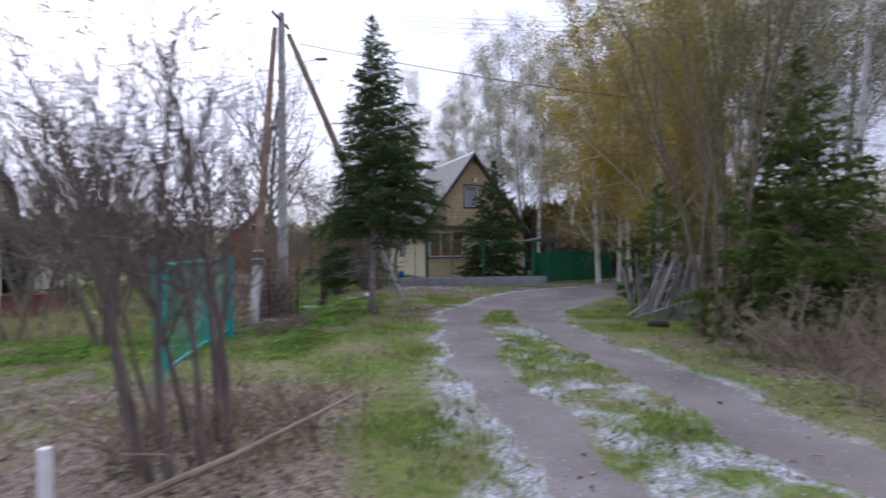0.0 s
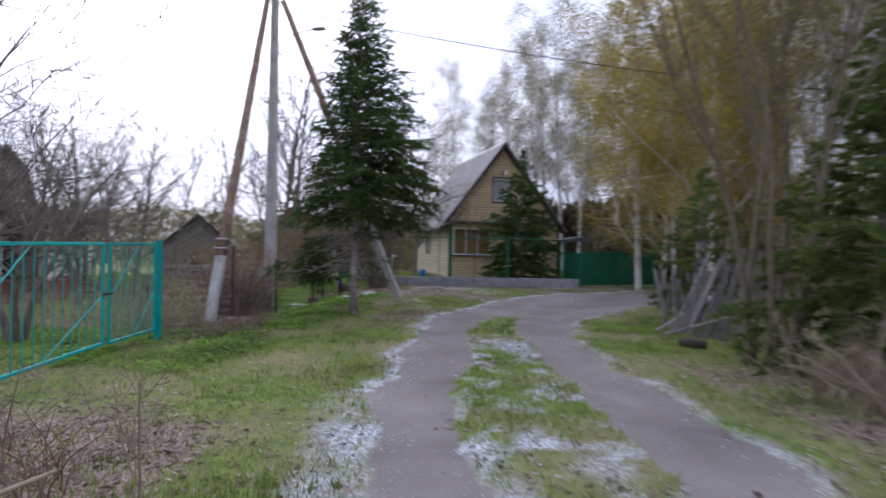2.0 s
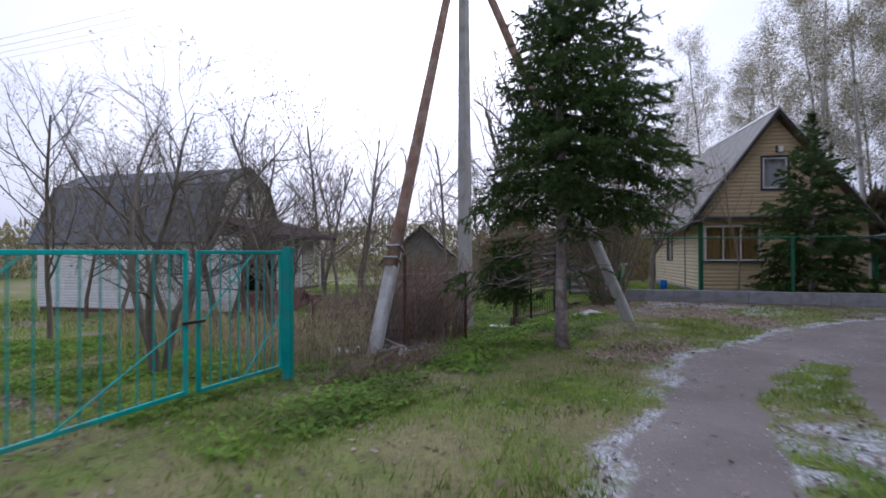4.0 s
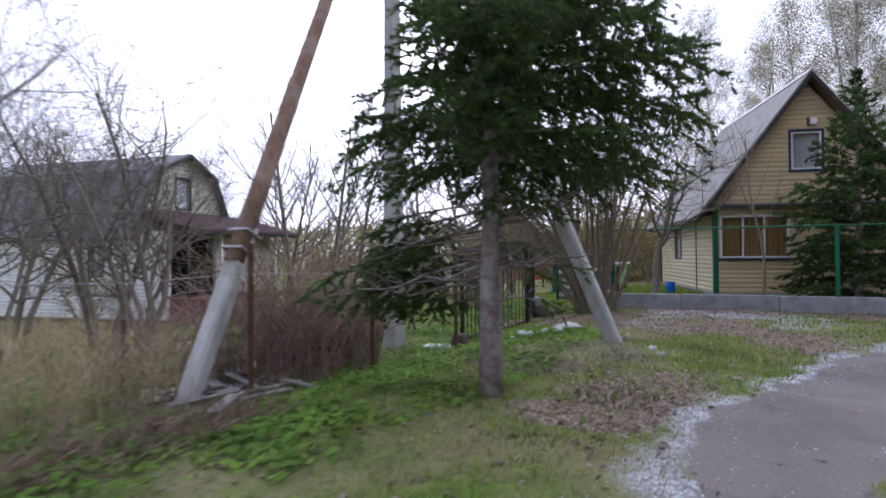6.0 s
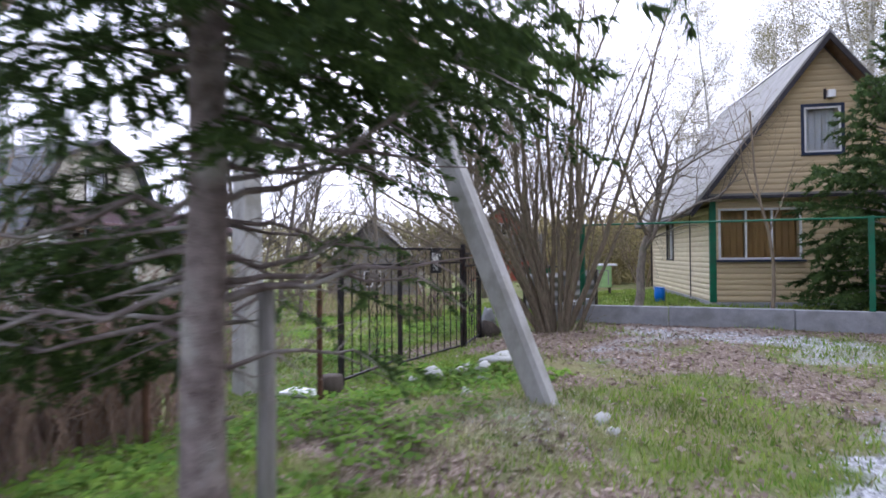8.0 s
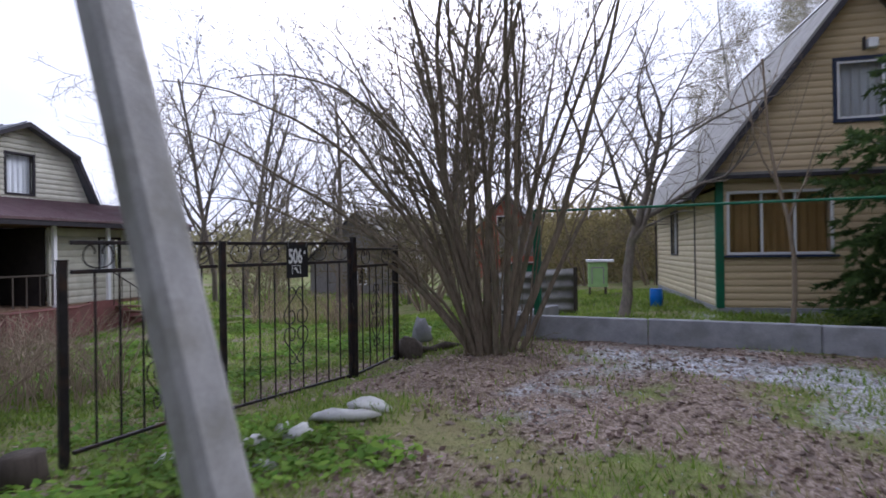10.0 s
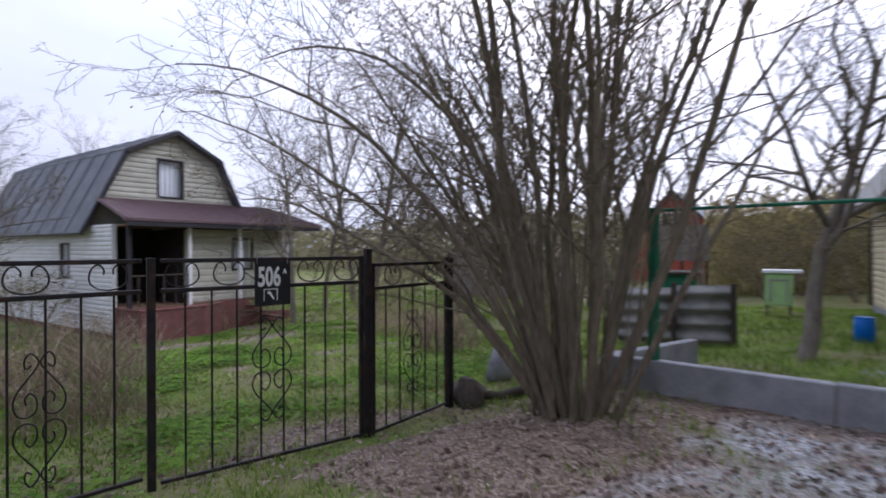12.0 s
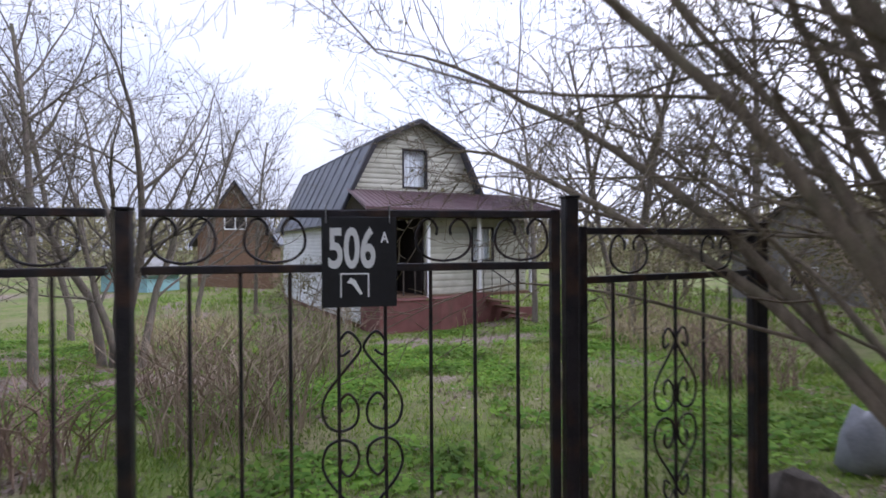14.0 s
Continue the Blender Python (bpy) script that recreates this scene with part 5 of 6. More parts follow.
# house number plate wired to the gate
plate = thing("number_plate", "black plate with white house number on the gate", "sign", pose(-4.275, 19.91, 0, 0, 0, 93.3))
part("plate", Shape().box((-0.148, -0.008, 1.125), (0.148, -0.002, 1.485), 0.003), SIGNBLACK, plate)


def letters(body, size, x, z, parent, name, wide=1.0):
    cu = bpy.data.curves.new(name, "FONT")
    cu.body, cu.size, cu.align_x, cu.align_y = body, size, "CENTER", "CENTER"
    cu.extrude, cu.offset = 0.0012, size * 0.026
    tmp = bpy.data.objects.new(name, cu)
    me = bpy.data.meshes.new_from_object(tmp)
    me.materials.clear()
    me.materials.append(SIGNWHITE)
    bpy.data.objects.remove(tmp)
    for v in me.vertices:
        v.co = Vector((v.co.x * wide, -v.co.z, v.co.y))
    o = part(name, me, None, parent, "white painted number")
    o.location = (x, -0.0105, z)
    return o


letters("506", 0.218, -0.03, 1.352, plate, "number", 0.58)
letters("A", 0.06, 0.1, 1.4, plate, "letter", 0.75)
for x0, x1, z0, z1 in ((-0.076, 0.038, 1.255, 1.261), (-0.076, -0.07, 1.165, 1.255), (0.032, 0.038, 1.165, 1.255)):
    part("emblem_line", Shape().box((x0, -0.0115, z0), (x1, -0.0085, z1)), SIGNWHITE, plate, "thin white emblem outline")
part("emblem", Shape().prism([(-0.05, 1.222), (-0.036, 1.244), (-0.016, 1.232), (0.012, 1.178), (0.002, 1.174), (-0.03, 1.218)], 0.002, Matrix.Translation((0, -0.0115, 0))), SIGNWHITE, plate, "small white hammer-shaped mark")
for x in (-0.13, 0.12):
    part("wire_tie", Shape().tube([(x, -0.012, 1.46), (x, -0.02, 1.53), (x, 0.03, 1.52)], 0.0025, 5), STEEL, plate)

# ---- concrete curb wall and green rail fence of the tan cottage ----
def on_curb(x):
    return 23.6 + 0.27 * (x + 3.83)


curb = thing("curb_wall", "low grey concrete curb wall round the garden", "wall")
cdir = math.degrees(math.atan(0.27))
for i in range(4):
    xa, xb = -3.85 + i * 2.02, -3.85 + (i + 1) * 2.02 - 0.012
    m = pose(xa, on_curb(xa), 0, 0, 0, cdir)
    part("slab", Shape().box((0, 0, -0.35), ((xb - xa) / math.cos(radians(cdir)), 0.14, 0.365 + 0.006 * (i % 2)), 0.012, m), CURB, curb)
part("return_slab", Shape().box((-3.99, 23.62, -0.35), (-3.85, 25.4, 0.36), 0.012), CURB, curb)
rail = thing("rail_fence", "green steel posts with a single top rail", "fence")
xs = (-3.41, 1.29, 3.6)
for i, x in enumerate(xs):
    y = on_curb(x) + 0.07
    w = 0.045
    part("post", Shape().box((x - w, y - w, 0.3), (x + w, y + w, 2.02), 0.006), GREEN, rail)
for a, b in zip(xs, xs[1:]):
    part("rail", Shape().tube([(a, on_curb(a) + 0.07, 1.99), (b, on_curb(b) + 0.07, 1.99)], 0.018, 8), GREEN, rail)

# green sheet fence at the lane's bend
sheet = thing("sheet_fence", "dark green profiled sheet fence and gate", "fence")


def profiled(p, q, z0, z1, name, parent, mat, pitch=0.2, dep=0.03, horizontal=False):
    d = Vector((q[0] - p[0], q[1] - p[1], 0))
    ln = d.length
    m = pose(p[0], p[1], 0, 0, 0, math.degrees(math.atan2(d.y, d.x)))
    prof = [(0, 0), (0.3, 0), (0.4, 1), (0.9, 1)]
    pts = []
    size = (z1 - z0) if horizontal else ln
    k = 0
    while k * pitch < size:
        pts += [((k + u) * pitch, v * dep) for u, v in prof if (k + u) * pitch <= size]
        k += 1
    vs, fs = [], []
    for a, y in pts:
        vs += [(a, y, z0), (a, y, z1)] if not horizontal else [(0, y, z0 + a), (ln, y, z0 + a)]
    n = len(pts)
    vs += [(x, y + 0.004, z) for x, y, z in vs]
    for i in range(n - 1):
        a = 2 * i
        fs += [(a, a + 2, a + 3, a + 1), (2 * n + a, 2 * n + a + 1, 2 * n + a + 3, 2 * n + a + 2), (a, 2 * n + a, 2 * n + a + 2, a + 2), (a + 1, a + 3, 2 * n + a + 3, 2 * n + a + 1)]
    return part(name, Shape().add(vs, fs, m), mat, parent)


profiled((4.35, 26.2), (6.0, 27.35), 0.08, 1.5, "panel", sheet, GREEN)
profiled((6.02, 27.36), (7.75, 28.55), 0.08, 1.5, "panel", sheet, GREEN)
profiled((3.75, 28.2), (4.33, 26.25), 0.08, 1.45, "panel", sheet, GREEN)
for x, y in ((4.34, 26.2), (6.0, 27.36), (7.78, 28.57), (3.72, 28.25)):
    part("post", Shape().box((x - 0.04, y - 0.04, -0.2), (x + 0.04, y + 0.04, 1.62), 0.006), GREEN, sheet)
for z in (0.12, 1.5):
    part("rail", Shape().tube([(4.34, 26.24, z), (7.78, 28.6, z)], 0.02, 6), GREEN, sheet)
can = thing("gate_canopy", "small dark canopy roof over the garden gate", "canopy", pose(4.3, 30.2, 0, 0, 0, 30))
for x in (-0.9, 0.9):
    part("post", Shape().box((x - 0.05, -0.05, -0.2), (x + 0.05, 0.05, 2.0), 0.006), GREEN, can)
part("roof", Shape().prism([(-1.2, 1.98), (1.2, 1.98), (1.25, 2.04), (0, 2.22), (-1.25, 2.04)], 0.8, Matrix.Translation((0, -0.4, 0))), DARKROOF, can)


# ---- houses ----
def window(parent, x0, x1, z0, z1, y, frame_mat, inner, mullions=(), pane_back=0.16, depth=0.06, fw=0.055, flip=False, transoms=()):
    """A framed window in a wall that faces -y; y is the wall's outer face."""
    fr = Shape()
    fr.box((x0 - fw, y - depth / 2, z0 - fw), (x0, y + depth, z1 + fw), 0.006)
    fr.box((x1, y - depth / 2, z0 - fw), (x1 + fw, y + depth, z1 + fw), 0.006)
    fr.box((x0, y - depth / 2, z1), (x1, y + depth, z1 + fw), 0.006)
    fr.box((x0, y - depth / 2, z0 - fw), (x1, y + depth, z0), 0.006)
    win = part("window_frame", fr, frame_mat, parent)
    for mx in mullions:
        part("mullion", Shape().box((mx - 0.022, y - 0.01, z0), (mx + 0.022, y + depth * 0.8, z1), 0.005), WHITEPAINT, win)
    for tz in transoms:
        part("transom", Shape().box((x0, y - 0.008, tz - 0.02), (x1, y + depth * 0.75, tz + 0.02), 0.005), WHITEPAINT, win)
    xs = [x0, *mullions, x1]
    for a, b in zip(xs, xs[1:]):
        g = part("pane", Shape().box((a + 0.004, y + 0.02, z0 + 0.004), (b - 0.004, y + 0.026, z1 - 0.004)), glass, win)
        g.visible_shadow = False
        c = Shape()
        k = max(int((b - a) / 0.05), 3)
        vs, fs = [], []
        for i in range(k + 1):
            yy = y + pane_back + 0.02 * math.sin(i * 2.1 + a * 5)
            vs += [(a + (b - a) * i / k, yy, z0), (a + (b - a) * i / k, yy, z1)]
        fs = [(2 * i, 2 * i + 2, 2 * i + 3, 2 * i + 1) for i in range(k)]
        c.add(vs, fs)
        part("curtain", c, inner, win)
    return win


def holed(x0, x1, z0, z1, holes, y0, y1):
    """A wall slab with openings cut through it."""
    xs = sorted({x0, x1, *[h[0] for h in holes], *[h[1] for h in holes]})
    zs = sorted({z0, z1, *[h[2] for h in holes], *[h[3] for h in holes]})
    s = Shape()
    for a, b in zip(xs, xs[1:]):
        for c, d in zip(zs, zs[1:]):
            if not any(h[0] <= a and b <= h[1] and h[2] <= c and d <= h[3] for h in holes):
                s.box((a, y0, c), (b, y1, d))
    return welded(s)


def board_spans(a, b, z0, z1, holes):
    spans = [(a, b)]
    for h in holes:
        if z1 > h[2] and z0 < h[3]:
            nxt = []
            for s, e in spans:
                if h[1] <= s or h[0] >= e:
                    nxt.append((s, e))
                else:
                    if h[0] > s:
                        nxt.append((s, h[0]))
                    if h[1] < e:
                        nxt.append((h[1], e))
            spans = nxt
    return spans


def siding(parent, a, b, z0, z1, y, holes, mat, pitch=0.145, edges=None, name="board"):
    """Rounded boards one above the other, each an object of its own. edges(z) narrows them under a gable."""
    z = z0
    while z < z1 - 0.02:
        zt = min(z + pitch - 0.006, z1)
        lo, hi = (a, b) if edges is None else edges(zt)
        if hi - lo > 0.1:
            for s, e in board_spans(lo, hi, z, zt, holes):
                if e - s > 0.03:
                    h = zt - z
                    prof = [(0, 0.004), (-0.012, 0.008), (-0.024, h * 0.3), (-0.024, h * 0.7), (-0.012, h - 0.006), (0, h - 0.002)]
                    vs = [(x, y + u, z + w) for x in (s + 0.002, e - 0.002) for u, w in prof]
                    n = len(prof)
                    fs = [tuple(range(n)), tuple(range(2 * n - 1, n - 1, -1))] + [(i, (i + 1) % n, (i + 1) % n + n, i + n) for i in range(n)]
                    part(name, Shape().add(vs, fs), mat, parent)
        z += pitch


# tan cottage with a steep grey roof
H1 = thing("cottage", "tan board-clad cottage with steep grey slate roof", "house", pose(-1.83, 28.81, 0, 0, 0, 25.7))
W1, D1 = 5.8, 7.4
fw_holes = [(0.22, 2.1, 1.27, 2.5)]
front = part("wall_front", holed(0, W1, -0.3, 2.9, fw_holes, 0.0, 0.15), TAN, H1, "tan log-profile board wall")
siding(front, 0.0, W1, 0.12, 2.86, 0.0, [(0.16, 2.16, 1.2, 2.57)], TAN)
side = part("wall_side", holed(0, D1, -0.3, 2.62, [(D1 - 4.9, D1 - 4.05, 1.2, 2.4)], 0.0, 0.15), CREAM, H1, "cream board side wall")
side.matrix_local = pose(-0.001, D1, 0, 0, 0, -90)
siding(side, 0.0, D1, 0.12, 2.6, 0.0, [(D1 - 4.95 - 0.1, D1 - 4.0 + 0.1 - 0.05, 1.14, 2.47)], CREAM)
part("plinth", Shape().box((-0.02, -0.02, -0.6), (W1 + 0.02, D1 + 0.02, 0.11), 0.01), CURB, H1, "grey concrete plinth")
part("wall_back", Shape().box((0.15, D1 - 0.15, 0.11), (W1, D1, 2.9)), TAN, H1)
part("wall_far", Shape().box((W1 - 0.15, 0.15, 0.11), (W1, D1 - 0.15, 2.9)), TAN, H1)
RX, RZ = 2.68, 6.93
tri = [(0.03, 2.92), (5.77, 2.92), (RX, RZ - 0.25)]
gb = Shape()
x0, x1, z0, z1 = 2.26, 3.12, 3.95, 5.12
cut = lambda z: (RX - (RZ - 0.2 - z) / (RZ - 3.12) * 2.86, RX + (RZ - 0.2 - z) / (RZ - 3.12) * 3.0)
for za, zb, inner in ((2.92, z0, None), (z0, z1, (x0, x1)), (z1, RZ - 0.22, None)):
    (l0, r0), (l1, r1) = cut(za), cut(zb)
    if inner is None:
        gb.prism([(l0, za), (r0, za), (r1, zb), (l1, zb)], 0.12, Matrix.Translation((0, 0.04, 0)))
    else:
        gb.prism([(l0, za), (inner[0], za), (inner[0], zb), (l1, zb)], 0.12, Matrix.Translation((0, 0.04, 0)))
        gb.prism([(inner[1], za), (r0, za), (r1, zb), (inner[1], zb)], 0.12, Matrix.Translation((0, 0.04, 0)))
gwall = part("gable_front", gb, TAN, H1, "tan boarded gable")
siding(gwall, 0, W1, 3.02, RZ - 0.3, 0.04, [(x0 - 0.07, x1 + 0.07, z0 - 0.07, z1 + 0.07)], TAN, 0.145, cut)
part("gable_back", Shape().prism(tri, 0.1, Matrix.Translation((0, D1 - 0.15, 0))), TAN, H1)
window(H1, 0.22, 2.1, 1.27, 2.5, 0.0, WHITEPAINT, CURTAIN, (0.84, 1.46))
part("sill", Shape().box((0.1, -0.12, 1.16), (2.22, 0.0, 1.21), 0.008), BLUETRIM, H1, "dark blue sill board")
window(H1, x0, x1, z0, z1, 0.03, BLUETRIM, NET, (), fw=0.075)
part("window_sash", Shape().box((x0, 0.02, z0), (x0 + 0.05, 0.06, z1), 0.004).box((x1 - 0.05, 0.02, z0), (x1, 0.06, z1), 0.004).box((x0 + 0.05, 0.02, z0), (x1 - 0.05, 0.06, z0 + 0.05), 0.004).box((x0 + 0.05, 0.02, z1 - 0.05), (x1 - 0.05, 0.06, z1), 0.004), WHITEPAINT, H1)
sw = window(side, D1 - 4.9, D1 - 4.05, 1.2, 2.4, -0.01, DARKWOOD, NET, (D1 - 4.45,), fw=0.05)
part("drip_roof", Shape().prism([(-0.25, 2.86), (W1 + 0.2, 2.86), (W1 + 0.2, 2.92), (-0.25, 2.92)], 0.34, Matrix.Translation((0, -0.3, 0))), SLATE, H1, "narrow grey drip roof above the windows")
part("drip_board", Shape().box((-0.25, -0.34, 2.78), (W1 + 0.2, -0.31, 2.86), 0.004), DARKWOOD, H1)
part("corner_board", Shape().box((-0.05, -0.052, 0.1), (0.1, -0.026, 2.78), 0.006), GREEN, H1, "green corner board")
part("corner_board", Shape().box((-0.052, -0.025, 0.1), (-0.028, 0.06, 2.6), 0.006), GREEN, H1, "green corner board")
part("side_batten", Shape().box((-0.045, 1.9, 0.1), (-0.026, 1.96, 2.6), 0.004), DARKWOOD, H1)
for ex, sg, nm in ((-0.6, -1, "roof_left"), (6.12, 1, "roof_right")):
    ez = 2.5
    part(nm, Shape().prism([(RX, RZ - 0.1), (RX, RZ), (ex + sg * 0.05, ez + 0.02), (ex, ez - 0.05)], D1 + 0.75, Matrix.Translation((0, -0.4, 0))), SLATE, H1, "steep grey slate roof slope")
    part("barge_board", Shape().prism([(RX, RZ - 0.24), (RX, RZ - 0.06), (ex, ez - 0.02), (ex, ez - 0.2)], 0.035, Matrix.Translation((0, -0.435, 0))), DARKWOOD, H1, "dark barge board")
    part("soffit", Shape().prism([(RX, RZ - 0.18), (RX, RZ - 0.11), (ex, ez - 0.06), (ex, ez - 0.1)], 0.4, Matrix.Translation((0, -0.4, 0))), BROWNWOOD, H1)
part("ridge_cap", Shape().prism([(RX - 0.12, RZ - 0.11), (RX, RZ + 0.04), (RX + 0.12, RZ - 0.11)], D1 + 0.78, Matrix.Translation((0, -0.42, 0))), STEEL, H1, "pale metal ridge cap")
part("gutter", Shape().tube([(-0.6, -0.4, 2.42), (-0.6, D1 + 0.3, 2.42)], 0.04, 8), DARKWOOD, H1)
part("downpipe", Shape().tube([(-0.6, D1 - 0.2, 2.42), (-0.1, D1 - 0.15, 2.3), (-0.08, D1 - 0.15, 0.1)], 0.03, 8), DARKWOOD, H1)
part("lamp_box", Shape().box((2.78, -0.1, 5.32), (2.96, 0.02, 5.52), 0.015), WHITEPAINT, H1, "small white lamp box")
part("lamp_bracket", Shape().box((2.72, -0.06, 5.3), (2.75, 0.02, 5.56), 0.004), DARKWOOD, H1)
part("ceiling_slab", Shape().box((0.15, 0.15, 2.75), (W1 - 0.15, D1 - 0.15, 2.85)), TAN, H1)

# white house with a gambrel roof and a maroon porch
H2 = thing("gambrel_house", "white clapboard house with dark gambrel roof", "house", pose(-19.7, 21.25, 0, 0, 0, 111))
# local x runs along the front to the north, local y runs back from the gable
B2 = -1.05
HW, D2, PF, PW = 2.55, 9.0, -2.3, -1.5


def gam(z):
    w = 1.55 + (HW - 1.55) * (4.62 - z) / (4.62 - 2.3) if z < 4.62 else 1.55 * (5.42 - z) / (5.42 - 4.62)
    return (-max(w, 0.01), max(w, 0.01))


slope = lambda x: 5.42 - abs(x) * (5.42 - 4.62) / 1.55
gs2 = Shape()
for poly in ([(-HW, 2.3), (-0.52, 2.3), (-0.52, 3.3), (-0.52, 4.52), (-0.52, slope(0.52)), (-1.55, 4.62)], [(0.3, 2.3), (HW, 2.3), (1.55, 4.62), (0.3, slope(0.3)), (0.3, 4.52), (0.3, 3.3)], [(-0.52, 2.3), (0.3, 2.3), (0.3, 3.3), (-0.52, 3.3)], [(-0.52, 4.52), (0.3, 4.52), (0.3, slope(0.3)), (0, 5.42), (-0.52, slope(0.52))]):
    gs2.prism(poly, 0.1, Matrix.Translation((0, 0.01, 0)))
gf2 = part("gable_front", welded(gs2), GABLE, H2, "grey-white boarded gable")
siding(gf2, 0, 0, 3.05, 5.3, 0.0, [(-0.57, 0.35, 3.25, 4.57)], GABLE, 0.16, gam)
window(H2, -0.5, 0.28, 3.32, 4.5, 0.0, DARKWOOD, NET, (), fw=0.06)
part("wall_house_front", Shape().box((-HW, 0.0, B2), (HW, 0.1, 2.3)), WHITEWALL, H2)
south = part("wall_south", holed(PW, D2, B2 + 0.25, 2.3, [(1.35, 1.95, 0.75, 1.75)], 0.0, 0.1), WHITEWALL, H2, "white clapboard side wall")
siding(south, PW, D2, B2 + 0.26, 2.29, 0.0, [(1.3, 2.0, 0.7, 1.8)], WHITEWALL, 0.13)
south.matrix_local = Matrix(((0, 1, 0, -HW), (1, 0, 0, 0), (0, 0, 1, 0), (0, 0, 0, 1)))
window(south, 1.35, 1.95, 0.75, 1.75, 0.0, DARKWOOD, NET, (1.65,), fw=0.05)
part("plinth", Shape().box((-HW + 0.03, PW + 0.02, B2 - 0.5), (HW - 0.03, D2, B2 + 0.25), 0.01), SKIRT, H2, "maroon painted plinth")
part("wall_north", Shape().box((HW - 0.1, 0.1, B2), (HW, D2, 2.3)), WHITEWALL, H2)
part("wall_back", Shape().prism([(-HW, B2), (HW, B2), (HW, 2.3), (1.55, 4.62), (0, 5.4), (-1.55, 4.62), (-HW, 2.3)], 0.1, Matrix.Translation((0, D2 - 0.1, 0))), WHITEWALL, H2)
for sg in (-1, 1):
    part("roof_lower", Shape().prism([(sg * (HW + 0.28), 2.02), (sg * (HW + 0.32), 2.08), (sg * 1.58, 4.7), (sg * 1.53, 4.62)], D2 + 0.5, Matrix.Translation((0, -0.25, 0))), DARKROOF, H2, "dark grey steep lower roof slope")
    part("roof_upper", Shape().prism([(sg * 1.6, 4.6), (sg * 1.62, 4.68), (0, 5.5), (0, 5.42)], D2 + 0.6, Matrix.Translation((0, -0.3, 0))), DARKROOF, H2, "dark grey upper roof slope")
    part("barge_board", Shape().prism([(sg * (HW + 0.3), 1.98), (sg * (HW + 0.33), 2.08), (sg * 1.6, 4.7), (sg * 1.5, 4.58)], 0.03, Matrix.Translation((0, -0.29, 0))), DARKWOOD, H2)
    part("barge_board", Shape().prism([(sg * 1.63, 4.56), (sg * 1.63, 4.68), (0, 5.5), (0, 5.36)], 0.03, Matrix.Translation((0, -0.335, 0))), DARKWOOD, H2)
for i in range(10):
    y = -0.2 + i * (D2 + 0.3) / 9
    part("roof_seam", Shape().tube([(-(HW + 0.32), y, 2.1), (-1.6, y, 4.72), (-0.02, y, 5.52)], 0.02, 5), DARKROOF, H2)
# porch: shed roof, open corner, boarded wall with a window, skirting and steps
PR = 4.1
pr = Shape()
pr.add([(-HW - 0.2, PF - 0.35, 2.36), (PR, PF - 0.35, 2.36), (PR - 0.3, 0.0, 3.1), (-HW + 0.15, 0.0, 3.1), (-HW - 0.2, PF - 0.35, 2.43), (PR, PF - 0.35, 2.43), (PR - 0.3, 0.0, 3.17), (-HW + 0.15, 0.0, 3.17)], [(0, 1, 2, 3), (4, 7, 6, 5), (0, 4, 5, 1), (1, 5, 6, 2), (2, 6, 7, 3), (3, 7, 4, 0)])
part("porch_roof", pr, MAROON, H2, "faded maroon corrugated porch roof")
for i in range(44):
    x = -HW - 0.15 + i * (PR + HW + 0.2) / 44
    xt = -HW + 0.15 + (i / 44) * (PR - 0.3 + HW - 0.15)
    part("roof_rib", Shape().tube([(x, PF - 0.36, 2.44), (xt, -0.01, 3.18)], 0.016, 4), MAROON, H2)
part("porch_fascia", Shape().box((-HW - 0.15, PF - 0.33, 2.22), (PR - 0.05, PF - 0.3, 2.36), 0.004), DARKWOOD, H2)
landing = [(-2.52, -1.45), (-2.5, -2.95), (-0.75, -3.05), (0.22, -2.4), (0.22, -1.45)]
nl = len(landing)
part("porch_skirt", Shape().add([(x, y, z) for z in (B2 - 0.4, -0.06) for x, y in landing], [tuple(range(nl)), tuple(range(nl, 2 * nl))] + [(i, (i + 1) % nl, (i + 1) % nl + nl, i + nl) for i in range(nl)]), SKIRT, H2, "maroon sheeted porch landing")
for (xa, ya), (xb, yb) in zip(landing[:4], landing[1:4]):
    part("landing_trim", Shape().tube([(xa, ya, -0.05), (xb, yb, -0.05)], 0.03, 6), SKIRT, H2)
part("porch_skirt", Shape().box((0.23, PF - 0.02, B2 - 0.3), (1.0, PF + 0.05, 0.0), 0.006), SKIRT, H2, "maroon boarded porch skirting")
part("porch_skirt", Shape().prism([(1.0, B2 - 0.3), (2.9, B2 - 0.3), (2.9, -0.55), (1.9, -0.5), (1.0, 0.0)], 0.06, Matrix.Translation((0, PF - 0.015, 0))), SKIRT, H2)
part("porch_floor", Shape().box((-HW + 0.05, PF + 0.05, -0.12), (2.9, -0.001, -0.04)), BROWNWOOD, H2)
for x in (-HW + 0.08, -0.75, 0.95, 2.85):
    part("porch_post", Shape().box((x - 0.05, PF + 0.0, -0.1), (x + 0.05, PF + 0.1, 2.34), 0.006), WHITEPAINT if x > -0.8 else DARKWOOD, H2)
pw = part("porch_wall", holed(-0.7, 2.85, -0.05, 2.2, [(0.9, 1.6, 0.95, 1.9)], PF + 0.35, PF + 0.42), GABLE, H2, "cream boarded porch wall")
siding(pw, -0.7, 2.85, -0.04, 2.19, PF + 0.35, [(0.84, 1.66, 0.89, 1.96)], GABLE, 0.2)
window(H2, 0.9, 1.6, 0.95, 1.9, PF + 0.34, DARKWOOD, NET, (1.25,), fw=0.05)
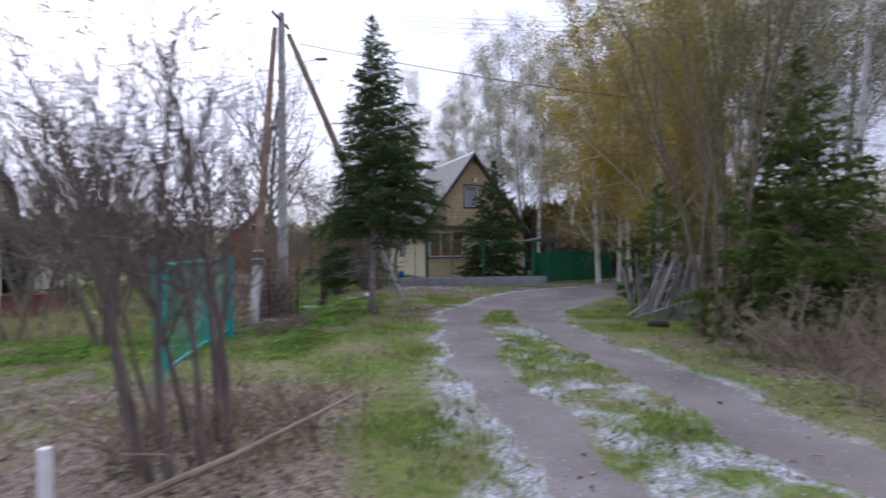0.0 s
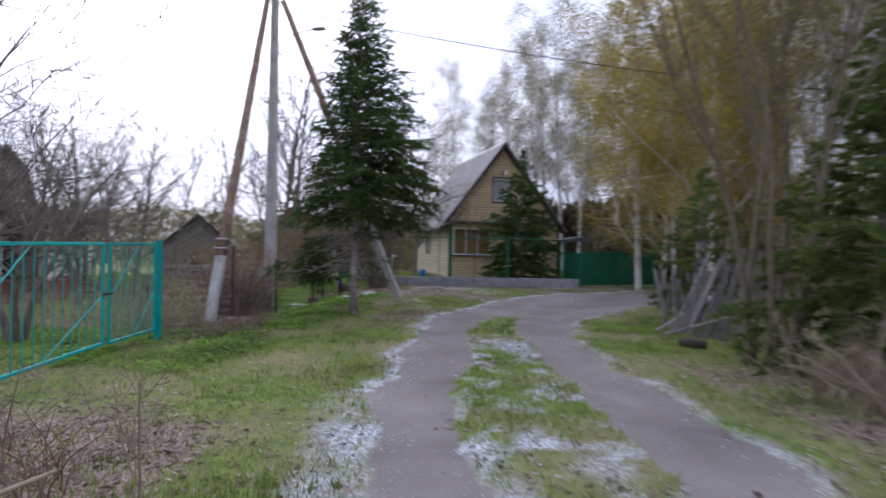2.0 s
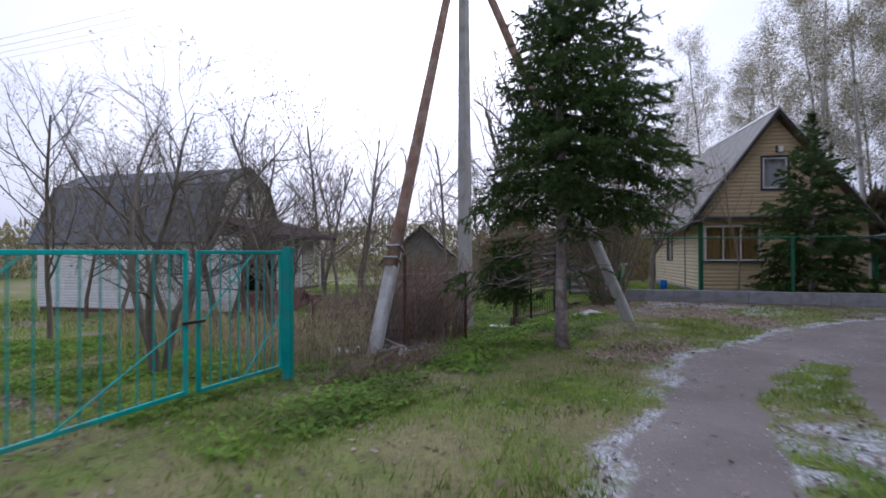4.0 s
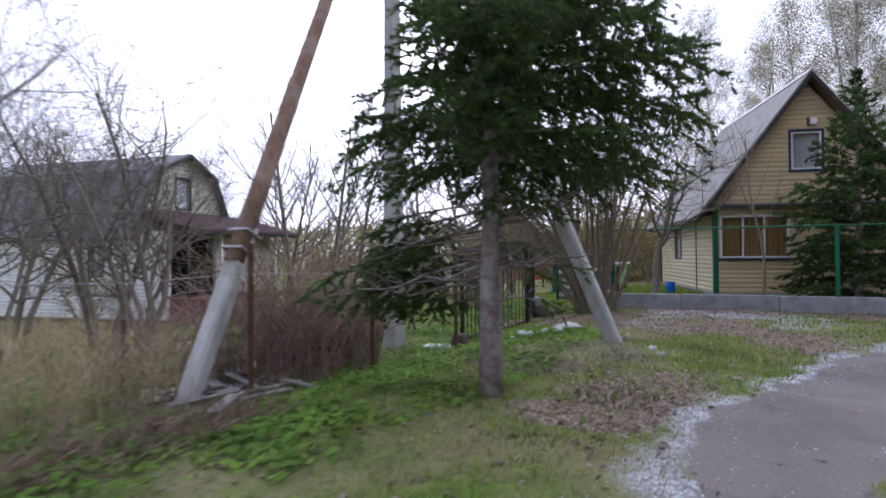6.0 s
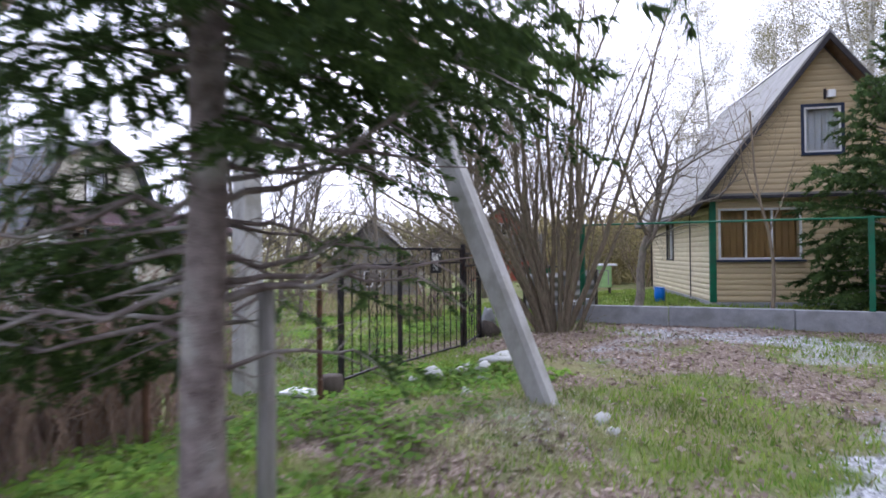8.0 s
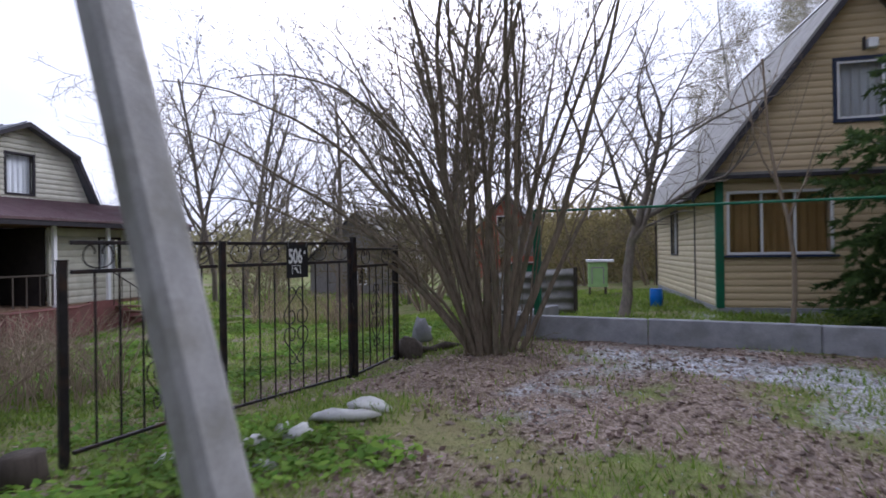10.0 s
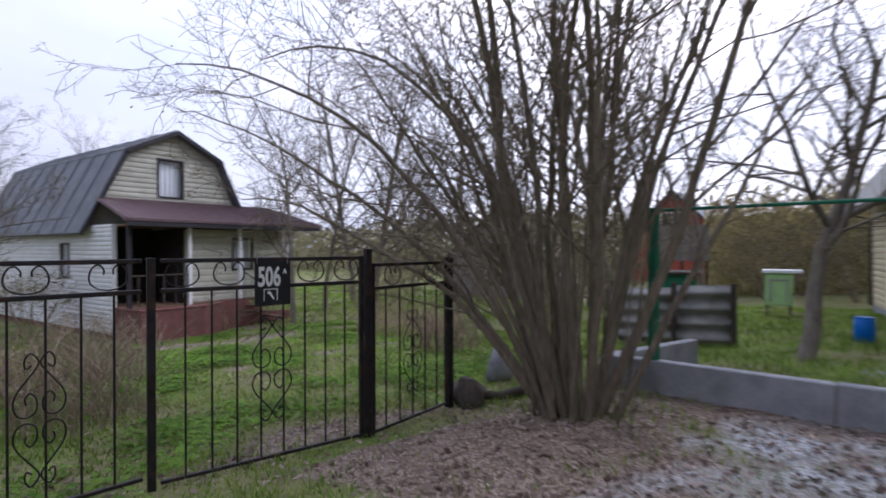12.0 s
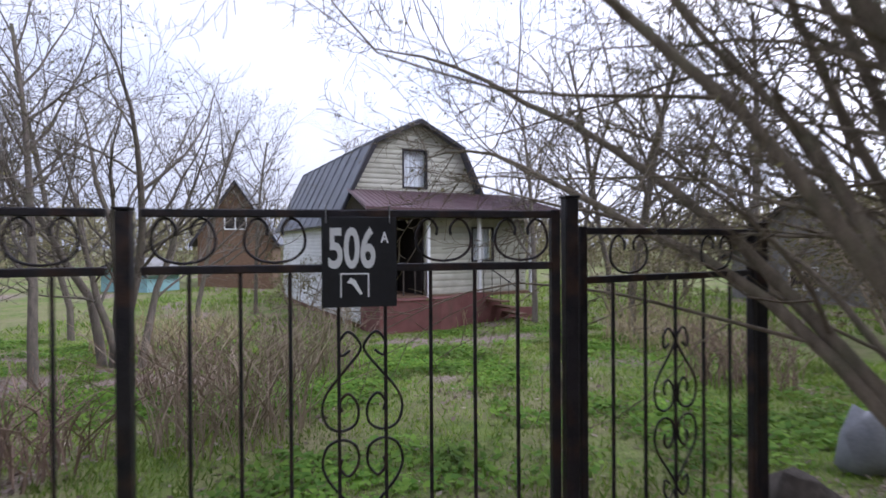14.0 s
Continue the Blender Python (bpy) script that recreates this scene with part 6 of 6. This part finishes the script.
# two thin dark sheets paint the porch's inner shade over its walls
part("porch_back", Shape().box((-HW + 0.1, -0.04, -0.04), (-0.75, -0.02, 2.3)), ROOMSHADE, H2, "dark sheet painted as porch shade")
part("porch_side_in", Shape().box((-0.76, PF + 0.45, -0.04), (-0.72, -0.05, 2.2)), ROOMSHADE, H2)
part("porch_ceiling", Shape().box((-HW + 0.1, PF + 0.1, 2.24), (2.85, -0.05, 2.3)), BROWNWOOD, H2)
for i in range(5):
    part("baluster", Shape().box((-HW + 0.3 + i * 0.35, PF + 0.02, 0.0), (-HW + 0.34 + i * 0.35, PF + 0.05, 0.85), 0.003), BLACKWOOD, H2)
part("porch_rail", Shape().box((-HW + 0.13, PF + 0.01, 0.83), (-0.8, PF + 0.06, 0.88), 0.004), BLACKWOOD, H2)
part("stair_rail", Shape().tube([(1.0, PF - 0.1, 0.85), (2.2, PF - 0.1, 0.1)], 0.02, 6), BLACK, H2)
for i in range(5):
    x = 1.0 + i * 0.3
    part("stair_baluster", Shape().tube([(x, PF - 0.1, -0.2 - i * 0.12), (x, PF - 0.1, 0.85 - i * 0.1875)], 0.01, 5), BLACK, H2)
for i in range(4):
    part("step", Shape().box((1.1 + i * 0.3, PF - 0.9, -0.25 - i * 0.2), (1.4 + i * 0.3, PF - 0.03, -0.2 - i * 0.2), 0.006), BROWNWOOD, H2)


def plain_house(name, label, m, w, d, hw, hr, wall, roof, win=(), group=""):
    h = thing(name, label, "house", m, group)
    part("wall", Shape().prism([(-w, -1.5), (w, -1.5), (w, hw), (0, hr - 0.1), (-w, hw)], d), wall, h)
    for sg in (-1, 1):
        k = (hr - hw) / w
        part("roof", Shape().prism([(sg * (w + 0.35), hw - 0.35 * k), (sg * (w + 0.38), hw - 0.3 * k + 0.06), (0, hr + 0.1), (0, hr)], d + 0.7, Matrix.Translation((0, -0.35, 0))), roof, h)
        part("barge_board", Shape().prism([(sg * (w + 0.36), hw - 0.35 * k - 0.1), (sg * (w + 0.38), hw - 0.3 * k + 0.06), (0, hr + 0.1), (0, hr - 0.1)], 0.03, Matrix.Translation((0, -0.385, 0))), DARKWOOD, h)
    for x0, x1, z0, z1 in win:
        fr = Shape()
        for a in (x0, (x0 + x1) / 2 - 0.03, x1 - 0.06):
            fr.box((a, -0.06, z0), (a + 0.06, -0.01, z1), 0.004)
        fr.box((x0, -0.065, z1 - 0.06), (x1, -0.012, z1), 0.004).box((x0, -0.065, z0), (x1, -0.012, z0 + 0.06), 0.004)
        f = part("window", fr, WHITEPAINT, h, "white window frame")
        part("pane", Shape().box((x0 + 0.03, -0.03, z0 + 0.03), (x1 - 0.03, -0.006, z1 - 0.03)), ROOMSHADE, f)
    return h


plain_house("far_house", "brown log house with white attic window", pose(-33.6, 11.9, -0.9, 0, 0, 96), 2.0, 6, 2.9, 6.0, BROWNWOOD, DARKROOF, [(-0.6, 0.6, 3.3, 4.3)])
plain_house("red_house", "red boarded house with white attic window", pose(-22.2, 53.5, -0.6, 0, 0, 22), 3.6, 7, 2.6, 6.2, REDWOOD, DARKROOF, [(-0.8, 0.8, 3.6, 4.7)])
plain_house("brown_house", "weathered brown house behind the gardens", pose(-20.8, 36.0, -1.0, 0, 0, 33), 2.6, 5, 2.0, 4.4, GREYWOOD, ASBESTOS, [(-0.5, 0.5, 0.6, 1.5)])
plain_house("small_shed", "pale teal shed with ribbed roof", pose(-30.3, 7.4, -1.0, 0, 0, 65), 1.5, 2, 1.2, 1.8, TEALROOF, ASBESTOS)
gs = thing("green_shed", "green garden shed with a flat dark roof", "shed", pose(-7.9, 31.2, -0.3, 0, 0, 28))
part("wall", Shape().box((-0.5, 0, -0.3), (0.5, 1.2, 1.2), 0.01), GREEN, gs)
part("roof", Shape().box((-0.6, -0.12, 1.2), (0.6, 1.3, 1.27), 0.01), BLACKWOOD, gs)
part("door_board", Shape().box((-0.3, -0.03, 0.0), (0.32, -0.005, 1.1), 0.006), GREEN, gs)
bal = thing("plank_screen", "grey plank screen on posts beyond the garden", "fence", pose(-12.9, 39.6, 0, 0, 0, 30))
for i in range(14):
    part("plank", Shape().box((-1.05 + i * 0.15, 0, 1.0 + 0.03 * (i % 3)), (-0.91 + i * 0.15, 0.03, 2.5 + 0.05 * (i % 2)), 0.004), GREYWOOD, bal)
for x in (-0.95, 0, 0.95):
    part("post", Shape().box((x - 0.05, 0.03, -1.2), (x + 0.05, 0.13, 2.45), 0.006), BLACKWOOD, bal)

# ---- garden things ----
asb = thing("slate_sheet_fence", "grey corrugated slate sheets between dark posts", "fence")
pa, pb, pc = (-6.3, 26.9), (-5.35, 27.28), (-4.5, 27.65)


def wavy(p, q, z0, z1):
    d = Vector((q[0] - p[0], q[1] - p[1], 0))
    m = pose(p[0], p[1], 0, 0, 0, math.degrees(math.atan2(d.y, d.x)))
    n = 40
    vs = []
    for i in range(n + 1):
        z = z0 + (z1 - z0) * i / n
        y = 0.05 * math.cos(i / n * 2 * math.pi * 4)
        vs += [(0, y, z), (d.length, y, z + 0.03), (0, y + 0.012, z), (d.length, y + 0.012, z + 0.03)]
    fs = []
    for i in range(n):
        a = 4 * i
        fs += [(a, a + 1, a + 5, a + 4), (a + 2, a + 6, a + 7, a + 3), (a, a + 4, a + 6, a + 2), (a + 1, a + 3, a + 7, a + 5)]
    return Shape().add(vs, fs, m)


part("sheet", wavy(pa, pb, -0.15, 0.85), ASBESTOS, asb, smooth=True)
part("sheet", wavy(pb, pc, -0.12, 0.92), ASBESTOS, asb, smooth=True)
for x, y in (pa, pb, pc):
    part("post", Shape().box((x - 0.035, y - 0.12, -0.3), (x + 0.035, y - 0.055, 0.98), 0.005), BLACKWOOD, asb)
hive = thing("beehive", "light green wooden beehive on legs", "beehive", pose(-6.3, 33.2, hz(-6.3, 33.2), 0, 0, 25))
part("body", Shape().box((-0.3, -0.25, 0.3), (0.3, 0.25, 1.1), 0.012), LIME, hive)
part("lid", Shape().box((-0.36, -0.31, 1.1), (0.5, 0.31, 1.18), 0.012), WHITEPAINT, hive, "white lid")
part("door_trim", Shape().box((-0.2, -0.27, 0.4), (-0.16, -0.251, 0.95)).box((0.16, -0.27, 0.4), (0.2, -0.251, 0.95)).box((-0.16, -0.27, 0.91), (0.16, -0.251, 0.95)), GREYWOOD, hive)
for x in (-0.25, 0.25):
    for y in (-0.2, 0.2):
        part("leg", Shape().box((x - 0.025, y - 0.025, -0.05), (x + 0.025, y + 0.025, 0.3), 0.004), BLACKWOOD, hive)
bar_ = Shape().tube([(0, 0, 0), (0, 0, 0.02), (0, 0, 0.3), (0, 0, 0.6), (0, 0, 0.62)], (0.2, 0.22, 0.235, 0.22, 0.2), 20)
brl = thing("barrel", "blue plastic water barrel beside the cottage", "barrel", at(-3.3, 29.4) @ Matrix.Scale(0.64, 4))
part("body", bar_, BLUE, brl, smooth=True)
part("rim", Shape().tube([(0, 0, 0.6), (0, 0, 0.65)], 0.215, 20), BLUE, brl)

# old wooden things on the far side of the lane
pk = thing("picket_fence", "old dark irregular picket fence", "fence")
rr = random.Random(5)
fx0, fy0, fx1, fy1 = 9.7, 12.3, 12.2, 7.6
for i in range(26):
    f = i / 25
    x, y = fx0 + (fx1 - fx0) * f, fy0 + (fy1 - fy0) * f
    m = pose(x, y, hz(x, y) - 0.1, rr.gauss(0, 3), rr.gauss(0, 4), -62 + rr.gauss(0, 4))
    top = rr.uniform(1.3, 1.65)
    part("picket", Shape().box((-0.05, -0.012, 0), (0.05, 0.012, top), 0.004, m), BLACKWOOD, pk)
for z in (0.5, 1.2):
    part("rail", Shape().box((0, -0.03, z - 0.04), (5.35, 0.02, z + 0.04), 0.006, pose(fx0, fy0 - 0.05, 0, 0, 0, -62)), BLACKWOOD, pk)
pile = thing("plank_pile", "fan of grey weathered planks leaning together", "planks")
for i in range(26):
    f = i / 25
    fx, fy = 5.35 + 1.2 * f, 14.2 - 1.1 * f
    tx, ty = 6.05 + 0.75 * f, 14.3 - 0.7 * f
    foot, head = Vector((fx + rr.gauss(0, 0.06), fy + rr.gauss(0, 0.1), -0.03)), Vector((tx + rr.gauss(0, 0.04), ty, rr.uniform(1.2, 1.75)))
    d = head - foot
    q = d.to_track_quat("Z", "Y").to_matrix().to_4x4()
    part("plank", Shape().box((-0.035, -0.01, 0), (0.035, 0.01, d.length), 0.003, Matrix.Translation(foot) @ q @ pose(0, 0, 0, 0, 0, rr.uniform(0, 180))), GREYWOOD, pile)
for i in range(16):
    x, y = 5.7 + rr.uniform(-0.25, 0.3), 15.2 + rr.uniform(-0.5, 0.5)
    part("plank", Shape().box((-0.04, -0.012, 0), (0.04, 0.012, rr.uniform(1.1, 1.7)), 0.003, pose(x, y, -0.1, rr.gauss(0, 7), rr.gauss(0, 7), rr.uniform(0, 180))), GREYWOOD, pile)
for a, b, r in (((5.0, 13.9, 0.04), (6.3, 14.6, 0.7), 0.03), ((5.1, 13.5, 0.05), (6.2, 13.3, 0.45), 0.025)):
    part("pole", Shape().tube([a, b], r, 7), GREYWOOD, pile)
solid("log", Shape().tube([(5.15, 12.55, 0.06), (5.3, 12.45, 0.08), (5.5, 12.3, 0.07)], (0.08, 0.085, 0.07), 9), BLACKWOOD, "short dark log lying in the grass", "log", smooth=True)
stake = solid("stake", Shape().box((-1.47, 3.62, hz(-1.43, 3.65) - 0.1), (-1.4, 3.69, 0.42), 0.006), WHITEPAINT, "short white-painted wooden stake", "stake")
st = thing("fallen_branch", "dry fallen branch across the leaf litter", "branch")
part("stem", Shape().tube([(-0.9, 3.6, 0.05), (-0.3, 4.1, 0.22), (0.2, 4.6, 0.4), (0.45, 4.85, 0.5)], (0.03, 0.026, 0.018, 0.01), 7), TWIG, st, smooth=True)
part("twig", Shape().tube([(-0.3, 4.1, 0.22), (-0.2, 4.5, 0.3), (-0.05, 4.9, 0.28)], (0.014, 0.009, 0.004), 5), TWIG, st)

# stones and boards round the leaning stub
for i, (x, y, r) in enumerate(((-3.02, 18.2, 0.13), (-2.85, 18.45, 0.1), (-2.7, 18.75, 0.12), (-3.2, 18.0, 0.09), (-2.95, 18.8, 0.09), (-3.3, 18.5, 0.11), (-2.45, 18.3, 0.08), (-0.75, 17.35, 0.1), (-0.6, 17.15, 0.07), (-2.2, 17.6, 0.09))):
    solid("stone", Shape().rock((0, 0, 0), (r * 1.15, r * 0.85, r * 0.6), i), STONE, "pale rounded field stone in the grass", "stone", "field stones", smooth=True, m=at(x, y, i * 40, r * 0.25))
solid("slab", Shape().rock((0, 0, 0), (0.32, 0.12, 0.06), 77), STONE, "long pale stone slab lying in grass", "stone", smooth=True, m=at(-2.75, 19.25, 35, 0.04))
solid("slab", Shape().rock((0, 0, 0), (0.26, 0.14, 0.06), 78), STONE, "long pale stone slab lying in grass", "stone", smooth=True, m=at(-2.85, 19.6, 10, 0.04))
solid("white_board", Shape().box((-0.28, -0.14, 0), (0.28, 0.14, 0.035), 0.006), WHITEPAINT, "white painted board lying on the bank", "board", m=at(-4.15, 17.25, 15, 0.02))
solid("stump", Shape().tube([(0, 0, -0.1), (0, 0, 0.1), (0, 0, 0.22)], (0.17, 0.14, 0.13), 11), BLACKWOOD, "dark rotten stump beside the fence post", "stump", smooth=True, m=at(-3.85, 17.35))
solid("stump", Shape().rock((0, 0, 0.08), (0.28, 0.2, 0.2), 5), BLACKWOOD, "dark rotten root stump by the wicket", "stump", smooth=True, m=at(-4.75, 22.25))
solid("log", Shape().tube([(-0.55, 0, 0.04), (-0.3, 0.05, 0.07), (0, 0.02, 0.05), (0.25, 0.06, 0.09), (0.5, 0.02, 0.07)], (0.03, 0.06, 0.05, 0.065, 0.035), 9), BLACKWOOD, "dark rotten log by the wicket", "log", smooth=True, m=at(-4.6, 22.6, 60))
solid("slate_slab", Shape().rock((0, 0, 0.15), (0.2, 0.13, 0.26), 14), CURB, "grey upright concrete lump behind the willow", "slab", smooth=True, m=at(-5.3, 23.2, 50))
rot = thing("wooden_post", "mossy wooden post beside the spruce", "post", at(-1.72, 14.95))
part("shaft", Shape().tube([(0, 0, -0.2), (0.01, 0, 0.5), (0, 0.01, 1.25)], (0.055, 0.05, 0.045), 9), GREYWOOD, rot, smooth=True)
junk = thing("board_heap", "heap of grey boards and brown sheets", "boards")
rr = random.Random(9)
for i in range(22):
    x, y = -4.35 + rr.uniform(-0.75, 0.7), 13.5 + rr.uniform(-0.7, 0.8)
    part("board", Shape().box((-0.35, -0.06, 0), (0.35, 0.06, 0.02), 0.003, at(x, y, rr.uniform(0, 180), 0.03 + 0.006 * i) @ pose(0, 0, 0, rr.gauss(0, 8), rr.gauss(0, 7), 0)), GREYWOOD if i % 3 else BLACKWOOD, junk)
box_ = thing("crate", "brown wooden garden crate behind the fence", "crate", at(-5.2, 15.2, 20))
for i in range(5):
    part("board", Shape().box((-0.6, -0.3, 0.05 + i * 0.12), (0.6, -0.27, 0.15 + i * 0.12), 0.004), BROWNWOOD, box_)
for x in (-0.58, 0.58):
    part("end_board", Shape().box((x - 0.015, -0.27, 0.0), (x + 0.015, 0.3, 0.65), 0.004), BROWNWOOD, box_)
for x, y, s in ((-5.0, 13.0, 0.22), (-4.75, 12.85, 0.14)):
    solid("stone", Shape().rock((0, 0, 0), (s * 1.5, s, s * 0.5), 3), STONE, "pale stone beside the board heap", "stone", "field stones", smooth=True, m=at(x, y, 10, 0.04))

# the wood's distant edge closes the view
def far_wood(name, label, cx, cy, r0, a0, a1, n, seed, h0, h1, mat=FARLEAF, deep=18, grain=1.0):
    r = np.random.RandomState(seed)
    a = np.radians(r.uniform(a0, a1, n))
    d = r0 + r.uniform(0, deep, n)
    x, y = cx + np.cos(a) * d, cy + np.sin(a) * d
    top = h0 + (h1 - h0) * (0.5 + lumps(x, y, 0.12)) * r.uniform(0.8, 1.1, n)
    z = r.rand(n) ** 0.75 * top - 1.0
    s = r.uniform(0.12, 0.4, n)[:, None] * grain
    u, w = r.normal(0, 1, (n, 3)), r.normal(0, 1, (n, 3))
    u *= np.array([0.7, 0.7, 1.8])
    u /= np.linalg.norm(u, axis=1)[:, None]
    w = np.cross(u, w)
    w /= np.linalg.norm(w, axis=1)[:, None]
    c = np.stack([x, y, z], 1)
    v = np.stack([c - u * s * 1.9, c - w * s * 0.4, c + u * s * 1.9, c + w * s * 0.4], 1).reshape(-1, 3)
    return tagged(new(name, array_mesh(name, v, np.arange(len(v)).reshape(-1, 4), mat)), label, "trees", kind="stuff")


far_wood("far_woods", "distant mixed spring woods beyond the gardens", 0, 15, 62, 88, 245, 42000, 1, 4, 7.5)
far_wood("far_woods", "distant birch woods behind the cottage", 4, 20, 42, -60, 80, 90000, 2, 7, 13, FARLEAF, 18, 0.55)
far_wood("far_thicket", "dim tangled understory behind the cottage", 4, 18, 24, 56, 100, 30000, 4, 4.5, 8.0, BRUSH, 10, 1.3)
far_wood("far_thicket", "dim tangled understory between birch trunks", 4, 18, 14, 28, 84, 22000, 6, 2.2, 4.4, BRUSH, 7, 0.9)
far_wood("far_thicket", "dim tangled understory beyond the lane", 4, 10, 13, -30, 40, 60000, 5, 2.5, 7.0, OLIVE, 12, 0.4)
far_wood("far_woods", "olive spring trees beyond the green beehive", 0, 18, 26, 92, 119, 22000, 7, 3.5, 7.5, OLIVE, 9, 0.45)
far_wood("far_woods", "distant woods behind the lane", 0, 5, 50, 245, 300, 16000, 3, 6, 11)
